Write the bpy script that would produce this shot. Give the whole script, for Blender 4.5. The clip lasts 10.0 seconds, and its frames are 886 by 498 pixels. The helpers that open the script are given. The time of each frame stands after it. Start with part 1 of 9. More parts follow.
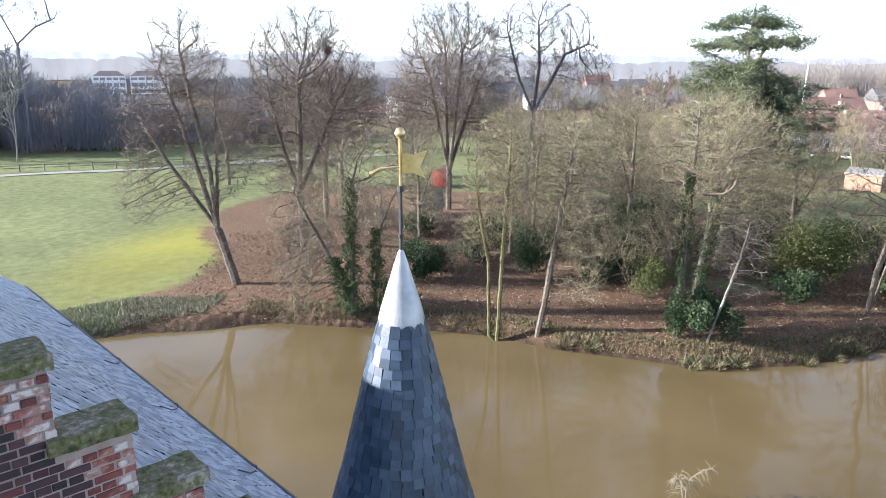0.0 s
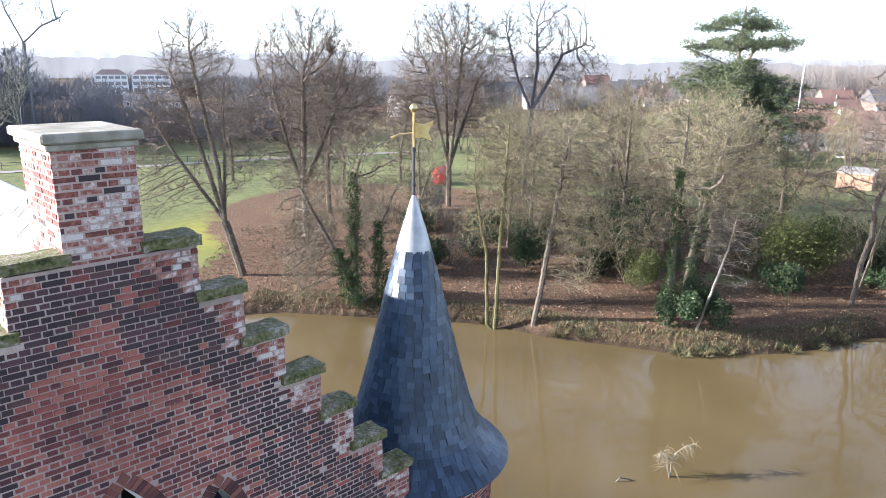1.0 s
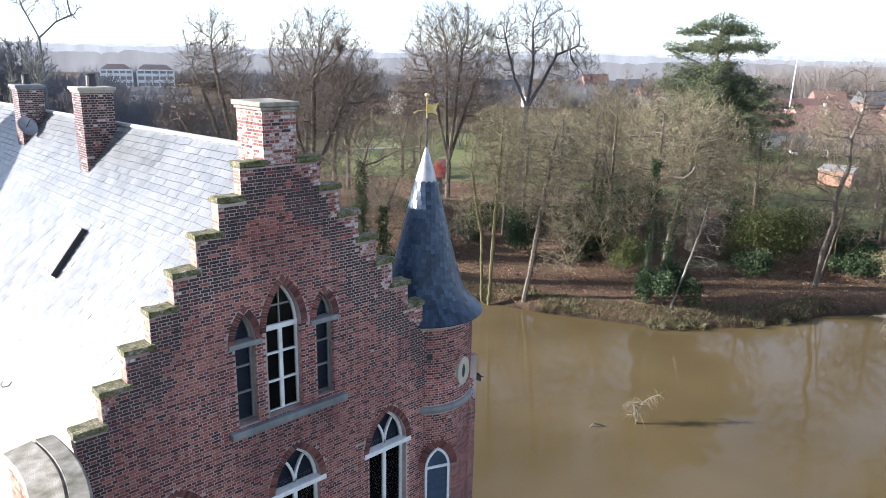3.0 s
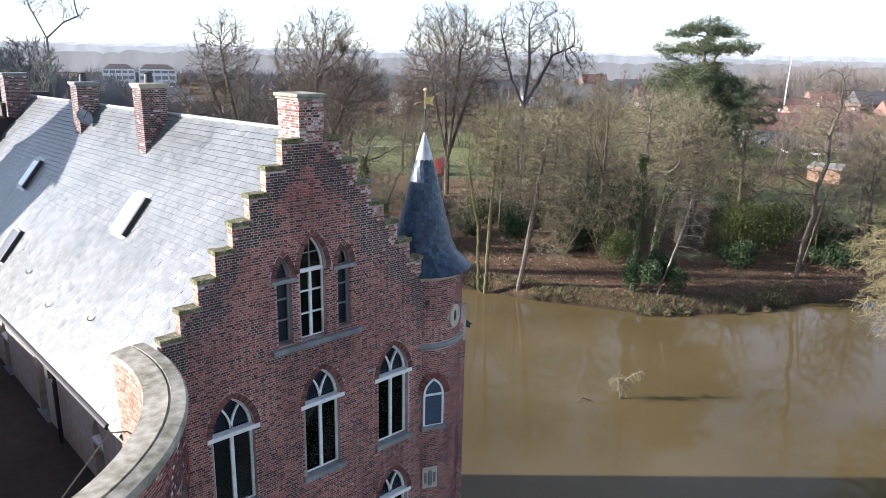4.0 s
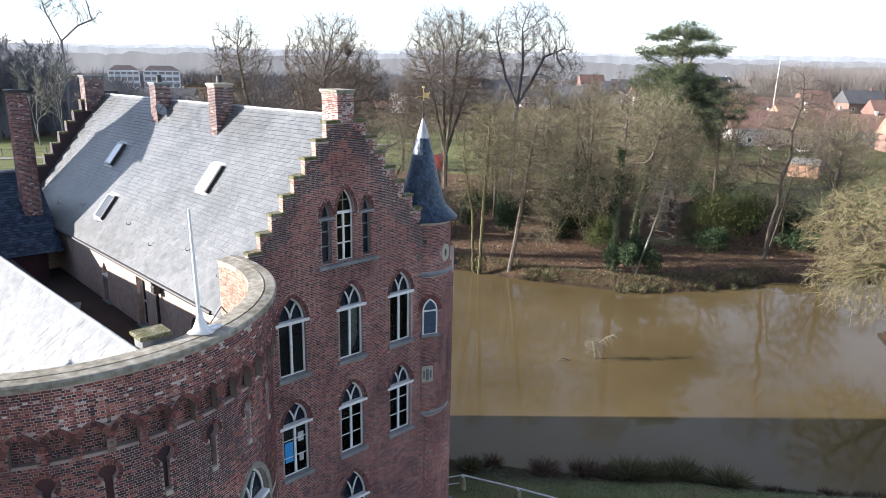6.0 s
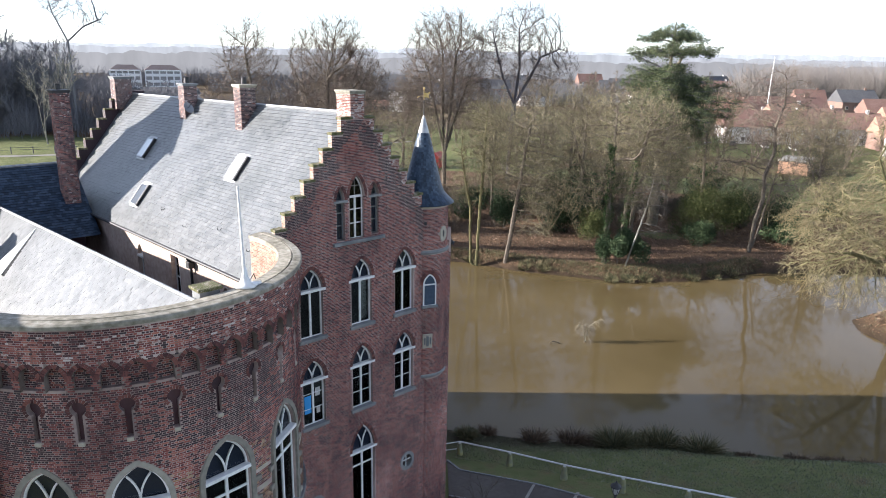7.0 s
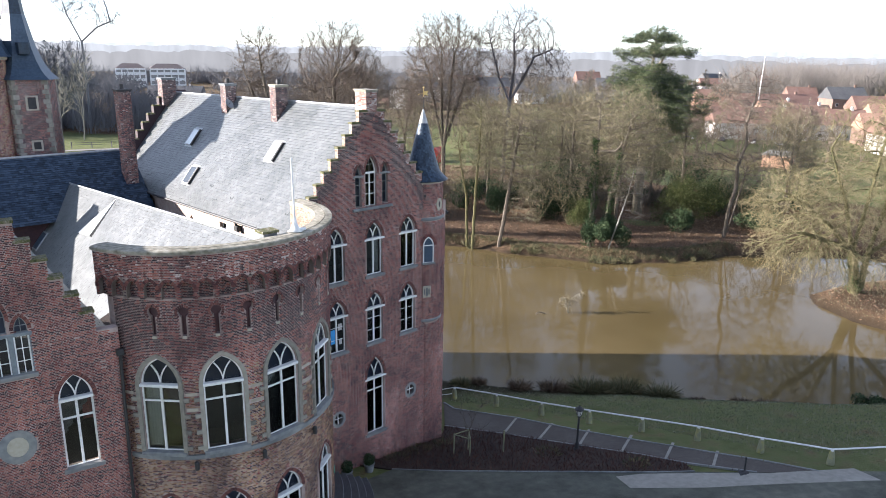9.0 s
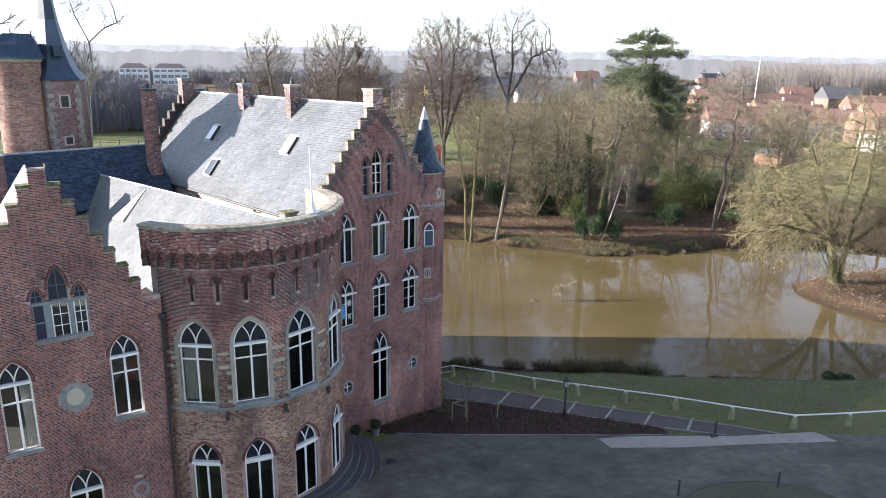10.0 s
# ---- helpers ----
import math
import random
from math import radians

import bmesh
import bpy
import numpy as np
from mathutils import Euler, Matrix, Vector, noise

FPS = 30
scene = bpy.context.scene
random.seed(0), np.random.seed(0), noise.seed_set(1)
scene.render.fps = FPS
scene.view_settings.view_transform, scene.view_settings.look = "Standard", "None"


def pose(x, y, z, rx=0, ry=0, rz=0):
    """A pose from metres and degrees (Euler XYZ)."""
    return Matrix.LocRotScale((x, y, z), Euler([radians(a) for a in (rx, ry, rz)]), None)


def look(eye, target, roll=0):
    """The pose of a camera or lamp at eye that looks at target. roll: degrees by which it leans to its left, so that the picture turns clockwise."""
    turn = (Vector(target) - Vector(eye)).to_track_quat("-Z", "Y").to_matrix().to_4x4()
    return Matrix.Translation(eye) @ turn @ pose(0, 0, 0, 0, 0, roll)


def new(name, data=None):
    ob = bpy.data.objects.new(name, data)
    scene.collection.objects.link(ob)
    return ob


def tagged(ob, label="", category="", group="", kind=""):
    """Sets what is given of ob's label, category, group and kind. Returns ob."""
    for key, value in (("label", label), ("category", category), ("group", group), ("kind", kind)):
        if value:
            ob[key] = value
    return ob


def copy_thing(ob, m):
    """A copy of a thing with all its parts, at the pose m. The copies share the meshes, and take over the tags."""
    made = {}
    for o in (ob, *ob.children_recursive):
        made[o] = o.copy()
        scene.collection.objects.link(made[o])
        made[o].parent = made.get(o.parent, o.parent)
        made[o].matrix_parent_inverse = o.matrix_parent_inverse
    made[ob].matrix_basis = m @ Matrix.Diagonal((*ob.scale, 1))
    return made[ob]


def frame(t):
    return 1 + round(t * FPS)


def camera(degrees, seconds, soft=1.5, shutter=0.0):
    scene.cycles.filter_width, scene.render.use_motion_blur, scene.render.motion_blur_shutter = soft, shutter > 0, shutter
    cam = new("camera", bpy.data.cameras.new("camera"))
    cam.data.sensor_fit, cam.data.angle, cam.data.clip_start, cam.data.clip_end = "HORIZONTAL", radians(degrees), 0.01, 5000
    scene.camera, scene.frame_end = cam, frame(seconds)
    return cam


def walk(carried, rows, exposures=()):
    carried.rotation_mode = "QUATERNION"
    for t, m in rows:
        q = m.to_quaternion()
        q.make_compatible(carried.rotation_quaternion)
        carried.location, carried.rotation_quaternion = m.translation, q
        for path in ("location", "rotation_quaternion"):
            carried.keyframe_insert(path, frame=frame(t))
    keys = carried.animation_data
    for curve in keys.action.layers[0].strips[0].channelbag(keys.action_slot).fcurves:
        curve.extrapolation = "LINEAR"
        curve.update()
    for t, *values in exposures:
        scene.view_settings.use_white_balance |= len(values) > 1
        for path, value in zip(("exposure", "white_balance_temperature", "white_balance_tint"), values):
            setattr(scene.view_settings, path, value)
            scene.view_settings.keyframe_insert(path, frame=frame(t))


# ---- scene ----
# Camera and its way
cam = camera(63.9, 10.0, soft=0.5)
PATH = [
    (0, (-1.954, -4.451, 17.39), (-0.626, -3.048, 16.872), 0.4),
    (0.5, (-2.779, -5.259, 17.327), (-1.449, -3.858, 16.808), 0.5),
    (1, (-3.771, -6.333, 17.32), (-2.442, -4.931, 16.802), 0.6),
    (1.5, (-4.836, -7.445, 17.328), (-3.507, -6.043, 16.811), 0.6),
    (2, (-6.015, -8.648, 17.385), (-4.686, -7.247, 16.865), 0.8),
    (2.5, (-7.197, -9.885, 17.482), (-5.868, -8.485, 16.958), 1.1),
    (4, (-11.026, -14.179, 17.597), (-9.695, -12.781, 17.073), 1.2),
    (4.5, (-12.298, -15.637, 17.666), (-10.967, -14.239, 17.143), 1.2),
    (5, (-13.58, -17.091, 17.732), (-12.249, -15.694, 17.208), 1.1),
    (5.5, (-14.896, -18.59, 17.763), (-13.565, -17.191, 17.241), 1.1),
    (7, (-18.946, -23.005, 18.081), (-17.614, -21.609, 17.556), 1.1),
    (7.5, (-20.271, -24.483, 18.183), (-18.939, -23.087, 17.657), 1.1),
    (8, (-21.591, -26.003, 18.286), (-20.261, -24.606, 17.758), 1.1),
    (8.5, (-22.956, -27.515, 18.386), (-21.625, -26.119, 17.857), 1.1),
    (9, (-24.33, -29.063, 18.519), (-23.0, -27.667, 17.988), 1.0),
    (9.5, (-25.708, -30.605, 18.622), (-24.379, -29.208, 18.091), 1.0),
    (10, (-27.138, -32.152, 18.704), (-25.809, -30.755, 18.172), 1.0),
]

walk(cam, [(t, look(eye, target, roll)) for t, eye, target, roll in PATH],
     exposures=[(0.0, 2.11, 5870, 13), (1.0, 2.16, 5900, 14), (2.5, 1.84, 5930, 14), (5.0, 1.53, 6110, 13), (7.5, 1.64, 6180, 13), (10.0, 1.85, 6200, 13)])

# ---------------------------------------------------------------- light
SUN_EL, SUN_AZ = 17.5, 47.8          # degrees; azimuth from +y towards -x
world = bpy.data.worlds.new("winter_sky")
scene.world = world
world.use_nodes = True
wn = world.node_tree
sky = wn.nodes.new("ShaderNodeTexSky")
sky.sky_type = 'NISHITA'
sky.sun_disc = False
sky.sun_elevation = radians(SUN_EL)
sky.sun_rotation = radians(-SUN_AZ)
sky.air_density, sky.dust_density, sky.ozone_density = 0.8, 0.2, 3.0
haze = wn.nodes.new("ShaderNodeHueSaturation")
haze.inputs["Saturation"].default_value = 0.55
wn.links.new(sky.outputs[0], haze.inputs["Color"])
wn.links.new(haze.outputs[0], wn.nodes["Background"].inputs[0])
wn.nodes["Background"].inputs[1].default_value = 0.105
sun = new("sun", bpy.data.lights.new("sun", 'SUN'))
sun.data.energy, sun.data.angle, sun.data.color = 5.0, radians(0.6), (1.0, 0.92, 0.82)
ce = math.cos(radians(SUN_EL))
sun.matrix_world = look((0, 0, 60), (0.741 * ce, -0.672 * ce, 60 - math.sin(radians(SUN_EL))))

# ---------------------------------------------------------------- materials
def nodes_of(m):
    return m.node_tree.nodes, m.node_tree.links


def surface(name, tones, rough=0.8, grain=6.0, patch=0.6, bump=0.3, metal=0.0, piece=0.0, spec=0.5, fine=60.0, patch_mix=0.45, stain=None, tight=1.0):
    """A worn surface: colour over two noise scales, a shade of its own for each piece, and fine relief."""
    m = bpy.data.materials.new(name)
    m.use_nodes = True
    nd, ln = nodes_of(m)
    pb = nd["Principled BSDF"]
    tc = nd.new("ShaderNodeTexCoord")
    n1, n2, n3 = (nd.new("ShaderNodeTexNoise") for _ in range(3))
    for n, sc, de in ((n1, grain, 6), (n2, patch, 4), (n3, fine, 3)):
        n.inputs["Scale"].default_value, n.inputs["Detail"].default_value = sc, de
        ln.new(tc.outputs["Object"], n.inputs["Vector"])
    mix = nd.new("ShaderNodeMix")
    mix.data_type = 'FLOAT'
    mix.inputs[0].default_value = patch_mix
    ln.new(n1.outputs[0], mix.inputs[2])
    ln.new(n2.outputs[0], mix.inputs[3])
    value = mix.outputs[0]
    if piece > 0:
        geo, info = nd.new("ShaderNodeNewGeometry"), nd.new("ShaderNodeObjectInfo")
        add = nd.new("ShaderNodeMath")
        add.operation = 'ADD'
        ln.new(geo.outputs["Random Per Island"], add.inputs[0])
        ln.new(info.outputs["Random"], add.inputs[1])
        fr = nd.new("ShaderNodeMath")
        fr.operation = 'FRACT'
        ln.new(add.outputs[0], fr.inputs[0])
        mp = nd.new("ShaderNodeMapRange")
        mp.inputs[3].default_value, mp.inputs[4].default_value = -0.5 * piece, 0.5 * piece
        ln.new(fr.outputs[0], mp.inputs[0])
        ad2 = nd.new("ShaderNodeMath")
        ad2.operation = 'ADD'
        ln.new(value, ad2.inputs[0])
        ln.new(mp.outputs[0], ad2.inputs[1])
        value = ad2.outputs[0]
    ramp = nd.new("ShaderNodeValToRGB")
    el = ramp.color_ramp.elements
    while len(el) < len(tones):
        el.new(0.5)
    for i, c in enumerate(tones):
        el[i].position = 0.5 + tight * (0.5 * i / (len(tones) - 1) - 0.25)
        el[i].color = (*c, 1)
    ln.new(value, ramp.inputs[0])
    colour = ramp.outputs[0]
    if stain:
        # broad weather stains, drawn out downwards
        mp2, n4, sr, sx = nd.new("ShaderNodeMapping"), nd.new("ShaderNodeTexNoise"), nd.new("ShaderNodeValToRGB"), nd.new("ShaderNodeMix")
        mp2.inputs["Scale"].default_value = (0.5, 0.5, 0.27)
        n4.inputs["Scale"].default_value, n4.inputs["Detail"].default_value, n4.inputs["Roughness"].default_value = 1.0, 7, 0.62
        ln.new(tc.outputs["Object"], mp2.inputs[0])
        ln.new(mp2.outputs[0], n4.inputs["Vector"])
        while len(sr.color_ramp.elements) < len(stain):
            sr.color_ramp.elements.new(0.5)
        for i, c in enumerate(stain):
            sr.color_ramp.elements[i].position = 0.32 + 0.36 * i / (len(stain) - 1)
            sr.color_ramp.elements[i].color = (*c, 1)
        ln.new(n4.outputs[0], sr.inputs[0])
        sx.data_type, sx.blend_type = 'RGBA', 'MULTIPLY'
        sx.inputs[0].default_value = 1
        ln.new(colour, sx.inputs[6])
        ln.new(sr.outputs[0], sx.inputs[7])
        colour = sx.outputs[2]
    ln.new(colour, pb.inputs["Base Color"])
    rr = nd.new("ShaderNodeMapRange")
    rr.inputs[3].default_value, rr.inputs[4].default_value = max(0.03, rough - 0.12), min(1, rough + 0.12)
    ln.new(n1.outputs[0], rr.inputs[0])
    ln.new(rr.outputs[0], pb.inputs["Roughness"])
    pb.inputs["Metallic"].default_value = metal
    pb.inputs["Specular IOR Level"].default_value = spec
    if bump > 0:
        bp = nd.new("ShaderNodeBump")
        bp.inputs["Strength"].default_value, bp.inputs["Distance"].default_value = bump, 0.02
        ln.new(n3.outputs[0], bp.inputs["Height"])
        ln.new(bp.outputs[0], pb.inputs["Normal"])
    return m


BRICK = surface("red_brick", [(0.055, 0.019, 0.0235), (0.144, 0.041, 0.040), (0.237, 0.067, 0.056), (0.325, 0.12, 0.094)], 0.75, 9, 0.35, 0.5, piece=0.6, stain=[(0.42, 0.40, 0.46), (0.85, 0.82, 0.84), (1.08, 1.05, 1.0), (1.45, 1.4, 1.28)])
BRICK_RING = surface("arch_brick", [(0.06, 0.022, 0.022), (0.13, 0.045, 0.040), (0.20, 0.075, 0.058)], 0.8, 9, 0.5, 0.5, piece=0.6)
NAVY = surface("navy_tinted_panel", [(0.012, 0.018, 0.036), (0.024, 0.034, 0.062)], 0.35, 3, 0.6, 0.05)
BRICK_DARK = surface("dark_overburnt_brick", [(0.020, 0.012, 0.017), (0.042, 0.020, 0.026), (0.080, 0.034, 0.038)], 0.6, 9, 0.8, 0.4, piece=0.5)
BRICK_EDGE = surface("patched_brick_with_white_bloom", [(0.13, 0.042, 0.036), (0.26, 0.088, 0.066), (0.36, 0.20, 0.165), (0.56, 0.50, 0.47)], 0.85, 22, 1.6, 0.6, piece=0.35, tight=0.62)
BRICK_TAN = surface("tan_brown_brick", [(0.10, 0.052, 0.03), (0.22, 0.12, 0.066), (0.32, 0.20, 0.12), (0.38, 0.28, 0.19)], 0.85, 8, 0.4, 0.5, piece=0.5, stain=[(0.40, 0.39, 0.45), (0.85, 0.82, 0.84), (1.1, 1.08, 1.02), (1.65, 1.6, 1.4)])
# brick with the brightness of sunlight put into its colour
BRICK_SUN = surface("sunlit_pale_brick", [(0.20, 0.11, 0.075), (0.33, 0.21, 0.14), (0.42, 0.32, 0.24)], 0.85, 8, 0.5, 0.5, piece=0.5)
MORTAR = surface("lime_mortar", [(0.28, 0.22, 0.205), (0.415, 0.338, 0.31), (0.53, 0.462, 0.43)], 0.95, 5, 0.4, 0.4, stain=[(0.42, 0.39, 0.39), (0.75, 0.7, 0.68), (0.95, 0.9, 0.87), (1.3, 1.3, 1.28)])
MORTAR_DARK = surface("sooty_mortar", [(0.10, 0.075, 0.065), (0.19, 0.15, 0.13), (0.28, 0.24, 0.21)], 0.95, 5, 0.4, 0.6)
STONE = surface("blue_limestone", [(0.12, 0.127, 0.135), (0.20, 0.21, 0.215), (0.30, 0.30, 0.29)], 0.7, 5, 0.8, 0.4, stain=[(0.5, 0.52, 0.5), (1, 1, 1), (1.2, 1.15, 1.05)])
STONE_PALE = surface("pale_sandstone", [(0.28, 0.25, 0.19), (0.42, 0.38, 0.30), (0.52, 0.48, 0.40)], 0.85, 5, 0.8, 0.5)
COPING = surface("mossy_coping_stone", [(0.03, 0.036, 0.012), (0.095, 0.10, 0.03), (0.15, 0.135, 0.08), (0.30, 0.27, 0.22)], 0.95, 26, 5.0, 1.0, fine=30, tight=0.55)
PARAPET_STONE = surface("lichened_parapet_coping", [(0.12, 0.11, 0.075), (0.26, 0.24, 0.19), (0.42, 0.39, 0.33)], 0.8, 5, 0.9, 0.5, tight=0.6)
SLATE = surface("grey_roof_slate", [(0.088, 0.096, 0.102), (0.132, 0.141, 0.147), (0.175, 0.184, 0.188)], 0.44, 2.5, 0.25, 0.25, piece=0.24, spec=0.55, stain=[(0.72, 0.74, 0.72), (0.98, 0.98, 0.97), (1.15, 1.14, 1.12)])
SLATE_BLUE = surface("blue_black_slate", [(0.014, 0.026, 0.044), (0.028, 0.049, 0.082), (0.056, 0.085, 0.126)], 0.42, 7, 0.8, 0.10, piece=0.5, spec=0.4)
# slate of the shaded slope, the sky's blue sheen painted into its colour
SLATE_SKYLIT = surface("skylit_blue_slate", [(0.10, 0.13, 0.18), (0.21, 0.25, 0.32), (0.34, 0.385, 0.455)], 0.48, 14, 1.2, 0.6, piece=0.55, spec=1.0, tight=0.8)
SLATE_EDGE = surface("broken_slate_edge", [(0.02, 0.022, 0.026), (0.045, 0.048, 0.055)], 0.9, 9, 1.0, 0.2)
for wet, weight, gloss in ((SLATE, 0.22, 0.35), (SLATE_SKYLIT, 0.25, 0.3)):
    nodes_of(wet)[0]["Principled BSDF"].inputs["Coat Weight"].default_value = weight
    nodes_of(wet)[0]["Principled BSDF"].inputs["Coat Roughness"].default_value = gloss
LEAD = surface("weathered_lead", [(0.20, 0.21, 0.22), (0.36, 0.37, 0.38), (0.5, 0.5, 0.5)], 0.45, 6, 1.5, 0.2, metal=0.5)
GOLD = surface("worn_gilding", [(0.40, 0.28, 0.10), (0.60, 0.45, 0.19), (0.74, 0.62, 0.38)], 0.35, 14, 4, 0.15, metal=0.8)
IRON = surface("black_iron", [(0.012, 0.012, 0.013), (0.03, 0.03, 0.032), (0.06, 0.05, 0.045)], 0.55, 20, 3, 0.2)
PAINT_WHITE = surface("white_window_paint", [(0.55, 0.55, 0.53), (0.74, 0.74, 0.72), (0.82, 0.82, 0.80)], 0.5, 10, 2, 0.15)
RENDER_PINK = surface("peeling_limewash_on_brick", [(0.36, 0.25, 0.20), (0.52, 0.40, 0.33), (0.62, 0.54, 0.47)], 0.9, 4, 0.5, 0.6)
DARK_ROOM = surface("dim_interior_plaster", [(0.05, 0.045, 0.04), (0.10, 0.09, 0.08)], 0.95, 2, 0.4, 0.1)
CURTAIN = surface("pale_curtain_cloth", [(0.38, 0.37, 0.34), (0.58, 0.57, 0.54)], 0.9, 5, 1, 0.2)
ASPHALT = surface("worn_asphalt", [(0.055, 0.059, 0.047), (0.095, 0.099, 0.08), (0.158, 0.158, 0.13)], 0.8, 1.8, 0.12, 0.6, fine=120, tight=0.7, stain=[(0.55, 0.57, 0.52), (0.9, 0.9, 0.86), (1.25, 1.25, 1.2)])
PAVING = surface("brown_clinker_paving", [(0.05, 0.042, 0.036), (0.085, 0.072, 0.062), (0.125, 0.11, 0.095)], 0.9, 5, 0.5, 0.5)
CONCRETE = surface("pale_concrete", [(0.19, 0.18, 0.155), (0.29, 0.275, 0.24), (0.38, 0.36, 0.32)], 0.85, 3, 0.3, 0.4)
POST_WOOD = surface("algae_green_wood", [(0.13, 0.14, 0.09), (0.24, 0.24, 0.15), (0.42, 0.38, 0.10)], 0.85, 3, 2.2, 0.5)
SOIL = surface("damp_dark_soil", [(0.02, 0.014, 0.011), (0.045, 0.03, 0.024), (0.075, 0.05, 0.035)], 0.95, 5, 0.6, 0.9, fine=25)
BARK = surface("grey_brown_bark", [(0.045, 0.036, 0.028), (0.11, 0.09, 0.068), (0.21, 0.175, 0.135)], 0.9, 4, 0.5, 0.6, tight=0.75)
BARK_TWIG = surface("brown_winter_twigs", [(0.06, 0.045, 0.034), (0.135, 0.103, 0.08), (0.25, 0.198, 0.155)], 0.9, 4, 0.3, 0.4, tight=0.6)
BARK_WILLOW = surface("grey_willow_bark", [(0.09, 0.075, 0.05), (0.19, 0.165, 0.115), (0.28, 0.25, 0.18)], 0.9, 4, 0.5, 0.6, tight=0.75)
# bark of the far wood, its haze painted in as bluish grey
BARK_WOOD_HAZE = surface("hazed_grey_bark", [(0.085, 0.086, 0.10), (0.135, 0.136, 0.15), (0.20, 0.198, 0.212)], 0.95, 3, 0.2, 0.3)
BARK_MOSS = surface("mossy_yellow_green_bark", [(0.045, 0.042, 0.018), (0.098, 0.09, 0.036), (0.165, 0.148, 0.075)], 0.95, 4, 0.5, 0.6, tight=0.75)
BARK_OLIVE = surface("lichen_olive_twigs", [(0.05, 0.042, 0.022), (0.15, 0.128, 0.072), (0.37, 0.325, 0.20)], 0.9, 4, 0.3, 0.4, tight=0.6)
BARK_PALE = surface("pale_birch_bark", [(0.13, 0.12, 0.09), (0.26, 0.245, 0.20), (0.38, 0.36, 0.32)], 0.85, 5, 1.0, 0.4)
BARK_GOLD = surface("straw_willow_twigs", [(0.095, 0.078, 0.04), (0.195, 0.163, 0.086), (0.33, 0.28, 0.17)], 0.85, 4, 0.3, 0.4)
BARK_DARK = surface("dark_winter_twigs", [(0.06, 0.058, 0.064), (0.105, 0.10, 0.108), (0.165, 0.155, 0.16)], 0.95, 3, 0.2, 0.3)
IVY = surface("ivy_leaves", [(0.018, 0.04, 0.012), (0.04, 0.075, 0.022), (0.075, 0.11, 0.04)], 0.65, 3, 0.6, 0.2, piece=0.5, spec=0.2)
HOLLY = surface("dark_evergreen_leaves", [(0.014, 0.032, 0.014), (0.035, 0.06, 0.024), (0.07, 0.095, 0.045)], 0.7, 3, 0.6, 0.2, piece=0.5, spec=0.2)
BUSH_OLIVE = surface("yellow_green_leaves", [(0.034, 0.046, 0.015), (0.075, 0.088, 0.03), (0.135, 0.145, 0.058)], 0.75, 3, 0.5, 0.2, piece=0.5, spec=0.15)
CEDAR = surface("grey_green_cedar_needles", [(0.04, 0.056, 0.034), (0.10, 0.122, 0.068), (0.19, 0.205, 0.115)], 0.95, 2, 0.3, 0.2, piece=0.35, spec=0.05)
SEDGE = surface("winter_sedge", [(0.04, 0.05, 0.018), (0.095, 0.095, 0.04), (0.21, 0.165, 0.085)], 0.8, 3, 0.6, 0.2, piece=0.6)
# tile red dulled to carry the haze over the town
ROOF_TILE = surface("red_clay_tiles", [(0.14, 0.075, 0.06), (0.21, 0.12, 0.095), (0.28, 0.18, 0.15)], 0.85, 2, 0.3, 0.4)
WALL_PALE = surface("pale_house_plaster", [(0.45, 0.42, 0.38), (0.62, 0.59, 0.55), (0.72, 0.70, 0.66)], 0.9, 1.5, 0.2, 0.2)
WALL_BRICK_FAR = surface("far_house_brick", [(0.15, 0.09, 0.072), (0.23, 0.145, 0.115), (0.30, 0.21, 0.17)], 0.9, 3, 0.3, 0.3)
STONE_DARK = surface("dark_blue_stone", [(0.03, 0.034, 0.04), (0.055, 0.06, 0.068), (0.09, 0.095, 0.10)], 0.4, 4, 0.6, 0.3)
STONE_QUOIN = surface("grey_quoin_stone", [(0.16, 0.15, 0.125), (0.26, 0.24, 0.20), (0.36, 0.335, 0.28)], 0.85, 5, 0.8, 0.5, piece=0.4)
RED_PAINT = surface("red_gloss_paint", [(0.5, 0.03, 0.03), (0.65, 0.06, 0.05)], 0.4, 4, 1, 0.05)
BLUE_PRINT = surface("blue_printed_poster", [(0.02, 0.22, 0.55), (0.05, 0.33, 0.68)], 0.5, 3, 1, 0.0)
CLOTH_WHITE = surface("white_plastic_pole", [(0.7, 0.7, 0.7), (0.82, 0.82, 0.82)], 0.5, 6, 2, 0.1)


def glass(name="old_window_glass"):
    m = bpy.data.materials.new(name)
    m.use_nodes = True
    nd, ln = nodes_of(m)
    out = nd["Material Output"]
    tr, gl, fr, mx = nd.new("ShaderNodeBsdfTransparent"), nd.new("ShaderNodeBsdfGlossy"), nd.new("ShaderNodeFresnel"), nd.new("ShaderNodeMixShader")
    tr.inputs[0].default_value = (0.75, 0.78, 0.78, 1)
    gl.inputs["Roughness"].default_value = 0.04
    fr.inputs["IOR"].default_value = 1.5
    ln.new(fr.outputs[0], mx.inputs[0])
    ln.new(tr.outputs[0], mx.inputs[1])
    ln.new(gl.outputs[0], mx.inputs[2])
    ln.new(mx.outputs[0], out.inputs[0])
    return m


GLASS = glass()


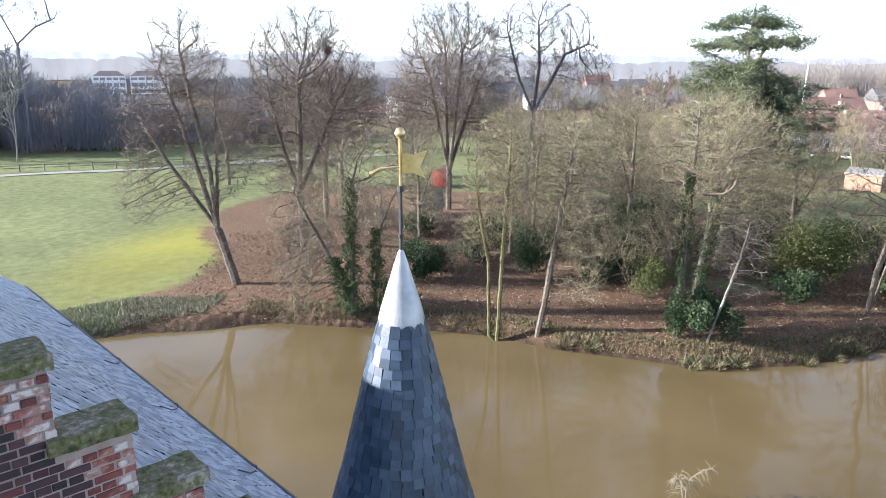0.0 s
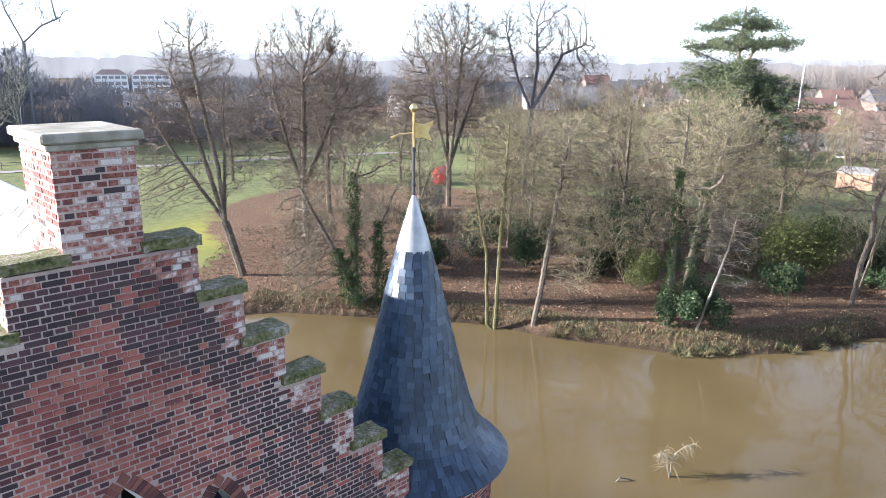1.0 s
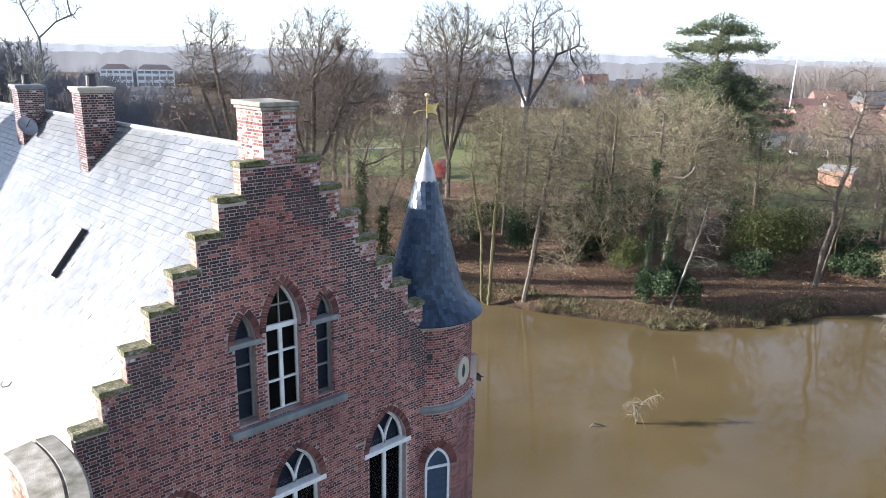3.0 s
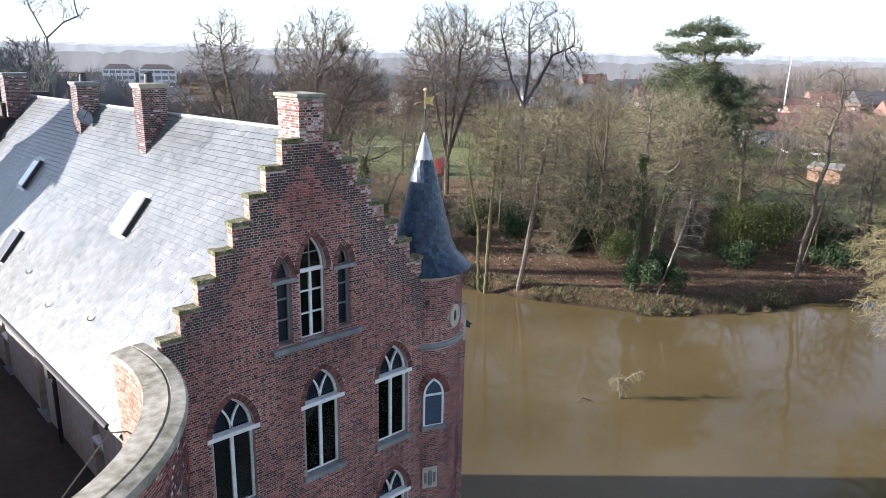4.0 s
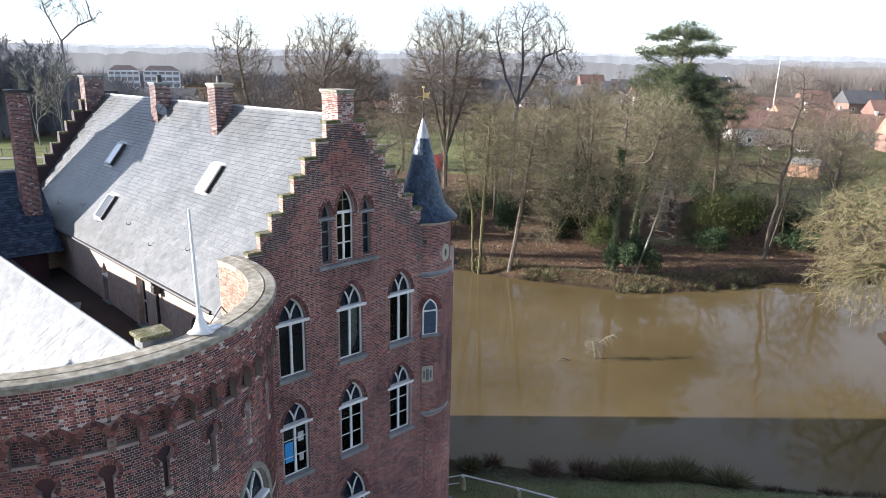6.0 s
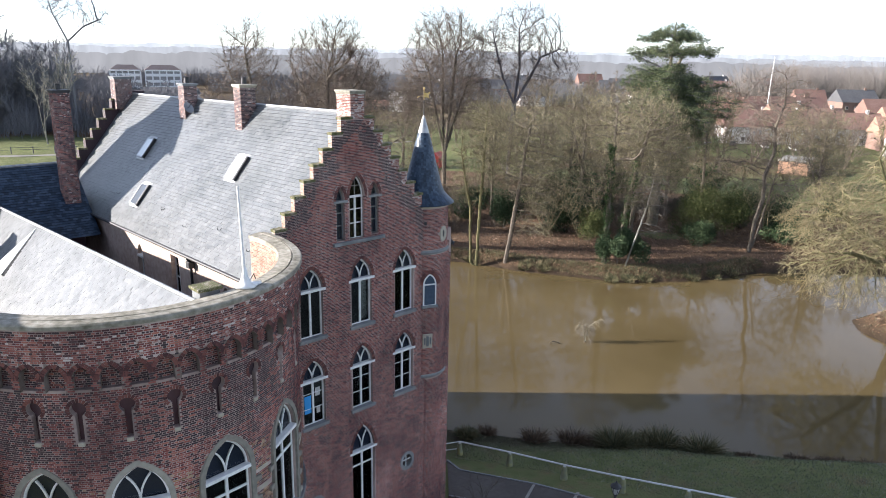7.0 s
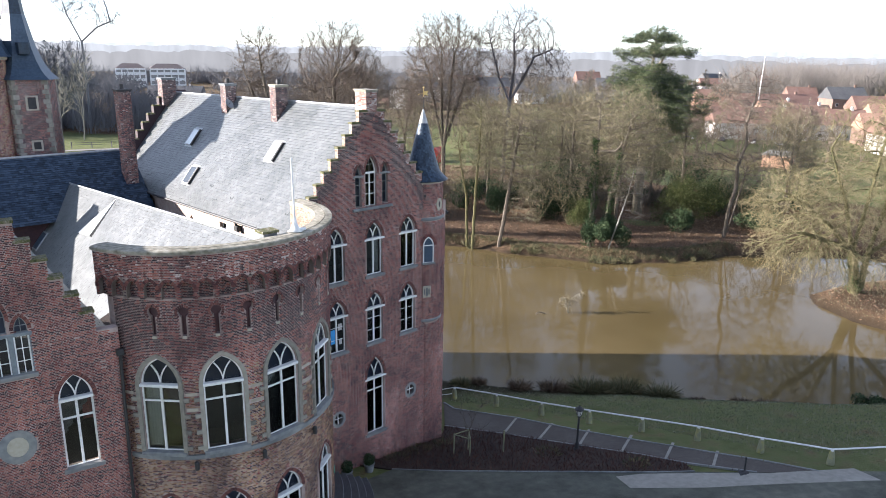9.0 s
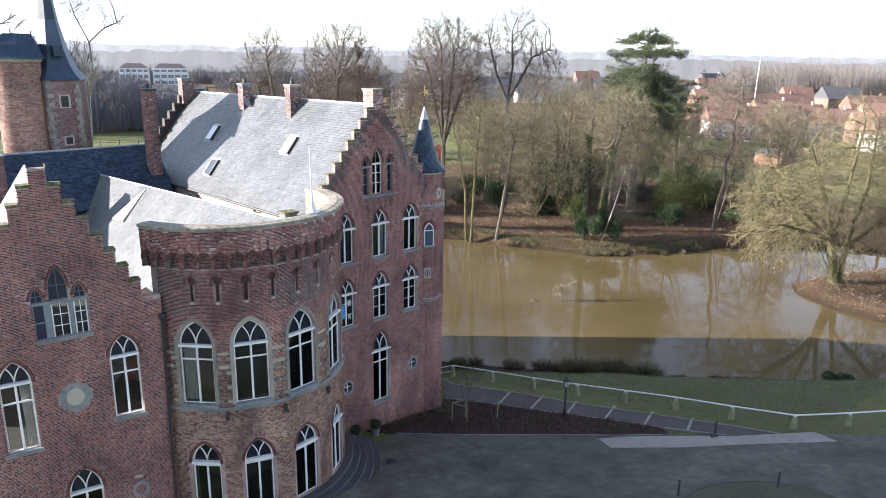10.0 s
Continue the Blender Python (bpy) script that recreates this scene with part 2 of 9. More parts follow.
def water_material():
    m = bpy.data.materials.new("muddy_pond_water")
    m.use_nodes = True
    nd, ln = nodes_of(m)
    pb = nd["Principled BSDF"]
    tc, n1, n2 = nd.new("ShaderNodeTexCoord"), nd.new("ShaderNodeTexNoise"), nd.new("ShaderNodeTexNoise")
    mp = nd.new("ShaderNodeMapping")
    mp.inputs["Scale"].default_value = (1, 1, 1)
    ln.new(tc.outputs["Object"], mp.inputs[0])
    ln.new(mp.outputs[0], n1.inputs["Vector"])
    ln.new(mp.outputs[0], n2.inputs["Vector"])
    n1.inputs["Scale"].default_value, n1.inputs["Detail"].default_value = 0.06, 3
    n2.inputs["Scale"].default_value, n2.inputs["Detail"].default_value = 2.2, 2
    r = nd.new("ShaderNodeValToRGB")
    r.color_ramp.elements[0].position, r.color_ramp.elements[0].color = 0.3, (0.084, 0.062, 0.027, 1)
    r.color_ramp.elements[1].position, r.color_ramp.elements[1].color = 0.7, (0.128, 0.096, 0.047, 1)
    ln.new(n1.outputs[0], r.inputs[0])
    ln.new(r.outputs[0], pb.inputs["Base Color"])
    pb.inputs["Roughness"].default_value = 0.045
    pb.inputs["IOR"].default_value = 1.33
    b = nd.new("ShaderNodeBump")
    b.inputs["Strength"].default_value, b.inputs["Distance"].default_value = 0.035, 0.05
    ln.new(n2.outputs[0], b.inputs["Height"])
    ln.new(b.outputs[0], pb.inputs["Normal"])
    return m


WATER = water_material()


def ground_material():
    """Lawn, leaf litter and bare earth, mixed by where they lie."""
    m = bpy.data.materials.new("lawn_and_leaf_litter")
    m.use_nodes = True
    nd, ln = nodes_of(m)
    pb = nd["Principled BSDF"]
    tc = nd.new("ShaderNodeTexCoord")

    def noise_at(scale, detail=5):
        n = nd.new("ShaderNodeTexNoise")
        n.inputs["Scale"].default_value, n.inputs["Detail"].default_value = scale, detail
        ln.new(tc.outputs["Object"], n.inputs["Vector"])
        return n

    def ramp(n, tones, a=0.3, b=0.7):
        r = nd.new("ShaderNodeValToRGB")
        while len(r.color_ramp.elements) < len(tones):
            r.color_ramp.elements.new(0.5)
        for i, c in enumerate(tones):
            r.color_ramp.elements[i].position = a + (b - a) * i / (len(tones) - 1)
            r.color_ramp.elements[i].color = (*c, 1)
        ln.new(n.outputs[0], r.inputs[0])
        return r
    big, mid, fine = noise_at(0.05), noise_at(0.9, 8), noise_at(9, 6)
    grass = ramp(mid, [(0.11, 0.128, 0.05), (0.145, 0.165, 0.068), (0.185, 0.20, 0.09)])
    litter = ramp(fine, [(0.04, 0.026, 0.017), (0.128, 0.081, 0.05), (0.26, 0.168, 0.106)])
    att = nd.new("ShaderNodeAttribute")
    att.attribute_name = "litter"
    ad = nd.new("ShaderNodeMath")
    ad.operation = 'MULTIPLY_ADD'
    ad.inputs[1].default_value, ad.inputs[2].default_value = 0.8, -0.4
    ln.new(mid.outputs[0], ad.inputs[0])
    sm = nd.new("ShaderNodeMath")
    sm.operation = 'ADD'
    ln.new(att.outputs["Fac"], sm.inputs[0])
    ln.new(ad.outputs[0], sm.inputs[1])
    st = nd.new("ShaderNodeMapRange")
    st.inputs[1].default_value, st.inputs[2].default_value = 0.35, 0.65
    ln.new(sm.outputs[0], st.inputs[0])
    # pool of sunlight on the lawn, mixed into the grass as yellow
    sun_patch, mg = nd.new("ShaderNodeAttribute"), nd.new("ShaderNodeMix")
    sun_patch.attribute_name = "sun_patch"
    mg.data_type = 'RGBA'
    ln.new(sun_patch.outputs["Fac"], mg.inputs[0])
    ln.new(grass.outputs[0], mg.inputs[6])
    mg.inputs[7].default_value = (0.27, 0.26, 0.03, 1)
    mx = nd.new("ShaderNodeMix")
    mx.data_type = 'RGBA'
    ln.new(st.outputs[0], mx.inputs[0])
    ln.new(mg.outputs[2], mx.inputs[6])
    ln.new(litter.outputs[0], mx.inputs[7])
    # dark rim at the water: mud colour that also holds the bank's shade
    mud_shade, mm = nd.new("ShaderNodeAttribute"), nd.new("ShaderNodeMix")
    mud_shade.attribute_name = "mud_shade"
    mm.data_type = 'RGBA'
    ln.new(mud_shade.outputs["Fac"], mm.inputs[0])
    ln.new(mx.outputs[2], mm.inputs[6])
    mm.inputs[7].default_value = (0.032, 0.024, 0.016, 1)
    big_r = ramp(big, [(0.75, 0.75, 0.75), (1.15, 1.12, 1.05)])
    ml = nd.new("ShaderNodeMix")
    ml.data_type, ml.blend_type = 'RGBA', 'MULTIPLY'
    ml.inputs[0].default_value = 1
    ln.new(mm.outputs[2], ml.inputs[6])
    ln.new(big_r.outputs[0], ml.inputs[7])
    ln.new(ml.outputs[2], pb.inputs["Base Color"])
    pb.inputs["Roughness"].default_value = 0.95
    pb.inputs["Specular IOR Level"].default_value = 0.2
    b = nd.new("ShaderNodeBump")
    b.inputs["Strength"].default_value, b.inputs["Distance"].default_value = 0.9, 0.12
    ln.new(fine.outputs[0], b.inputs["Height"])
    ln.new(b.outputs[0], pb.inputs["Normal"])
    return m


GROUND = ground_material()

# ---------------------------------------------------------------- mesh helpers
def thing(name, label, category, m=None, group="", kind=""):
    ob = new(name)
    ob.empty_display_size = 0.2
    if m is not None:
        ob.matrix_world = m
    return tagged(ob, label, category, group, kind)


def part(name, bm, material, parent=None, label="", smooth=False):
    me = bpy.data.meshes.new(name)
    bm.normal_update()
    bm.to_mesh(me)
    bm.free()
    for mt in (material if isinstance(material, (list, tuple)) else [material]):
        me.materials.append(mt)
    if smooth:
        for p in me.polygons:
            p.use_smooth = True
    ob = new(name, me)
    if parent is not None:
        ob.parent = parent
    return tagged(ob, label)


def part_np(name, verts, faces, material, parent=None, label="", idx=None):
    """A mesh from arrays: verts (n, 3) and faces (m, 3) or (m, 4)."""
    me = bpy.data.meshes.new(name)
    k = faces.shape[1]
    me.vertices.add(len(verts))
    me.vertices.foreach_set("co", np.ascontiguousarray(verts, dtype=np.float32).ravel())
    me.loops.add(faces.size)
    me.loops.foreach_set("vertex_index", np.ascontiguousarray(faces, dtype=np.int32).ravel())
    me.polygons.add(len(faces))
    me.polygons.foreach_set("loop_start", np.arange(0, faces.size, k, dtype=np.int32))
    for mt in (material if isinstance(material, (list, tuple)) else [material]):
        me.materials.append(mt)
    if idx is not None:
        me.polygons.foreach_set("material_index", np.asarray(idx, dtype=np.int32))
    me.polygons.foreach_set("use_smooth", np.zeros(len(faces), dtype=bool))
    me.update(calc_edges=True)
    ob = new(name, me)
    if parent is not None:
        ob.parent = parent
    return tagged(ob, label)


def box_bm(x0, x1, y0, y1, z0, z1, bev=0.0, bm=None):
    bm = bm or bmesh.new()
    r = bmesh.ops.create_cube(bm, size=1)
    for v in r["verts"]:
        v.co = Vector((x0 + (v.co.x + .5) * (x1 - x0), y0 + (v.co.y + .5) * (y1 - y0), z0 + (v.co.z + .5) * (z1 - z0)))
    if bev:
        es = list({e for v in r["verts"] for e in v.link_edges})
        bmesh.ops.bevel(bm, geom=es, offset=bev, segments=1, affect='EDGES')
    return bm


def rough_box(x0, x1, y0, y1, z0, z1, amp=0.012, step=0.09, seed=0.0):
    """A worn block: a subdivided box with uneven faces and edges."""
    bm = box_bm(x0, x1, y0, y1, z0, z1)
    for axis, a, b in ((0, x0, x1), (1, y0, y1)):
        n = max(1, int((b - a) / step))
        for k in range(1, n):
            co = [0.0, 0.0, 0.0]
            no = [0.0, 0.0, 0.0]
            co[axis], no[axis] = a + (b - a) * k / n, 1.0
            bmesh.ops.bisect_plane(bm, geom=bm.verts[:] + bm.edges[:] + bm.faces[:], plane_co=co, plane_no=no)
    for v in bm.verts:
        q = Vector((v.co.x * 9 + seed, v.co.y * 9, v.co.z * 9))
        v.co += noise.noise_vector(q) * amp + noise.noise_vector(q * 0.25) * amp
    return bm


def lathe(profile, seg=32, cx=0, cy=0, bm=None, a0=0.0, a1=360.0):
    """Turn a profile of (radius, z) round an upright axis."""
    bm = bm or bmesh.new()
    full = abs(a1 - a0) >= 359.9
    n = seg if full else seg + 1
    rings = []
    for r, z in profile:
        rings.append([bm.verts.new((cx + r * math.cos(radians(a0 + (a1 - a0) * i / seg)), cy + r * math.sin(radians(a0 + (a1 - a0) * i / seg)), z)) for i in range(n)])
    for a, b in zip(rings, rings[1:]):
        for i in range(seg):
            j = (i + 1) % n
            bm.faces.new((a[i], a[j], b[j], b[i]))
    if full:
        for ring in (rings[0][::-1], rings[-1]):
            if profile[0 if ring is not rings[-1] else -1][0] > 1e-4:
                bm.faces.new(ring)
    bmesh.ops.recalc_face_normals(bm, faces=bm.faces)
    return bm


def tube(points, radius, sides=8, bm=None):
    """A round bar along points."""
    bm = bm or bmesh.new()
    pts = [Vector(p) for p in points]
    rings = []
    for i, p in enumerate(pts):
        d = (pts[min(i + 1, len(pts) - 1)] - pts[max(i - 1, 0)]).normalized()
        a = d.cross(Vector((0, 0, 1)) if abs(d.z) < 0.9 else Vector((1, 0, 0))).normalized()
        b = d.cross(a)
        r = radius[i] if isinstance(radius, (list, tuple)) else radius
        rings.append([bm.verts.new(p + r * (a * math.cos(k * 2 * math.pi / sides) + b * math.sin(k * 2 * math.pi / sides))) for k in range(sides)])
    for a, b in zip(rings, rings[1:]):
        for i in range(sides):
            bm.faces.new((a[i], a[(i + 1) % sides], b[(i + 1) % sides], b[i]))
    bm.faces.new(rings[0][::-1])
    bm.faces.new(rings[-1])
    bmesh.ops.recalc_face_normals(bm, faces=bm.faces)
    return bm


BOX_F = np.array([[0, 1, 2, 3], [4, 7, 6, 5], [0, 4, 5, 1], [1, 5, 6, 2], [2, 6, 7, 3], [3, 7, 4, 0]])


def boxes_np(u0, u1, v0, v1, d0, d1, place):
    """Many small blocks at once; place turns (u, d, v) into world places."""
    n = len(u0)
    u = np.stack([u0, u1, u1, u0] * 2, 1)
    v = np.stack([v0, v0, v1, v1] * 2, 1)
    d = np.stack([np.broadcast_to(d0, n)] * 4 + [np.broadcast_to(d1, n)] * 4, 1)
    p = place(u.ravel(), d.ravel(), v.ravel())
    f = (np.arange(n)[:, None, None] * 8 + BOX_F[None, 1:]).reshape(-1, 4)
    return p, f


def bond(u0, u1, v0, v1, keep, seed=1, length=0.19, course=0.0605, joint=0.017, limits=None):
    """Blocks of a brick bond, stretchers and headers by turns, where keep(u, v) is true."""
    rng = np.random.default_rng(seed)
    out = []
    rows = int((v1 - v0) / course)
    for r in range(rows):
        L = length if r % 2 == 0 else length / 2
        off = 0.25 * length if r % 2 else 0.0
        us = np.arange(u0 - off, u1, L)
        a, b = np.maximum(us, u0), np.minimum(us + L - joint, u1)
        z = v0 + r * course
        if limits is not None:
            lo, hi = limits(z + course / 2)
            a, b = np.maximum(a, lo), np.minimum(b, hi)
        ok = (b - a > 0.03) & keep((a + b) / 2, np.full(len(a), z + course / 2))
        a, b = a[ok], b[ok]
        out.append(np.stack([a, b, np.full(len(a), z), np.full(len(a), z + course - joint)], 1))
    q = np.concatenate(out)
    jit = rng.normal(0, 0.002, q.shape)
    return q + jit, rng


def brick_skin(name, parent, u0, u1, v0, v1, keep, place, material, seed=1, dark=None, proud=0.005, label="", length=0.19, course=0.0605, third=None, limits=None):
    q, rng = bond(u0, u1, v0, v1, keep, seed, length, course, limits=limits)
    n = len(q)
    front = -proud + rng.normal(0, 0.0018, n)
    v, f = boxes_np(q[:, 0], q[:, 1], q[:, 2], q[:, 3], 0.004, front, place)
    idx = None
    mats = [material]
    if dark is not None:
        idx = np.repeat((dark((q[:, 0] + q[:, 1]) / 2, (q[:, 2] + q[:, 3]) / 2, rng)).astype(int), 5)
        mats = [material, BRICK_DARK] + ([third] if third else [])
    ob = part_np(name, v, f, mats, parent, label, idx)
    ob["kind"] = "stuff"
    return ob


def flat_place(origin, u):
    o, u = np.array(origin, float), np.array(u, float)
    n = np.array([-u[1], u[0], 0.0])          # into the wall

    def f(a, d, v):
        p = o[None] + a[:, None] * u[None] + d[:, None] * n[None]
        p[:, 2] += v
        return p
    return f


def round_place(cx, cy, r):
    """u is the angle in radians times r; d runs inwards."""
    def f(a, d, v):
        t = a / r
        return np.stack([cx + (r - d) * np.cos(t), cy + (r - d) * np.sin(t), v], 1)
    return f


def arch_outline(w, z0, zs, za, n=8, cx=0.0):
    """A pointed opening: width w, sill z0, springing zs, apex za; the points run round it."""
    h, rise = w / 2, za - zs
    rad = (h * h + rise * rise) / (2 * h)
    pts = [(cx - h, z0), (cx + h, z0)]
    top = math.asin(min(1.0, rise / rad))
    pts += [(cx + h - rad + rad * math.cos(top * i / n), zs + rad * math.sin(top * i / n)) for i in range(n)]
    pts.append((cx, za))
    pts += [(cx - h + rad - rad * math.cos(top * i / n), zs + rad * math.sin(top * i / n)) for i in range(n - 1, -1, -1)]
    return pts


def in_arch(w, z0, zs, za, cx, u, v):
    h, rise = w / 2, za - zs
    rad = (h * h + rise * rise) / (2 * h)
    low = (np.abs(u - cx) < h) & (v > z0) & (v <= zs)
    up = (v > zs) & (v < za) & ((np.abs(u - cx) + rad - h) ** 2 + (v - zs) ** 2 < rad * rad)
    return low | up


def sheet_bm(outline, holes, thick, cuts=()):
    """A wall in (u, depth, v) with openings through it."""
    bm = bmesh.new()
    edges = []
    for loop in [outline] + list(holes):
        vs = [bm.verts.new((u, 0, v)) for u, v in loop]
        edges += [bm.edges.new((a, b)) for a, b in zip(vs, vs[1:] + vs[:1])]
    bmesh.ops.triangle_fill(bm, use_beauty=True, use_dissolve=False, edges=edges, normal=(0, -1, 0))
    for c in cuts:
        bmesh.ops.bisect_plane(bm, geom=bm.verts[:] + bm.edges[:] + bm.faces[:], plane_co=(c, 0, 0), plane_no=(1, 0, 0))
    r = bmesh.ops.extrude_face_region(bm, geom=bm.faces[:])
    for g in r["geom"]:
        if isinstance(g, bmesh.types.BMVert):
            g.co.y += thick
    bmesh.ops.recalc_face_normals(bm, faces=bm.faces)
    return bm


def bend(bm, place):
    co = np.array([v.co[:] for v in bm.verts])
    p = place(co[:, 0], co[:, 1], co[:, 2])
    for v, q in zip(bm.verts, p):
        v.co = q
    bmesh.ops.recalc_face_normals(bm, faces=bm.faces)
    return bm


def strip_bm(pts, width, d0, d1, bm=None, closed=False):
    """A flat moulding of that width along a line of (u, v) points, from depth d0 to d1."""
    bm = bm or bmesh.new()
    P = [Vector((p[0], p[1])) for p in pts]
    n = len(P)
    rows = []
    for i in range(n):
        a = P[i - 1] if (i > 0 or closed) else P[i]
        b = P[(i + 1) % n] if (i < n - 1 or closed) else P[i]
        t = (b - a).normalized()
        s = Vector((-t.y, t.x)) * width / 2
        rows.append([bm.verts.new((q.x, d, q.y)) for d in (d0, d1) for q in (P[i] + s, P[i] - s)])
    rng = range(n if closed else n - 1)
    for i in rng:
        a, b = rows[i], rows[(i + 1) % n]
        for k, l in ((0, 1), (1, 3), (3, 2), (2, 0)):
            bm.faces.new((a[k], a[l], b[l], b[k]))
    if not closed:
        for r in (rows[0], rows[-1]):
            bm.faces.new((r[0], r[1], r[3], r[2]))
    bmesh.ops.recalc_face_normals(bm, faces=bm.faces)
    return bm


def wall_matrix(x, y, deg):
    """Local x along the wall, local y into it."""
    return pose(x, y, 0, 0, 0, deg)

# ---------------------------------------------------------------- windows
win_count = [0]


def gothic_window(m, w, z0, zs, za, bar=True, transoms=(0.68,), curtain="", group="", label="", sill=True, surround=None, depth=0.14, overhang=0.13, glazing=()):
    """A white pointed window with tracery in its head; its local origin lies on the wall's face."""
    win_count[0] += 1
    ob = new("window_%d" % win_count[0])
    ob.matrix_world = m
    tagged(ob, label or "white-painted pointed casement window with forked tracery head", "window", group, "structure")
    d0, d1 = depth, depth + 0.07
    inset = arch_outline(w - 0.07, z0 + 0.04, zs, za - 0.04)
    part("window_frame", strip_bm(inset, 0.075, d0, d1, closed=True), PAINT_WHITE, ob)
    h = w / 2
    if bar:
        part("transom", box_bm(-h - overhang, h + overhang, -0.03, d1 - 0.01, zs - 0.05, zs + 0.06, 0.008), PAINT_WHITE, ob, "projecting white springing bar")
    # forked tracery: two curves that rise from the middle of the bar to the arch
    rise = za - zs
    rad = (h * h + rise * rise) / (2 * h)
    for s in (-1, 1):
        pts = []
        for i in range(9):
            a = 0.98 * math.asin(min(1, rise / rad)) * i / 8
            q = (s * (rad - rad * math.cos(a)), zs + rad * math.sin(a))
            if q[0] ** 2 and (abs(q[0]) + rad - h) ** 2 + (q[1] - zs) ** 2 > (rad - 0.02) ** 2:
                break
            pts.append(q)
        if len(pts) > 1:
            part("tracery", strip_bm(pts, 0.05, d0 - 0.01, d1 - 0.02), PAINT_WHITE, ob)
    part("mullion", box_bm(-0.045, 0.045, d0 - 0.015, d1, z0 + 0.05, zs - 0.04, 0.006), PAINT_WHITE, ob)
    for t in transoms:
        z = z0 + (zs - z0) * t
        for s in (-1, 1):
            part("glazing_bar", box_bm(min(s * 0.045, s * (h - 0.06)), max(s * 0.045, s * (h - 0.06)), d0 - 0.005, d1 - 0.005, z - 0.035, z + 0.035, 0.005), PAINT_WHITE, ob)
    for t in glazing:
        z = z0 + (zs - z0) * t
        for s in (-1, 1):
            part("glazing_bar", box_bm(min(s * 0.045, s * (h - 0.06)), max(s * 0.045, s * (h - 0.06)), d0 + 0.015, d1 - 0.015, z - 0.013, z + 0.013), PAINT_WHITE, ob)
    for s in (-1, 1):
        a, b = sorted((s * 0.04, s * (h - 0.06)))
        pane = part("pane", box_bm(a, b, d0 + 0.03, d0 + 0.036, z0 + 0.06, zs - 0.04), GLASS, ob)
        pane.visible_shadow = False
    head = bmesh.new()
    vs = [head.verts.new((u, d0 + 0.032, v)) for u, v in arch_outline(w - 0.10, zs + 0.05, zs + 0.06, za - 0.06)]
    head.faces.new(vs)
    pane = part("pane", head, GLASS, ob)
    pane.visible_shadow = False
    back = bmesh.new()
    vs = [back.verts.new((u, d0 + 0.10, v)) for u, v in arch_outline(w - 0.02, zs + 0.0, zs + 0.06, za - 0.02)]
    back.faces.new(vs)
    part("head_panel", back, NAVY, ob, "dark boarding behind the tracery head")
    if sill:
        part("window_sill", box_bm(-h - 0.12, h + 0.12, -0.10, d1 + 0.02, z0 - 0.13, z0 + 0.02, 0.015), STONE, ob, "blue limestone sill")
    if curtain:
        for s in ((-1, 1) if curtain == "both" else ((1,) if curtain == "right" else (-1,))):
            bm = bmesh.new()
            n = 14
            a, b = (s * 0.12, s * (h - 0.08))
            top = [bm.verts.new((a + (b - a) * i / n, d1 + 0.12 + 0.03 * math.sin(i * 2.1), zs - 0.02)) for i in range(n + 1)]
            bot = [bm.verts.new((a * 1.5 + (b - a * 1.5) * i / n, d1 + 0.12 + 0.04 * math.sin(i * 2.1 + 0.4), z0 + 0.1)) for i in range(n + 1)]
            for i in range(n):
                bm.faces.new((top[i], top[i + 1], bot[i + 1], bot[i]))
            part("curtain", bm, CURTAIN, ob, "pale hanging curtain behind the glass", smooth=True)
    if surround == "stone":
        pts = arch_outline(w + 0.16, z0, zs, za + 0.12)
        part("stone_surround", strip_bm(pts[1:] + pts[:1], 0.15, -0.02, 0.09), STONE_QUOIN, ob, "weathered stone arch surround")
        for s in (-1, 1):
            for k in range(int((zs - z0) / 0.34)):
                if k % 2 == 0:
                    x0, x1 = sorted((s * (h + 0.15), s * (h + 0.36)))
                    part("quoin", box_bm(x0, x1, -0.012, 0.08, z0 + 0.1 + k * 0.34, z0 + 0.1 + k * 0.34 + 0.16, 0.01), STONE_QUOIN, ob)
    elif surround == "brick":
        voussoirs(ob, w, zs, za)
    return ob


def voussoirs(ob, w, zs, za, depth=0.15, step=0.06):
    """A pointed ring of bricks on edge over an opening."""
    h, rise = w / 2, za - zs
    rad = (h * h + rise * rise) / (2 * h)
    top = math.asin(min(1, rise / rad))
    n = max(4, int(rad * top / step))
    vs, fs = [], []
    for s in (-1, 1):
        for i in range(n):
            a0, a1 = top * (i + 0.05) / n, top * (i + 0.95) / n
            c = s * (h - rad)
            quad = [(c + s * r * math.cos(a), zs + r * math.sin(a)) for r, a in ((rad + 0.005, a0), (rad + depth, a0), (rad + depth, a1), (rad + 0.005, a1))]
            b = len(vs)
            vs += [(u, d, v) for d in (0.004, -0.010) for u, v in quad]
            fs += [[b + k for k in f] for f in BOX_F]
    # the closing brick at the point
    tip = zs + math.sqrt(max(0.0, (rad + depth) ** 2 - (rad - h) ** 2))
    half = 0.42 * depth * max(0.2, 1 - h / rad + 0.4)
    quad = [(0.0, za + 0.01), (half, (za + tip) / 2), (0.0, tip - 0.01), (-half, (za + tip) / 2)]
    b = len(vs)
    vs += [(u, d, v) for d in (0.004, -0.009) for u, v in quad]
    fs += [[b + k for k in f] for f in BOX_F]
    o = part_np("arch_bricks", np.array(vs), np.array(fs), BRICK_RING, ob, "ring of bricks on edge")
    o["kind"] = "stuff"

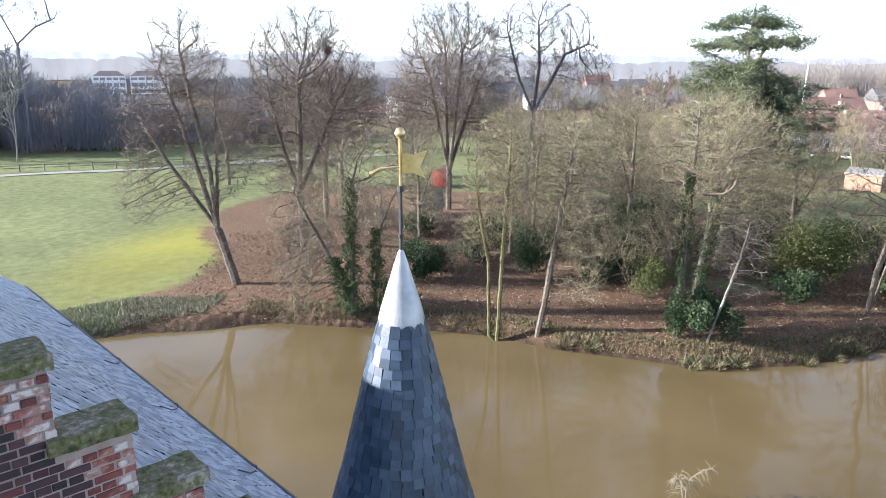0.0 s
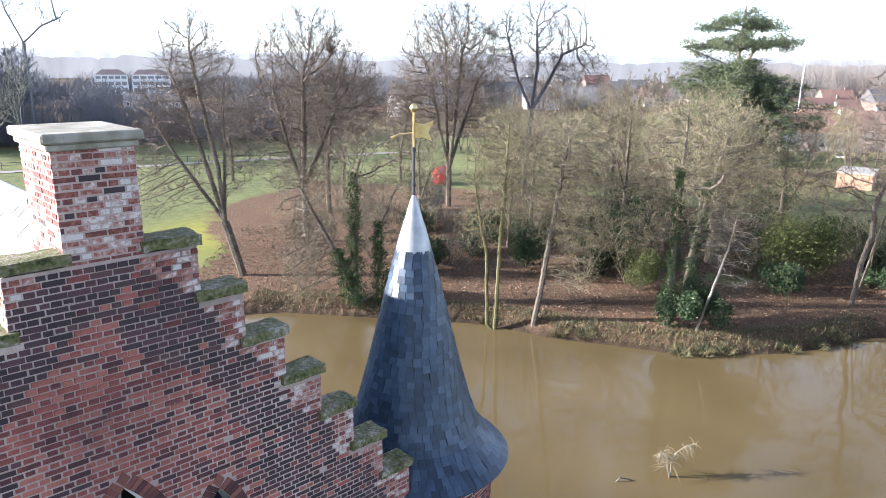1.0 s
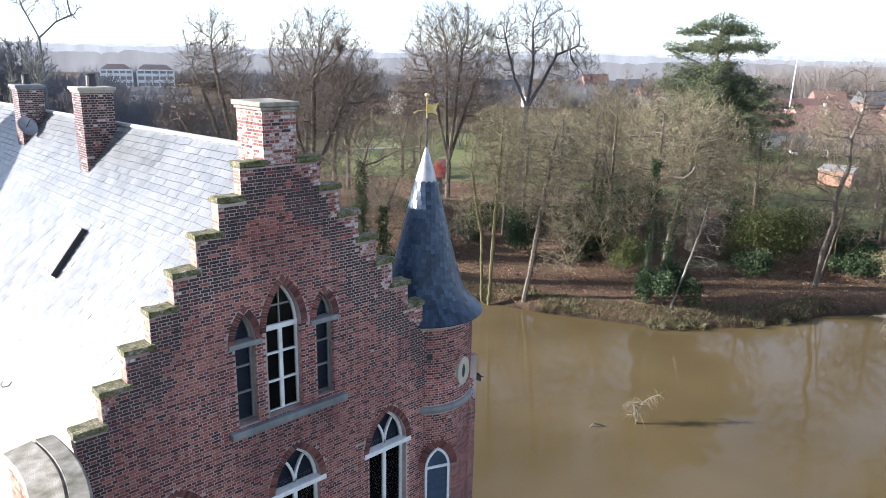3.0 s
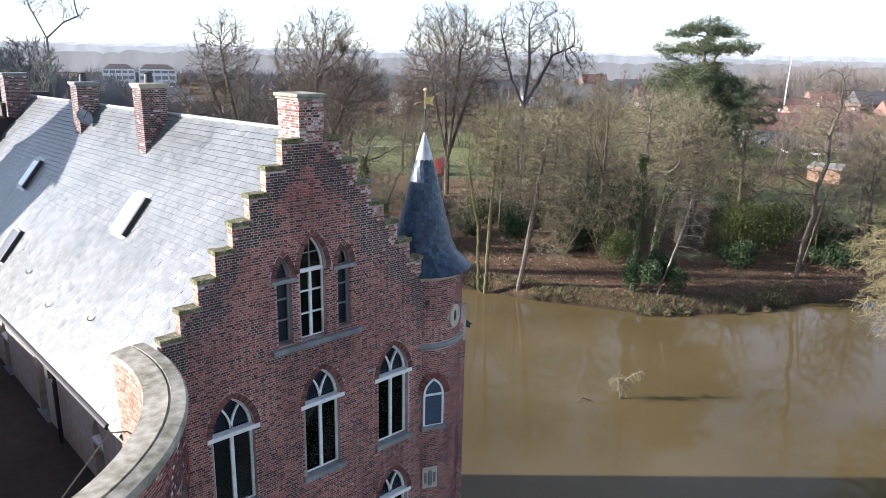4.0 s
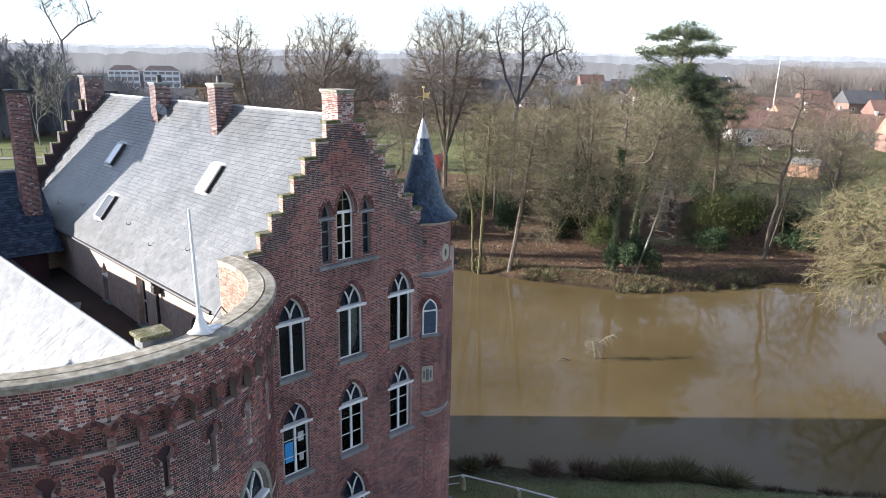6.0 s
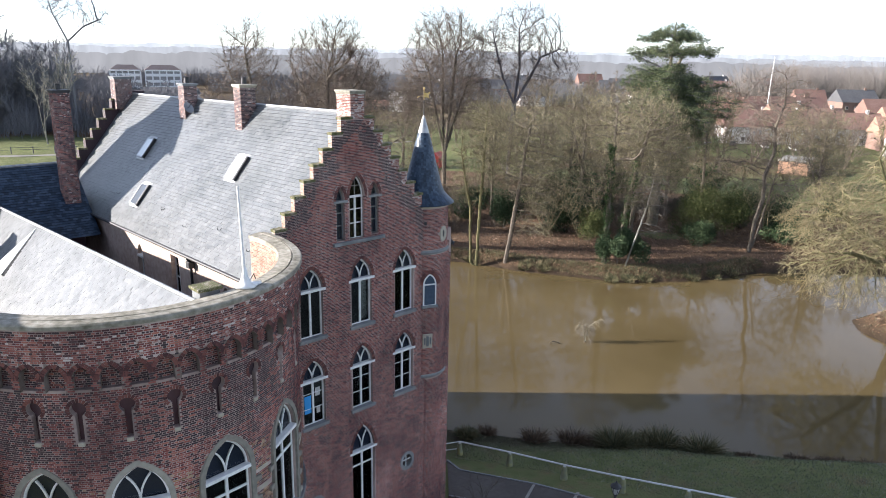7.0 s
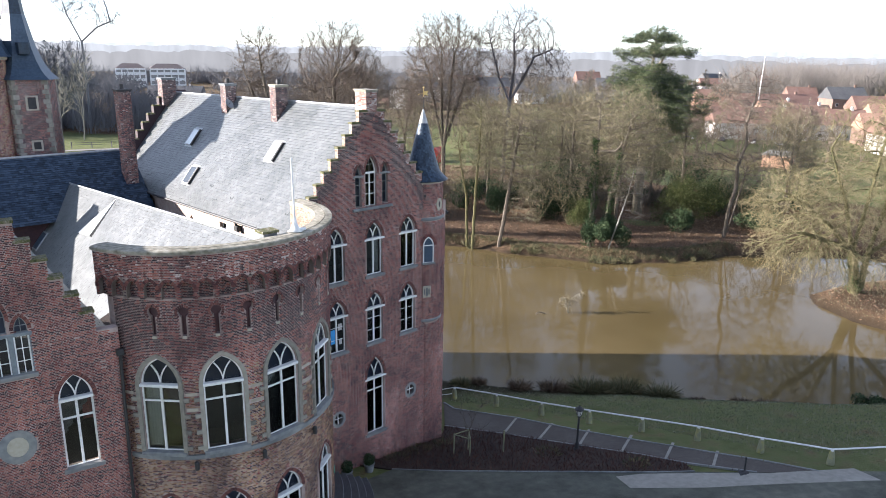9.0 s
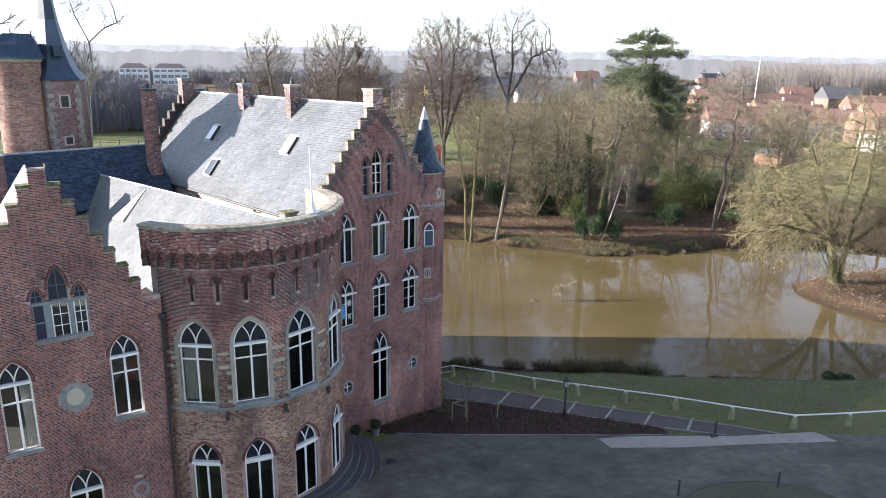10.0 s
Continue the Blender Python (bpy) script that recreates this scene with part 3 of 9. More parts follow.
# ---------------------------------------------------------------- ground and pond
WATER_Z = -6.9
POND = np.array([(-15, 75), (16.4, 59.3), (23, 55.7), (29.7, 52), (34.6, 46.2), (40, 40.6), (42.6, 35.3), (44.9, 29.5), (49, 21.8),
                 (50.5, 19.1), (55.9, 15), (61, 12.3), (66, 10.5), (74, 5.5), (80, -2), (83, -11), (74, -8.5), (64, -4.2), (57.5, -2.4), (54.3, -3.9), (52.2, -8.6), (51.5, -14.2),
                 (58, -30), (60, -62), (52, -62), (46, -35), (38.5, -23), (35.6, -18.9), (30.1, -13.5), (26.1, -9.2), (24.5, -6.5),
                 (21.6, -1.9), (18, 1.5), (15.5, 4.2), (12.7, 8.2), (9, 14), (8, 24), (6, 34), (-8, 40), (-25, 48), (-30, 70)], float)
LITTER = np.array([(10, 57), (24, 64), (34, 74), (44, 96), (70, 110), (88, 84), (104, 58), (104, 30), (112, 5), (105, -30), (62, -60), (52, -40),
                   (46, -10), (40, 10), (36, 30), (28, 48)], float)


def signed_distance(poly, x, y):
    """Distance to a closed outline, negative inside."""
    p = np.stack([x, y], -1)
    best = np.full(x.shape, 1e9)
    inside = np.zeros(x.shape, bool)
    for a, b in zip(poly, np.roll(poly, -1, 0)):
        e = b - a
        t = np.clip(((p - a) @ e) / (e @ e), 0, 1)
        best = np.minimum(best, np.linalg.norm(p - a - t[..., None] * e, axis=-1))
        c = ((a[1] > y) != (b[1] > y)) & (x < (b[0] - a[0]) * (y - a[1]) / (b[1] - a[1] + 1e-12) + a[0])
        inside ^= c
    return np.where(inside, -best, best)


def smooth(a, b, x):
    t = np.clip((x - a) / (b - a), 0, 1)
    return t * t * (3 - 2 * t)


def ripple(x, y):
    return (np.sin(x * 0.43 + 1.3 * np.sin(y * 0.21)) + np.sin(y * 0.37 + 0.9 * np.sin(x * 0.29)) + 0.5 * np.sin(x * 1.7 + y * 1.1)) / 2.5


def court(x, y):
    """The fall of the forecourt towards the pond."""
    return np.clip(-4.6 - 0.1 * x - 0.155 * y, -6.6, -1.9)


def ground_z(x, y):
    x, y = np.asarray(x, float), np.asarray(y, float)
    sd = signed_distance(POND, x, y) + 0.35 * ripple(x * 1.3, y * 1.3)
    s = 0.69 * x + 0.72 * y
    far = smooth(17, 27, s)
    high = court(x, y) * (1 - far) + (-5.9 + 0.12 * ripple(x * 0.5, y * 0.5)) * far
    reach = 3.2 * (1 - far) + 2.2 * far
    out = WATER_Z - 0.05 + (high - WATER_Z + 0.05) * smooth(0, 1, np.clip(sd, 0, None) / reach) ** 0.8
    return np.where(sd > 0, out, WATER_Z - 0.05 - np.minimum(1.6, 0.35 * -sd))


def axis_steps(lo, hi, step, limit):
    mid = np.arange(lo, hi + step, step)
    up, d = [], step
    v = mid[-1]
    while v < limit:
        d *= 1.22
        v += d
        up.append(v)
    dn, d = [], step
    v = mid[0]
    while v > -limit:
        d *= 1.22
        v -= d
        dn.append(v)
    return np.concatenate([dn[::-1], mid, up])


gx, gy = axis_steps(-32, 112, 0.8, 3500), axis_steps(-48, 112, 0.8, 3500)
GX, GY = np.meshgrid(gx, gy)
GZ = ground_z(GX, GY)
gi = np.arange(GX.size).reshape(GX.shape)
gf = np.stack([gi[:-1, :-1], gi[:-1, 1:], gi[1:, 1:], gi[1:, :-1]], -1).reshape(-1, 4)
ground = part_np("ground", np.stack([GX, GY, GZ], -1).reshape(-1, 3), gf, GROUND)
tagged(ground, "winter lawn and wooded bank strewn with brown leaves", "ground", kind="structure")
lit = 1 - smooth(-4, 5, signed_distance(LITTER, GX, GY) + 2.5 * ripple(GX, GY))
near_court = 1 - smooth(17, 27, 0.69 * GX + 0.72 * GY)
lawn_line = (GX - 40) * 0.9 - (GY - 90) * 0.42          # to the right of the great lawn
beyond = smooth(100, 135, 0.69 * GX + 0.72 * GY) * smooth(8, 30, lawn_line) * (0.40 + 0.3 * ripple(GX * 0.12, GY * 0.12))
wood_floor = smooth(186, 196, GY + 0.4 * GX - 22) * (1 - smooth(60, 85, GX)) * (1 - smooth(260, 320, GY))
lit = np.clip(np.maximum(np.maximum(lit, beyond), wood_floor) * (1 - near_court) + 0.36 * near_court, 0, 1)
lit = np.maximum(lit, 0.62 * smooth(235, 260, GY + 0.25 * GX))
# a patch of green under the cedar
lit = lit * (1 - 0.85 * np.exp(-((((GX - 71) * 0.56 - (GY - 26.6) * 0.83) / 4.6) ** 2 + (((GX - 71) * 0.83 + (GY - 26.6) * 0.56) / 2.6) ** 2)))
at = ground.data.attributes.new("litter", 'FLOAT', 'POINT')
at.data.foreach_set("value", lit.astype(np.float32).ravel())

# wet mud along the waterline, with the shade of the bank painted in
at = ground.data.attributes.new("mud_shade", 'FLOAT', 'POINT')
at.data.foreach_set("value", (0.9 * (1 - smooth(0.12, 0.75 + 0.2 * ripple(GX * 2, GY * 2) + 0.7 * (GY < 0) * (GX > 44) * (GX < 62), GZ - WATER_Z))).astype(np.float32).ravel())

# where the painted sun patch lies on the great lawn
at = ground.data.attributes.new("sun_patch", 'FLOAT', 'POINT')
sun_patch_v = 0.85 * np.exp(-((((GX - 31.5) * 0.8 + (GY - 80) * 0.6) / 17.0) ** 2 + (((GX - 31.5) * 0.6 - (GY - 80) * 0.8) / 8.5) ** 2) ** 1.2) * (0.8 + 0.3 * ripple(GX * 0.4, GY * 0.4))
at.data.foreach_set("value", np.clip(sun_patch_v, 0, 1).astype(np.float32).ravel())

bm = bmesh.new()
wv = [bm.verts.new(p) for p in ((-60, -70, WATER_Z), (90, -70, WATER_Z), (90, 95, WATER_Z), (-60, 95, WATER_Z))]
bm.faces.new(wv)
tagged(part("water", bm, WATER), "still muddy brown pond water", "water", kind="structure")

# ---------------------------------------------------------------- castle: main house with the stepped gable
GC = -1.805                                 # middle of the gable


def steps_of(n, top=15.71, half=0.815, run=0.44, drop=0.577):
    return [(half + run * k, top - drop * k) for k in range(n)]


def stepped_outline(left, right, base, n_left, n_right, centre, **kw):
    pts = [(left, base), (right, base)]
    s = steps_of(max(n_left, n_right), **kw)
    low = s[n_right - 1][1] - kw.get("drop", 0.577)
    pts.append((right, low - 0.12))
    for h, z in reversed(s[:n_right]):
        x = min(centre + h, right - 0.02 - 0.001 * z)
        if x < right - 0.03 or z == s[n_right - 1][1]:
            pts.append((x, pts[-1][1]))
            pts.append((x, z - 0.12))
    for h, z in s[:n_left]:
        pts.append((centre - h, pts[-1][1]) if pts[-1][0] > centre else (pts[-1][0], z - 0.12))
        if pts[-1][0] != centre - h:
            pts.append((centre - h, z - 0.12))
        else:
            pts[-1] = (centre - h, z - 0.12)
    low = s[n_left - 1][1] - kw.get("drop", 0.577)
    pts.append((pts[-1][0], low - 0.12))
    pts.append((left, low - 0.12))
    clean = [pts[0]]
    for p in pts[1:]:
        if abs(p[0] - clean[-1][0]) + abs(p[1] - clean[-1][1]) > 1e-4:
            clean.append(p)
    return clean


house = thing("castle_house", "red brick castle house with stepped gable and slate roof", "castle")
# openings of the gable front: centre, width, sill, springing, apex
FRONT = []
for cx in (-4.19, -1.70, 0.66):
    FRONT.append((cx, 1.08, 6.92, 8.92, 9.83))
    FRONT.append((cx, 1.08, 3.02, 5.03, 5.92))
FRONT.append((-1.70, 1.25, -2.55, 0.85, 2.12))
TRIPLE = [(-2.70, 0.42, 10.75, 12.36, 12.93), (-1.885, 0.76, 10.72, 12.48, 13.37), (-0.96, 0.42, 10.80, 12.42, 12.95)]
ROUND = [(0.89, -0.76, 0.30), (-4.25, -0.85, 0.30)]
front_holes = [arch_outline(w, z0, zs, za, cx=cx) for cx, w, z0, zs, za in FRONT + TRIPLE]
front_holes += [[(cx + r * math.cos(a * math.pi / 8), cz + r * 1.15 * math.sin(a * math.pi / 8)) for a in range(16)] for cx, cz, r in ROUND]
front_outline = stepped_outline(-6.35, 3.50, -6.3, 8, 9, GC)[:-2] + [(-5.75, 10.4), (-6.35, 9.5)]
part("wall_south", sheet_bm(front_outline, front_holes, 0.24), MORTAR, house, "gable wall of red brick in pale mortar")


def under_steps(u, v, centre=GC, top=15.71, half=0.815, run=0.44, drop=0.577):
    k = np.clip(np.floor((top - v) / drop - 0.20), -1, 40)
    return np.abs(u - centre) < half + run * k - 0.0


def front_free(u, v):
    ok = under_steps(u, v + 0.03) & (u > -7.0) & (u < 3.49)
    for cx, w, z0, zs, za in FRONT + TRIPLE:
        ok &= ~in_arch(w + 0.02, z0, zs, za, cx, u, v)
        ok &= ~((v > zs) & in_arch(w + 0.30, z0, zs, za + 0.19, cx, u, v))
    for cx, cz, r in ROUND:
        ok &= ((u - cx) / (r + 0.13)) ** 2 + ((v - cz) / (r * 1.15 + 0.14)) ** 2 > 1
    return ok


def step_limits(z):
    k = math.floor((15.71 - z) / 0.577 - 0.20)
    h = 0.815 + 0.44 * max(k, -1)
    return (max(GC - h, -5.75), min(GC + h, 3.49)) if k < 8 else (-5.75, 3.49)


def gable_dark(u, v, rng):
    """Dark overburnt bricks in bands below the steps, and single ones."""
    edge = 0.815 + 0.44 * (15.71 - v) / 0.577 - np.abs(u - GC)
    r = rng.random(len(u))
    out = np.where(r < 0.05, 1, 0)
    pale = np.where(u > GC, 0.60, 0.30) + 0.10 * np.sin(v * 7.0)
    out = np.where((edge > pale) & (edge < pale + 0.80 + 0.25 * np.sin(v * 3.1 + u)) & (v > 9.6) & (r < 0.90), 1, out)
    return np.where((edge <= pale) & (v > 9.6) & (r < 0.9), 2, out)


# ---- coping stones on the steps
def coping_stones(parent, m, n_left, n_right, centre, top=15.71, half=0.815, run=0.44, drop=0.577, thick=0.24):
    for side, n in ((-1, n_left), (1, n_right)):
        for k in range(n):
            h, z = half + run * k, top - drop * k
            a, b = (h - run - 0.06 if k else 0.30), h + 0.03
            x0, x1 = sorted((centre + side * a, centre + side * b))
            o = part("coping_stone", rough_box(x0, x1, -0.06, thick + 0.04, z - 0.10, z, 0.014, 0.08, k * 3.1 + side), COPING, parent)
            if m is not None:
                o.matrix_basis = m


coping_stones(house, None, 8, 9, GC)
# brick faces of the steps, turned to the roof; the left ones in the sunlit tone
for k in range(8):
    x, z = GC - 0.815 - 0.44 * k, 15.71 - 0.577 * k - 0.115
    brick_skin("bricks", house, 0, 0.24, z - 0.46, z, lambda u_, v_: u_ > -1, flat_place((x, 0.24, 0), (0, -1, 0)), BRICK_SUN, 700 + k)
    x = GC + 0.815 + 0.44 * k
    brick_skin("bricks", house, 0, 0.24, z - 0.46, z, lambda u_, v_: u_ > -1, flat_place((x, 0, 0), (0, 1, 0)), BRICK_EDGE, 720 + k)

# ---- chimney on the gable
def chimney(parent, x0, x1, y0, y1, z0, z1, material=BRICK, cap=STONE_PALE, label="", pots=0, seed=3, dark_mix=0.4):
    ch = part("chimney", box_bm(x0, x1, y0, y1, z0, z1), MORTAR, parent, label or "brick chimney stack with stone cap")
    for o, u, length, sd in (((x0, y0, 0), (1, 0, 0), x1 - x0, 0), ((x1, y0, 0), (0, 1, 0), y1 - y0, 1), ((x1, y1, 0), (-1, 0, 0), x1 - x0, 2), ((x0, y1, 0), (0, -1, 0), y1 - y0, 3)):
        # a share of dark bricks on every face, and some with white bloom
        brick_skin("bricks", ch, 0, length, z0, z1 - 0.02, lambda u_, v_: u_ > -1.0, flat_place(o, u), material, seed + sd, dark=lambda u_, v_, g_: np.where(g_.random(len(u_)) < dark_mix, 1, np.where(g_.random(len(u_)) < 0.25, 2, 0)), third=BRICK_EDGE)
    c = part("cap", box_bm(x0 - 0.07, x1 + 0.07, y0 - 0.07, y1 + 0.07, z1 - 0.01, z1 + 0.075, 0.015), cap, ch, "lichened stone cap")
    part("cap_moulding", box_bm(x0 - 0.035, x1 + 0.035, y0 - 0.035, y1 + 0.035, z1 - 0.07, z1 - 0.01, 0.01), cap, ch)
    for i in range(pots):
        cx, cy = (x0 + x1) / 2, y0 + (y1 - y0) * (i + 0.5) / pots
        part("chimney_pot", lathe([(0.13, z1 + 0.09), (0.11, z1 + 0.35), (0.13, z1 + 0.38), (0.09, z1 + 0.40)], 14, cx, cy), IRON, ch)
    return ch


chimney(house, -2.14, -1.47, 0.012, 0.93, 15.45, 16.63, BRICK_EDGE, PARAPET_STONE, "tall weathered brick gable chimney with lichened stone cap", dark_mix=0.06)

# ---- other walls of the house, floors inside
part("wall_east", box_bm(3.05, 3.50, 0.24, 23.6, -7.0, 8.9), BRICK, house)
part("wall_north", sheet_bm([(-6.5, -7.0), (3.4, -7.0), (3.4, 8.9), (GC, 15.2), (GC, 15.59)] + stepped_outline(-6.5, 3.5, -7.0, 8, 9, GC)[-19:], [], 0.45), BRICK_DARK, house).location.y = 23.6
coping_stones(house, pose(0, 23.6, 0), 8, 0, GC)
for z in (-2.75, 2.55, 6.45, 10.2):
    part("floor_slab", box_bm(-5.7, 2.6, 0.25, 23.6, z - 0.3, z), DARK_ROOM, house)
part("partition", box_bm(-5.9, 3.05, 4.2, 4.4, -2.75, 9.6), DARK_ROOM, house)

# west wall towards the roof terrace, with its windows
WEST = [(3.1, 0.75, 6.9, 8.1, 8.75), (8.0, 0.95, 6.9, 9.0, 9.02), (12.2, 0.75, 6.9, 8.1, 8.75)]
west_holes = [arch_outline(w, z0, zs, za, cx=cx) for cx, w, z0, zs, za in WEST]
# local u runs along -y so that the wall faces -x
wb = sheet_bm([(-23.6, -7.0), (-0.24, -7.0), (-0.24, 9.7), (-23.6, 9.3)], [[(-u, v) for u, v in hole] for hole in west_holes], 0.4)
bend(wb, flat_place((-6.30, 0, 0), (0, -1, 0)))
part("wall_west", wb, RENDER_PINK, house, "limewashed brick wall, flaking")

# ---- roofs of slate
def roof_slope(name, parent, y0, y1, profile, material, side=-1, seed=5, w=0.27, row=0.19, keep=None, axis="y", base_mat=None, sag=0.0):
    """profile: (offset from the ridge line, z) from ridge to eave, turned to one side; laid in single slates."""
    pts = [Vector((p[0], p[1])) for p in profile]
    rng = np.random.default_rng(seed)
    seg = [(a, b, (b - a).length) for a, b in zip(pts, pts[1:])]
    total = sum(s[2] for s in seg)
    A, B = [], []
    pos = 0.0
    quads = []
    while pos < total:
        s0 = pos
        acc = 0.0
        for a, b, l in seg:
            if s0 < acc + l + 1e-9:
                t = (s0 - acc) / l
                p = a.lerp(b, t)
                d = (b - a).normalized()
                break
            acc += l
        quads.append((p, d))
        pos += row
    V, F = [], []
    cnt = 0
    for i, (p, d) in enumerate(quads):
        nrm = Vector((-d.y, d.x)) if d.x > 0 else Vector((d.y, -d.x))
        if nrm.y < 0:
            nrm = -nrm
        us = np.arange(y0 - (w / 2 if i % 2 else 0), y1, w)
        a = np.maximum(us, y0) + 0.003
        b = np.minimum(us + w, y1) - 0.003
        ok = b - a > 0.05
        a, b = a[ok], b[ok]
        n = len(a)
        lift = 0.030 + rng.normal(0, 0.004, n)
        slip = rng.normal(0, 0.006, n)
        L = row * 1.25
        top = p + nrm * 0.004
        end = p + d * L
        x_t, z_t = top.x, top.y
        x_b = end.x + nrm.x * lift + d.x * slip
        z_b = end.y + nrm.y * lift + d.y * slip
        x_u = end.x + nrm.x * (lift - 0.030) + d.x * slip
        z_u = end.y + nrm.y * (lift - 0.030) + d.y * slip
        o = np.ones(n)
        vv = np.stack([np.stack([x_t * o, a, z_t * o], 1), np.stack([x_t * o, b, z_t * o], 1), np.stack([x_b, b, z_b], 1), np.stack([x_b, a, z_b], 1),
                       np.stack([x_u, b, z_u], 1), np.stack([x_u, a, z_u], 1)], 1)
        if keep is not None:
            c = vv[:, :4].mean(1)
            k = keep(side * c[:, 0], c[:, 1], c[:, 2])
            vv = vv[k]
            n = len(vv)
        f = cnt + np.arange(n)[:, None, None] * 6 + np.array([[0, 1, 2, 3], [3, 2, 4, 5]])[None]
        V.append(vv.reshape(-1, 3))
        F.append(f.reshape(-1, 4))
        cnt += n * 6
    V, F = np.concatenate(V), np.concatenate(F)
    V = V.copy()
    V[:, 0] *= side
    if sag:
        V[:, 2] -= sag * (V[:, 1] - y0) / (y1 - y0)
    if axis == "x":
        V = V[:, [1, 0, 2]]
    ob = part_np(name, V, F, [material, SLATE_EDGE], parent, "", np.tile([0, 1], len(F) // 2))
    ob["kind"] = "stuff"
    return ob


RIDGE = 15.80


PITCH = 1.27


def main_profile(west=False):
    return [(0.0, RIDGE), (4.80, RIDGE - 4.80 * PITCH)] if west else [(0.0, RIDGE), (4.4, RIDGE - 4.4 * 1.17), (5.74, 9.585)]


def slab(profile, y0, y1, thick, side, x0, sag=0.0, axis="y"):
    """Closed boarding under the slates."""
    bm = bmesh.new()
    rows = []
    for p in profile:
        rows.append([bm.verts.new((x0 + side * p[0], y, p[1] - t - (sag if y == y1 else 0))) for y in (y0, y1) for t in (0.0, thick)])
    for a, b in zip(rows, rows[1:]):
        for i, j in ((0, 2), (2, 3), (3, 1), (1, 0)):
            bm.faces.new((a[i], a[j], b[j], b[i]))
    for r in (rows[0], rows[-1]):
        bm.faces.new((r[0], r[2], r[3], r[1]))
    bmesh.ops.recalc_face_normals(bm, faces=bm.faces)
    if axis == "x":
        for v in bm.verts:
            v.co = Vector((v.co.y, v.co.x, v.co.z))
        bmesh.ops.recalc_face_normals(bm, faces=bm.faces)
    return bm


main_roof = part("roof", slab([(a, z - 0.02) for a, z in main_profile(True)], 0.24, 23.6, 0.14, -1, GC, 0.40), SLATE_EDGE, house, "steep roof of grey natural slates")
s1 = roof_slope("slating", main_roof, 0.25, 23.6, main_profile(True), SLATE, -1, 5, w=0.25, row=0.17, sag=0.40)
s1.location.x = GC
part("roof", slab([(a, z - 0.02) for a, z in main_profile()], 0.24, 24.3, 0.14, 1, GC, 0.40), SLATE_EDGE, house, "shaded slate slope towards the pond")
# east slope in the bluer copy of the roof slate, sky sheen included
s2 = roof_slope("slating", main_roof, 0.24, 24.3, main_profile(), SLATE_SKYLIT, 1, 6, w=0.22, sag=0.40)
s2.location.x = GC
rt = tube([(GC, 0.3, RIDGE + 0.02), (GC, 12, RIDGE - 0.19), (GC, 23.6, RIDGE - 0.38)], 0.07, 8)
part("ridge_capping", rt, LEAD, house, "lead ridge roll")
# gutters
for x, z, y1 in ((GC - 4.87, 9.62, 23.6), (GC + 5.80, 9.505, 24.3)):
    bm = tube([(x, 0.9, z), (x, 12, z - 0.19), (x, y1, z - 0.38)], 0.075, 8)
    part("gutter", bm, IRON, house, "dark eaves gutter")
chimney(house, -2.72, -1.95, 7.75, 8.40, 14.4, 16.55, BRICK_DARK, STONE_PALE, "dark brick ridge chimney with pale cap", pots=1, seed=21)
chimney(house, -2.62, -1.90, 14.05, 14.75, 14.2, 16.35, BRICK_DARK, STONE, "dark brick ridge chimney with flat cap", pots=1, seed=31)
chimney(house, -2.9, -1.9, 23.2, 24.0, 14.5, 16.4, BRICK_DARK, STONE, "dark brick gable chimney", seed=41)


# pane glass with the bright sky's reflection painted in as white
PALE_PANE = surface("sky_white_glazing", [(0.62, 0.66, 0.66), (0.74, 0.77, 0.77)], 0.15, 3, 1, 0.02, spec=0.8)


def roof_light(y, x, w=0.78, l=1.18, open_=False):
    """A skylight lying in the west slope."""
    off = GC - x
    z = RIDGE - off * PITCH - 0.4 * y / 23.6
    ang = math.degrees(math.atan(PITCH))
    m = Matrix.Translation((x, y, z)) @ pose(0, 0, 0, 0, -ang, 0)
    win_count[0] += 1
    ob = new("window_%d" % win_count[0])
    ob.matrix_world = m
    tagged(ob, "grey metal skylight lying in the slate roof", "skylight", "skylights in the main roof", "structure")
    fr = strip_bm([(-l / 2, -w / 2), (l / 2, -w / 2), (l / 2, w / 2), (-l / 2, w / 2)], 0.09, 0.0, -0.14, closed=True)
    for v in fr.verts:
        v.co = Vector((v.co.x, v.co.z, -v.co.y))
    bmesh.ops.recalc_face_normals(fr, faces=fr.faces)
    part("window_frame", fr, LEAD, ob, "grey metal skylight frame")
    part("pane", box_bm(-l / 2 + 0.04, l / 2 - 0.04, -w / 2 + 0.04, w / 2 - 0.04, 0.10, 0.125), SLATE_BLUE if open_ else PALE_PANE, ob, "dark glazing" if open_ else "pane painted white as sky reflection")
    # dark box added in place of the shade along the frame
    part("frame_shade", box_bm(-l / 2 - 0.02, l / 2 + 0.03, -w / 2 - 0.15, -w / 2 - 0.02, 0.03, 0.16), IRON, ob, "black strip standing for the frame's shaded side")
    part("flashing", box_bm(-l / 2 - 0.12, l / 2 + 0.18, -w / 2 - 0.1, w / 2 + 0.1, 0.022, 0.032), LEAD, ob, "lead flashing")
    return ob


roof_light(6.17, -3.89)
roof_light(16.42, -3.88)
roof_light(13.61, -5.48, open_=True)

# windows of the gable front
for i, (cx, w, z0, zs, za) in enumerate(FRONT):
    ground_floor = z0 < 0
    gothic_window(wall_matrix(cx, 0, 0), w, z0, zs, za, transoms=(0.78,) if ground_floor else (), glazing=() if ground_floor or z0 > 6 else (0.36, 0.7),
                  curtain="both" if ground_floor else ("right" if cx > -2 and z0 > 3.5 else ""), surround="brick", group="windows of the gable front",
                  label="tall white pointed window with forked tracery and stone sill")


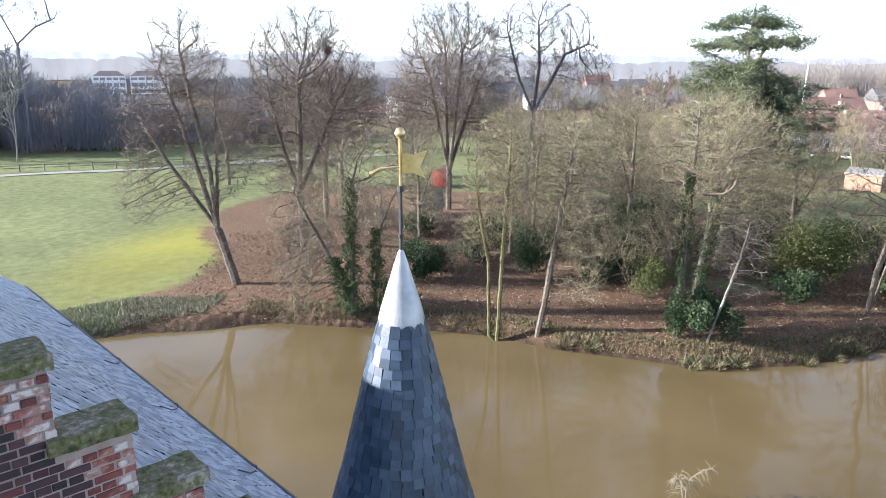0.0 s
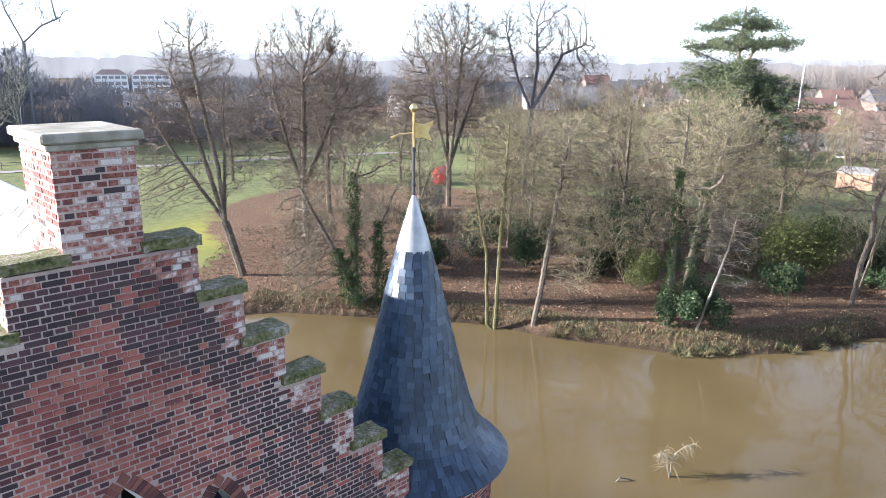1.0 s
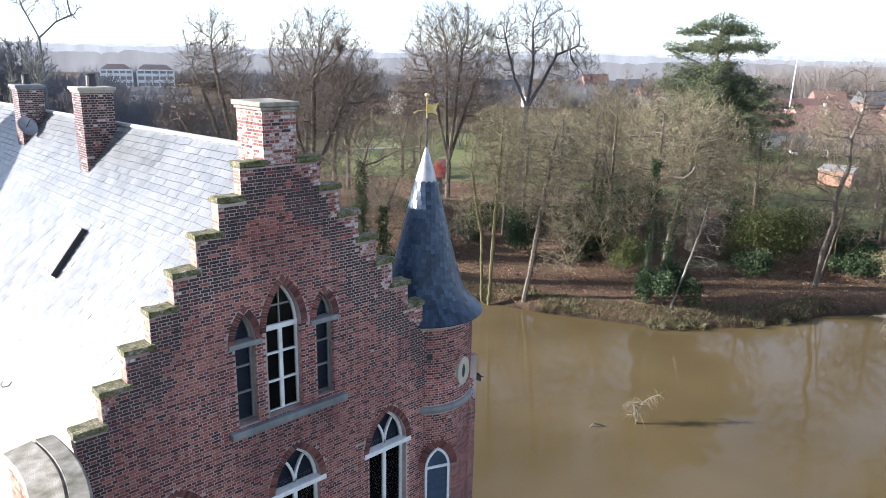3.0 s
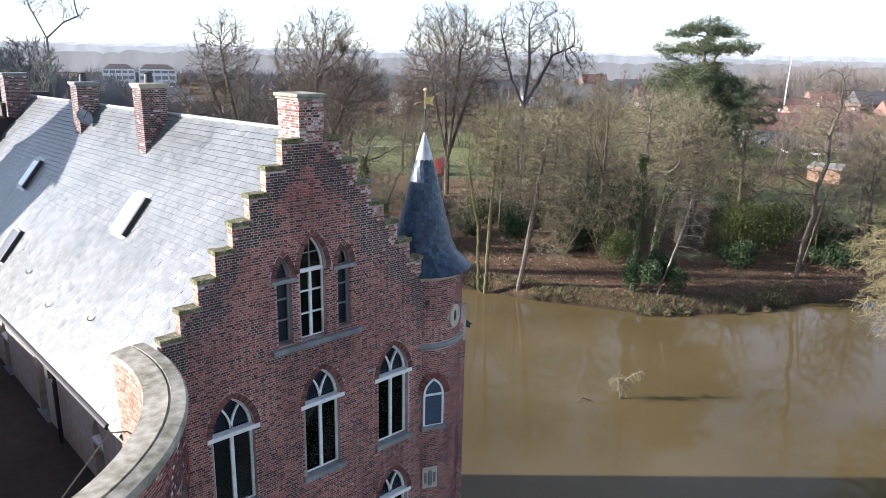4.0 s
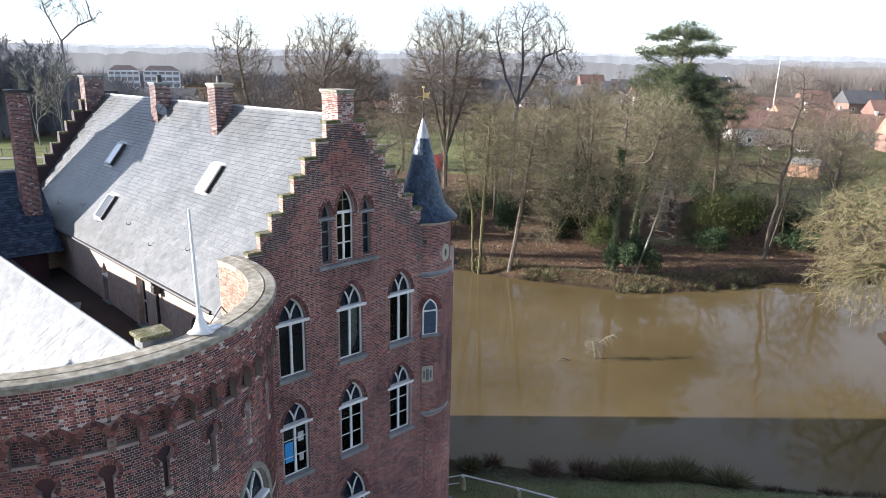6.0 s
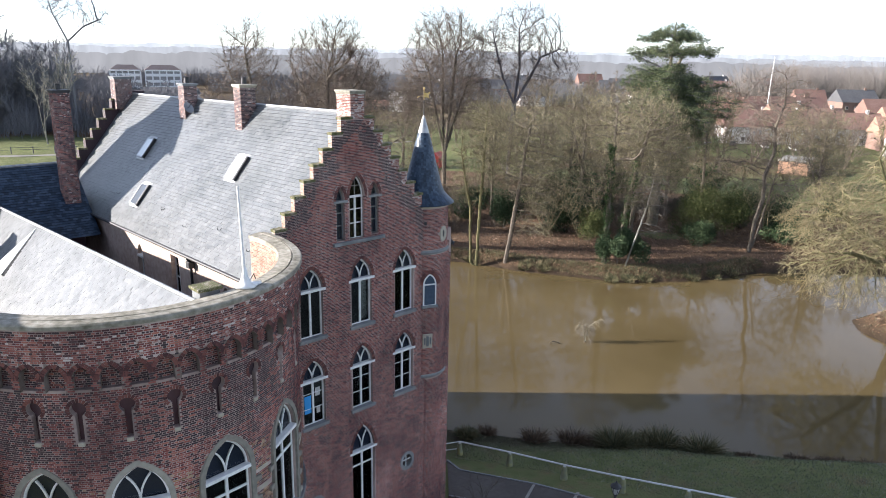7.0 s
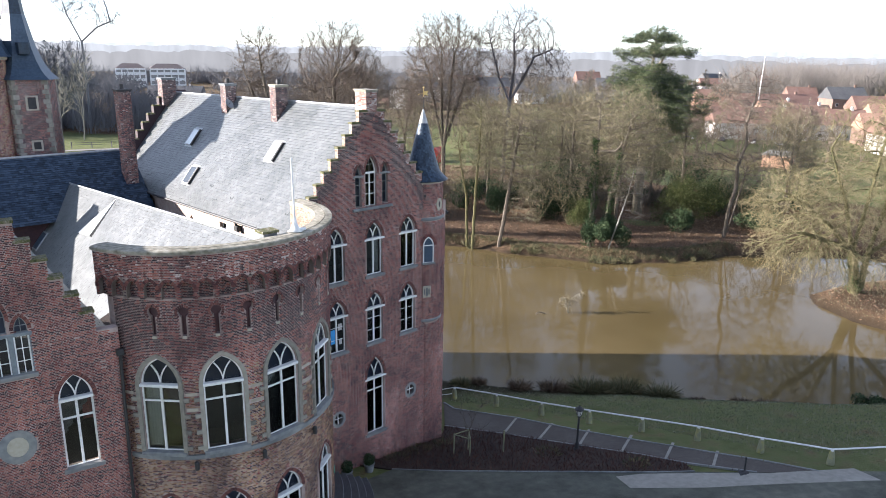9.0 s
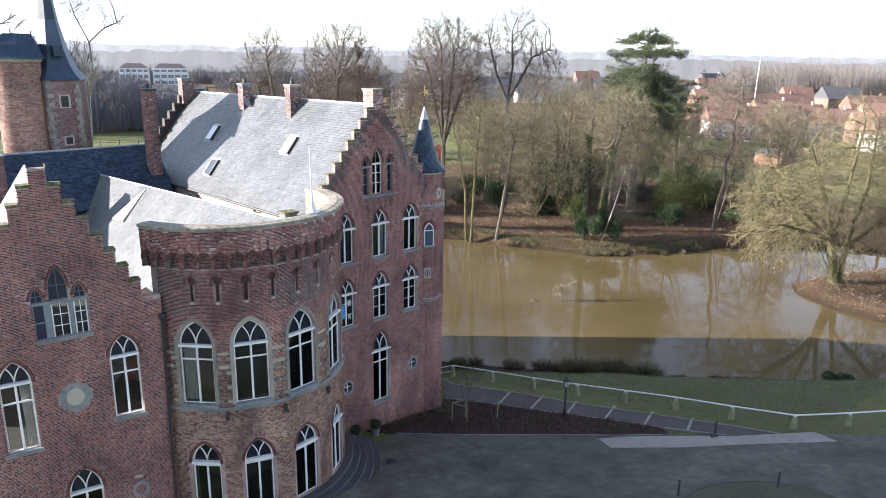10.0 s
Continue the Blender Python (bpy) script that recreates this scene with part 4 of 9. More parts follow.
def plain_lancet(m, w, z0, zs, za, bars, label, white=False):
    """A narrow pointed light; the middle one has a white casement."""
    win_count[0] += 1
    ob = new("window_%d" % win_count[0])
    ob.matrix_world = m
    tagged(ob, label, "window", "triple attic window", "structure")
    d0 = 0.16
    part("window_frame", strip_bm(arch_outline(w - 0.05, z0 + 0.03, zs, za - 0.03), 0.05, d0, d0 + 0.06, closed=True), PAINT_WHITE if white else STONE, ob)
    bm = bmesh.new()
    bm.faces.new([bm.verts.new((u, d0 + 0.03, v)) for u, v in arch_outline(w - 0.06, z0 + 0.04, zs, za - 0.05)])
    part("pane", bm, GLASS, ob).visible_shadow = False
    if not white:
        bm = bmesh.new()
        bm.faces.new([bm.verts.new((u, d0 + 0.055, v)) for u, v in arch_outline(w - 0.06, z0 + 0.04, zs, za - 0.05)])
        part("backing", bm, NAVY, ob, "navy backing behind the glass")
    for t in bars:
        z = z0 + (zs - z0) * t
        part("glazing_bar", box_bm(-w / 2 + 0.03, w / 2 - 0.03, d0 - 0.005, d0 + 0.05, z - 0.02, z + 0.02), PAINT_WHITE if white else STONE, ob)
    if white:
        part("mullion", box_bm(-0.04, 0.04, d0 - 0.015, d0 + 0.055, z0 + 0.05, zs, 0.005), PAINT_WHITE, ob)
        part("transom", box_bm(-w / 2, w / 2, d0 - 0.02, d0 + 0.055, zs - 0.05, zs + 0.05, 0.005), PAINT_WHITE, ob)
        part("glazing_bar", box_bm(-0.012, 0.012, d0 + 0.005, d0 + 0.05, zs, za - 0.08), STONE, ob)
        part("glazing_bar", box_bm(-w / 2 + 0.06, w / 2 - 0.06, d0 + 0.005, d0 + 0.05, zs + 0.42, zs + 0.45), STONE, ob)
    else:
        part("impost", box_bm(-w / 2 - 0.13, w / 2 + 0.13, -0.04, d0 + 0.05, zs - 0.05, zs + 0.05, 0.01), STONE, ob, "stone impost")
    voussoirs(ob, w, zs, za, 0.14, 0.055)
    return ob


for i, (cx, w, z0, zs, za) in enumerate(TRIPLE):
    plain_lancet(wall_matrix(cx, 0, 0), w, z0, zs, za, (0.37, 0.7), "pointed attic light, white casement in the middle" if i == 1 else "narrow dark pointed attic light", i == 1)
part("attic_sill", box_bm(-3.12, -0.5, -0.13, 0.2, 10.56, 10.70, 0.02), STONE, house, "long blue limestone sill")


def round_window(m, cz, r, parent_label="small round window with white cross bars in a stone ring"):
    win_count[0] += 1
    ob = new("window_%d" % win_count[0])
    ob.matrix_world = m
    tagged(ob, parent_label, "window", "round windows", "structure")
    ring = [((r + 0.06) * math.cos(a * math.pi / 12), cz + (r * 1.15 + 0.06) * math.sin(a * math.pi / 12)) for a in range(24)]
    part("stone_ring", strip_bm(ring, 0.15, -0.02, 0.14, closed=True), STONE, ob, "blue stone ring")
    bm = bmesh.new()
    bm.faces.new([bm.verts.new((r * math.cos(a * math.pi / 12), 0.12, cz + r * 1.15 * math.sin(a * math.pi / 12))) for a in range(24)])
    part("pane", bm, GLASS, ob).visible_shadow = False
    part("glazing_bar", box_bm(-r, r, 0.08, 0.12, cz - 0.02, cz + 0.02), PAINT_WHITE, ob)
    part("glazing_bar", box_bm(-0.02, 0.02, 0.08, 0.12, cz - r * 1.1, cz + r * 1.1), PAINT_WHITE, ob)
    return ob


for cx, cz, r in ROUND:
    round_window(wall_matrix(cx, 0, 0), cz, r)

# ---------------------------------------------------------------- corner turret
TX, TY, TR = 2.5, 1.0, 1.26
turret = thing("corner_turret", "round brick corner turret with blue slate spire", "turret")
part("wall", lathe([(1.14, -6.2), (1.14, 3.2), (TR, 3.35), (TR, 3.5)], 48, TX, TY), MORTAR, turret)
part("wall", lathe([(TR, 3.45), (TR, 11.7)], 48, TX, TY), MORTAR, turret)
part("corbel_ring", lathe([(1.22, 3.28), (1.30, 3.34), (1.30, 3.42), (1.25, 3.47)], 48, TX, TY), STONE, turret, "stone ring over the corbel")
part("string_course", lathe([(1.25, 9.36), (1.33, 9.40), (1.35, 9.48), (1.32, 9.54), (1.25, 9.56)], 48, TX, TY), STONE, turret, "blue limestone string course")
part("eaves_board", lathe([(1.27, 11.50), (1.33, 11.52), (1.36, 11.62), (1.25, 11.64)], 48, TX, TY), STONE_PALE, turret)
SPIRE = [(11.60, 1.44), (11.68, 1.37), (11.85, 1.18), (12.05, 1.00), (12.3, 0.88), (12.6, 0.79), (13.0, 0.68), (13.5, 0.555), (13.95, 0.45), (14.4, 0.335), (14.86, 0.215)]
PX, PY = TX + 0.06, TY - 0.057              # the spire stands a little off the turret's axis


def spire_r(z):
    return float(np.interp(z, [p[0] for p in SPIRE], [p[1] for p in SPIRE]))


part("spire_boarding", lathe([(r - 0.015, z) for z, r in SPIRE], 40, PX, PY), SLATE_BLUE, turret)
part("lead_cap", lathe([(0.258, 14.70), (0.252, 14.74), (0.222, 14.86), (0.175, 15.02), (0.118, 15.20), (0.065, 15.38), (0.03, 15.48), (0.018, 15.50)], 11, PX, PY), LEAD, turret, "folded lead cap of the spire", smooth=True)
part("finial_rod", tube([(PX, PY, 15.42), (PX, PY, 16.16)], 0.018, 8), IRON, turret, "black iron finial rod")
part("finial_knob", lathe([(0.0, 15.60), (0.03, 15.62), (0.03, 15.66), (0.0, 15.68)], 10, PX, PY), IRON, turret)
part("finial_knob", lathe([(0.0, 16.08), (0.032, 16.10), (0.032, 16.15), (0.0, 16.17)], 10, PX, PY), IRON, turret)
vane = thing("weather_vane", "gilded banner weather vane with pointer and ball", "weather vane")
part("rod", tube([(PX, PY, 16.15), (PX, PY, 16.64)], 0.016, 8), GOLD, vane)
part("ball", lathe([(0.0001, 16.62), (0.035, 16.635), (0.058, 16.68), (0.035, 16.725), (0.0001, 16.74)], 16, PX, PY), GOLD, vane, smooth=True)
vd = Vector((0.70, -0.71, 0)).normalized()
bm = bmesh.new()
flag = [(0.02, 16.28), (0.13, 16.29), (0.25, 16.24), (0.20, 16.35), (0.27, 16.52), (0.14, 16.47), (0.02, 16.49)]
for s in (-0.004, 0.004):
    off = Vector((-vd.y, vd.x, 0)) * s
    bm.faces.new([bm.verts.new(Vector((PX, PY, z)) + vd * a + off) for a, z in flag])
bm.verts.ensure_lookup_table()
k = len(flag)
for i in range(k):
    j = (i + 1) % k
    bm.faces.new((bm.verts[i], bm.verts[j], bm.verts[k + j], bm.verts[k + i]))
bmesh.ops.recalc_face_normals(bm, faces=bm.faces)
part("banner", bm, GOLD, vane, "swallow-tailed gilded banner")
part("pointer", tube([Vector((PX, PY, 16.35)), Vector((PX, PY, 16.33)) - vd * 0.2, Vector((PX, PY, 16.27)) - vd * 0.3], [0.012, 0.010, 0.03], 6), GOLD, vane)

# turret openings
def turret_at(t_deg):
    return Matrix.Translation((TX + TR * math.cos(radians(t_deg)), TY + TR * math.sin(radians(t_deg)), 0)) @ pose(0, 0, 0, 0, 0, t_deg + 90)


def lancet_small(m, w, z0, zs, za, label):
    win_count[0] += 1
    ob = new("window_%d" % win_count[0])
    ob.matrix_world = m
    tagged(ob, label, "window", "", "structure")
    part("window_frame", strip_bm(arch_outline(w, z0, zs, za), 0.06, -0.03, 0.06, closed=True), PAINT_WHITE, ob)
    bm = bmesh.new()
    bm.faces.new([bm.verts.new((u, -0.005, v)) for u, v in arch_outline(w, z0, zs, za)])
    part("pane", bm, SLATE_BLUE, ob, "dark glossy glass")
    part("glazing_bar", box_bm(-w / 2, w / 2, -0.04, 0.03, zs - 0.03, zs + 0.03), PAINT_WHITE, ob)
    part("window_sill", box_bm(-w / 2 - 0.1, w / 2 + 0.1, -0.12, 0.06, z0 - 0.12, z0, 0.015), STONE, ob)
    voussoirs(ob, w + 0.06, zs, za + 0.04, 0.2, 0.07)
    return ob


T_WIN = -111.5
lancet_small(turret_at(T_WIN), 0.58, 6.95, 7.95, 8.42, "narrow pointed turret window with white frame")
bm = bmesh.new()
ringp = [(0.16 * math.cos(a * math.pi / 10), 10.27 + 0.27 * math.sin(a * math.pi / 10)) for a in range(20)]
stone_eye = thing("window_eye", "oval pale stone eye with a dark quatrefoil hole", "window", turret_at(-78), kind="structure")
part("stone_ring", strip_bm(ringp, 0.17, -0.035, 0.06, closed=True), STONE_PALE, stone_eye)
part("dark_hollow", lathe([(0.0001, -0.01), (0.13, -0.01), (0.13, 0.0)], 16), IRON, stone_eye).matrix_basis = Matrix.Translation((0, -0.02, 10.27)) @ pose(0, 0, 0, 90, 0, 0) @ Matrix.Diagonal((1, 1.6, 1, 1))
relief = thing("stone_relief", "small weathered stone coat of arms relief", "relief", turret_at(-115), kind="structure")
part("slab", box_bm(-0.24, 0.24, -0.03, 0.02, 4.82, 5.52, 0.02), STONE_PALE, relief)
part("carving", box_bm(-0.06, 0.06, -0.05, -0.03, 4.92, 5.42, 0.02), STONE, relief)
part("carving", box_bm(-0.18, -0.1, -0.045, -0.03, 5.0, 5.36, 0.01), STONE, relief)
part("carving", box_bm(0.1, 0.18, -0.045, -0.03, 5.0, 5.36, 0.01), STONE, relief)
vent = thing("wall_vent", "small square iron vent in the turret brickwork", "vent", turret_at(-122), kind="structure")
part("grille", box_bm(-0.07, 0.07, -0.02, 0.03, 10.74, 10.90, 0.01), IRON, vent)

# ---------------------------------------------------------------- great round tower
CX, CY, CR = -11.35, -0.43, 5.3
tower = thing("round_tower", "great round brick tower with corbelled parapet", "tower")
A0, A1 = -153.0, 5.0
T_WIN_A = (-136.5, -110.8, -84.5, -56.7)
T_OPEN = []
for a in T_WIN_A:
    T_OPEN.append((radians(a) * CR, 1.50, 3.45, 6.24, 7.36))
    T_OPEN.append((radians(a + 0.8) * CR, 1.30, -2.25, 0.50, 1.50))
t_holes = [arch_outline(w, z0, zs, za, cx=u) for u, w, z0, zs, za in T_OPEN]
SLOTS = [-136.2, -124.3, -111.7, -99.0, -85.9, -72.5, -58.0, -43.6]
for a in SLOTS:
    c = radians(a) * CR
    t_holes.append([(c - 0.085, 8.28), (c + 0.085, 8.28)] + [(c + 0.20 * math.cos(radians(b)), 9.20 + 0.20 * math.sin(radians(b))) for b in range(-64, 245, 22)])
tw = sheet_bm([(radians(A0) * CR, -5.5), (radians(A1) * CR, -5.5), (radians(A1) * CR, 9.74), (radians(A0) * CR, 9.74)], t_holes, 0.5,
              cuts=[radians(a) * CR for a in np.arange(A0 + 4, A1, 4.0)])
part("wall", bend(tw, round_place(CX, CY, CR)), MORTAR, tower, "curved wall of red and brown brick")
PR = 5.42
PAR0, PAR1 = -160.0, 8.5
part("parapet", lathe([(PR - 0.62, 7.7), (CR - 0.30, 7.7), (CR - 0.30, 9.62), (CR - 0.14, 9.66), (CR - 0.14, 10.42), (PR, 10.44), (PR, 11.46), (PR - 0.62, 11.46), (PR - 0.62, 7.7)], 72, CX, CY, a0=PAR0, a1=PAR1), MORTAR, tower, "brick parapet wall")
cop = lathe([(PR + 0.09, 11.44), (PR + 0.10, 11.54), (PR + 0.06, 11.58), (PR - 0.19, 11.60), (PR - 0.20, 11.56), (PR - 0.23, 11.56), (PR - 0.24, 11.60), (PR - 0.66, 11.57), (PR - 0.68, 11.46), (PR + 0.09, 11.44)], 72, CX, CY, a0=PAR0, a1=PAR1)
part("coping", cop, PARAPET_STONE, tower, "worn stone coping with a lead joint")
# corbel arches under the parapet
CORB0, CORB_STEP = -156.4, 6.9
corb_a = [CORB0 + CORB_STEP * i for i in range(24)]


def corbel_table():
    place = round_place(CX, CY, PR)
    u0, u1 = radians(PAR0) * PR, radians(-2) * PR
    w = radians(CORB_STEP) * PR
    holes = []
    top_line = [(u1, 10.9), (u0, 10.9)]
    bottom = []
    for a in corb_a:
        c = radians(a) * PR
        if c - w / 2 < u0 or c + w / 2 > u1:
            continue
        bottom.append((c - w / 2, 9.72))
        for x, z in ([(c + (w - 0.16) / 2, 9.72)] + arch_outline(w - 0.16, 9.95, 10.05, 10.42, 5, c)[2:] + [(c - (w - 0.16) / 2, 9.72)])[::-1]:
            bottom.append((x, z))
        bottom.append((c + w / 2 - 0.001, 9.72))
    bottom = [(u0, 9.72)] + bottom + [(u1, 9.72)]
    clean = []
    for p in bottom + top_line:
        if not clean or abs(p[0] - clean[-1][0]) + abs(p[1] - clean[-1][1]) > 0.003:
            clean.append(p)
    return bend(sheet_bm(clean, [], 0.22, cuts=[radians(a) * PR for a in np.arange(PAR0 + 3, -3, 3.3)]), place)


part("corbel_table", corbel_table(), MORTAR_DARK, tower, "row of small pointed brick corbel arches")

for a in corb_a[:-1]:
    ringed = new("corbel_ring")
    ringed.parent = tower
    ringed.matrix_basis = Matrix.Translation((CX + (PR + 0.002) * math.cos(radians(a)), CY + (PR + 0.002) * math.sin(radians(a)), 0)) @ pose(0, 0, 0, 0, 0, a + 90)
    voussoirs(ringed, radians(CORB_STEP) * PR - 0.16, 10.05, 10.42, 0.12, 0.06)


def par_keep(u, v):
    t = np.degrees(u / (PR + 0.001))
    ok = (t > PAR0) & (t < -1)
    k = np.abs(((t - CORB0 + CORB_STEP / 2) % CORB_STEP) - CORB_STEP / 2) * math.pi / 180 * PR
    w = radians(CORB_STEP) * PR
    return ok & ((v > 10.56) | ((v > 9.75) & (k > w / 2 - 0.08)))


brick_skin("bricks", tower, radians(PAR0) * PR, radians(-1) * PR, 9.75, 11.43, par_keep, round_place(CX, CY, PR + 0.002), BRICK, 71, dark=lambda u_, v_, g_: np.where(g_.random(len(u_)) < 0.15, 1, np.where((g_.random(len(u_)) < 0.2) & (v_ > 10.5), 2, 0)), third=BRICK_EDGE)
# inner parapet face, painted in the sunlit brick tone
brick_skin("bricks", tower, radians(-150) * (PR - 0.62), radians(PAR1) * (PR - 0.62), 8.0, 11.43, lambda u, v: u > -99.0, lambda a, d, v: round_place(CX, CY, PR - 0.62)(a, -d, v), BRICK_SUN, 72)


def tower_keep(u, v):
    ok = (u > radians(A0) * CR) & (v > -5)
    for c, w, z0, zs, za in T_OPEN:
        ok &= ~in_arch(w + 0.02, z0, zs, za, c, u, v)
        ok &= ~in_arch(w + 0.32, z0, zs, za + 0.2, c, u, v)
    for a in SLOTS:
        c = radians(a) * CR
        ok &= ~((np.abs(u - c) < 0.115) & (v > 8.2) & (v < 9.18))
        ok &= ~((u - c) ** 2 + (v - 9.20) ** 2 < 0.29 ** 2)
    ok &= ~((v > 3.14) & (v < 3.34)) & ~((v > 5.16) & (v < 5.30)) & ~((v > 5.81) & (v < 5.95))
    return ok


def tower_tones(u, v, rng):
    """Tan bricks prevail in the lower storeys, red ones above; dark ones here and there, thickest in the sooty band
    under the parapet.
    """
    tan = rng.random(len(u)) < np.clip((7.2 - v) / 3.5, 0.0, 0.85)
    dark_share = np.where((v > 7.7) & (v < 10.5), 0.55 + 0.3 * np.sin(u * 0.9 + 2.0), 0.14)
    return np.where(rng.random(len(u)) < dark_share, 1, np.where(tan, 2, 0))


# recess behind the corbel arches: half the bricks dark, soot and painted shade together
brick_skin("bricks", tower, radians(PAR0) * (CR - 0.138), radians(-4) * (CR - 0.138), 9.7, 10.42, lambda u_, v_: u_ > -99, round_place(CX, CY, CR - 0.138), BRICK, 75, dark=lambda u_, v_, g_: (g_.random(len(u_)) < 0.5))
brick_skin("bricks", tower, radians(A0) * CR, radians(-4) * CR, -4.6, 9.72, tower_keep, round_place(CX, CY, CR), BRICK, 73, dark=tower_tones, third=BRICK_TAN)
for a in SLOTS:
    m = Matrix.Translation((CX + CR * math.cos(radians(a)), CY + CR * math.sin(radians(a)), 0)) @ pose(0, 0, 0, 0, 0, a + 90)
    s = part("arrow_slot", box_bm(-0.27, 0.27, 0.17, 0.24, 8.2, 9.5), BRICK_DARK, tower, "hollow of an arrow slot in dark brick")
    s.matrix_basis = m
    s = part("slot_foot", box_bm(-0.085, 0.085, -0.05, 0.03, 8.16, 8.27, 0.015), STONE_PALE, tower)
    s.matrix_basis = m
    vs, fs = [], []
    for i in range(15):
        b0, b1 = radians(-40 + i * 18.6 - 7.6), radians(-40 + i * 18.6 + 7.6)
        q = [(r * math.cos(t), 9.20 + r * math.sin(t)) for r, t in ((0.205, b0), (0.30, b0), (0.30, b1), (0.205, b1))]
        b = len(vs)
        vs += [(x, d, z) for d in (0.03, -0.012) for x, z in q]
        fs += [[b + n for n in f] for f in BOX_F]
    o = part_np("slot_arch", np.array(vs), np.array(fs), BRICK_RING, tower)
    o["kind"] = "stuff"
    o.matrix_basis = m
# stone bands of the tower
for z, h, r in ((3.16, 0.17, 0.10), (5.17, 0.12, 0.012), (5.82, 0.12, 0.012)):
    segs = [(A0 + 2, -3)] if z < 4 else [(-172, -148), (-126, -121.5), (-100, -95), (-73, -68.5), (-44, -38)]
    for a, b in segs:
        part("stone_band", lathe([(CR - 0.05, z), (CR + r, z), (CR + r, z + h), (CR - 0.05, z + h)], max(3, int(abs(b - a) / 4)), CX, CY, a0=a, a1=b), STONE if z < 4 else STONE_PALE, tower)
for i, (u, w, z0, zs, za) in enumerate(T_OPEN):
    a = math.degrees(u / CR)
    m = Matrix.Translation((CX + CR * math.cos(radians(a)), CY + CR * math.sin(radians(a)), 0)) @ pose(0, 0, 0, 0, 0, a + 90)
    upper = z0 > 0
    gothic_window(m, w, z0, zs, za, transoms=(0.76,) if upper else (0.93,), surround="stone" if upper else "brick", group="windows of the round tower",
                  label="tall white pointed tower window with cross bars in a stone surround" if upper else "tall white pointed glazed door in the brick tower",
                  sill=upper, overhang=0.0, curtain="" if i % 4 else "left")
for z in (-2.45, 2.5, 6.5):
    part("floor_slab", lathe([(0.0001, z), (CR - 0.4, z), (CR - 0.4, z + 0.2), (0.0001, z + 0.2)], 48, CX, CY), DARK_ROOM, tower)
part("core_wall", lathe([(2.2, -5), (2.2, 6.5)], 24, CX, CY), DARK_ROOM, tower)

# ---------------------------------------------------------------- round-ended hall behind the tower: slate roof and terrace
HX, HZ, HSAG = -11.05, 11.36, 1.1                         # its ridge
hall = thing("tower_hall", "low slate-roofed hall between tower and main house", "building")


def hall_keep(x, y, z):
    wx, wy = x + HX, y
    inside = (wx - CX) ** 2 + (wy - CY) ** 2 < (PR - 0.55) ** 2
    return inside | (wy > 0.6)


HALL_W = [(0.0, HZ), (8.0, HZ - 8.0 * 1.25)]
hr = part("roof", slab([(0.0, HZ - 0.42), (8.0, HZ - 10.42)], 1.0, 19.0, 0.12, -1, HX, HSAG - 0.28), SLATE_EDGE, hall, "sunlit grey slate slope")
part("roof", slab([(0.0, HZ - 0.03), (2.2, HZ - 2.78)], -4.9, 19.0, 0.12, 1, HX, HSAG), SLATE_EDGE, hall, "shaded slate slope towards the terrace")
s3 = roof_slope("slating", hr, -5.6, 19.0, HALL_W, SLATE, -1, 8, w=0.25, row=0.17, keep=lambda x, y, z: hall_keep(x, y, z), sag=HSAG)
s3.location.x = HX
s4 = roof_slope("slating", hr, -4.9, 19.0, [(0.0, HZ), (2.2, HZ - 2.75)], SLATE, 1, 9, w=0.25, row=0.17, sag=HSAG)
s4.location.x = HX
part("ridge_capping", tube([(HX, -5.0, HZ + 0.03), (HX, 19.0, HZ - HSAG + 0.03)], 0.06, 8), LEAD, hall, "pale lead ridge roll")
part("terrace", box_bm(-8.95, -6.3, 0.4, 19.2, 6.7, 6.9), SOIL, hall, "dark brown flat roof terrace")
part("terrace_end", lathe([(0.01, 6.72), (4.85, 6.72), (4.85, 6.88), (0.01, 6.88)], 40, CX, CY), SOIL, hall)
part("terrace_wall", box_bm(-9.1, -8.85, -5.0, 19.2, 6.9, 8.3), DARK_ROOM, hall)
part("body", box_bm(-13.2, -6.32, 4.0, 19.2, -5.0, 6.1), BRICK, hall)

SHUTTER = surface("blue_grey_timber_paint", [(0.10, 0.12, 0.135), (0.19, 0.215, 0.23), (0.28, 0.30, 0.31)], 0.6, 6, 1, 0.2)
# ---------------------------------------------------------------- left wing with its own stepped gable
WA = -10.0
WM = wall_matrix(-17.74, -2.83, WA)
wing = thing("gable_wing", "brick castle wing with mossy stepped gable", "castle wing", WM)
WC, WTOP, WHALF, WRUN, WDROP = -2.33, 14.38, 0.30, 0.42, 0.71
W_OPEN = [(0.0, 1.15, 3.35, 6.12, 7.08), (-4.05, 1.15, 2.85, 5.8, 6.76), (-2.05, 1.3, -2.6, 0.3, 1.39)]
W_TRI = [(-2.93, 0.42, 8.98, 9.12, 9.60), (-2.16, 0.68, 9.02, 9.50, 10.38), (-1.40, 0.42, 8.98, 9.12, 9.58)]
wo = stepped_outline(-8.0, 1.65, -5.2, 8, 8, WC, top=WTOP, half=WHALF, run=WRUN, drop=WDROP)
wo = [(min(u, 1.65), v) for u, v in wo]
part("wall_front", sheet_bm(wo, [arch_outline(w, z0, zs, za, cx=c) for c, w, z0, zs, za in W_OPEN + W_TRI] + [[(-3.12, 7.42), (-1.12, 7.42), (-1.12, 8.90), (-3.12, 8.90)]], 0.4), MORTAR, wing)
coping_stones(wing, None, 8, 8, WC, WTOP, WHALF, WRUN, WDROP, 0.4)


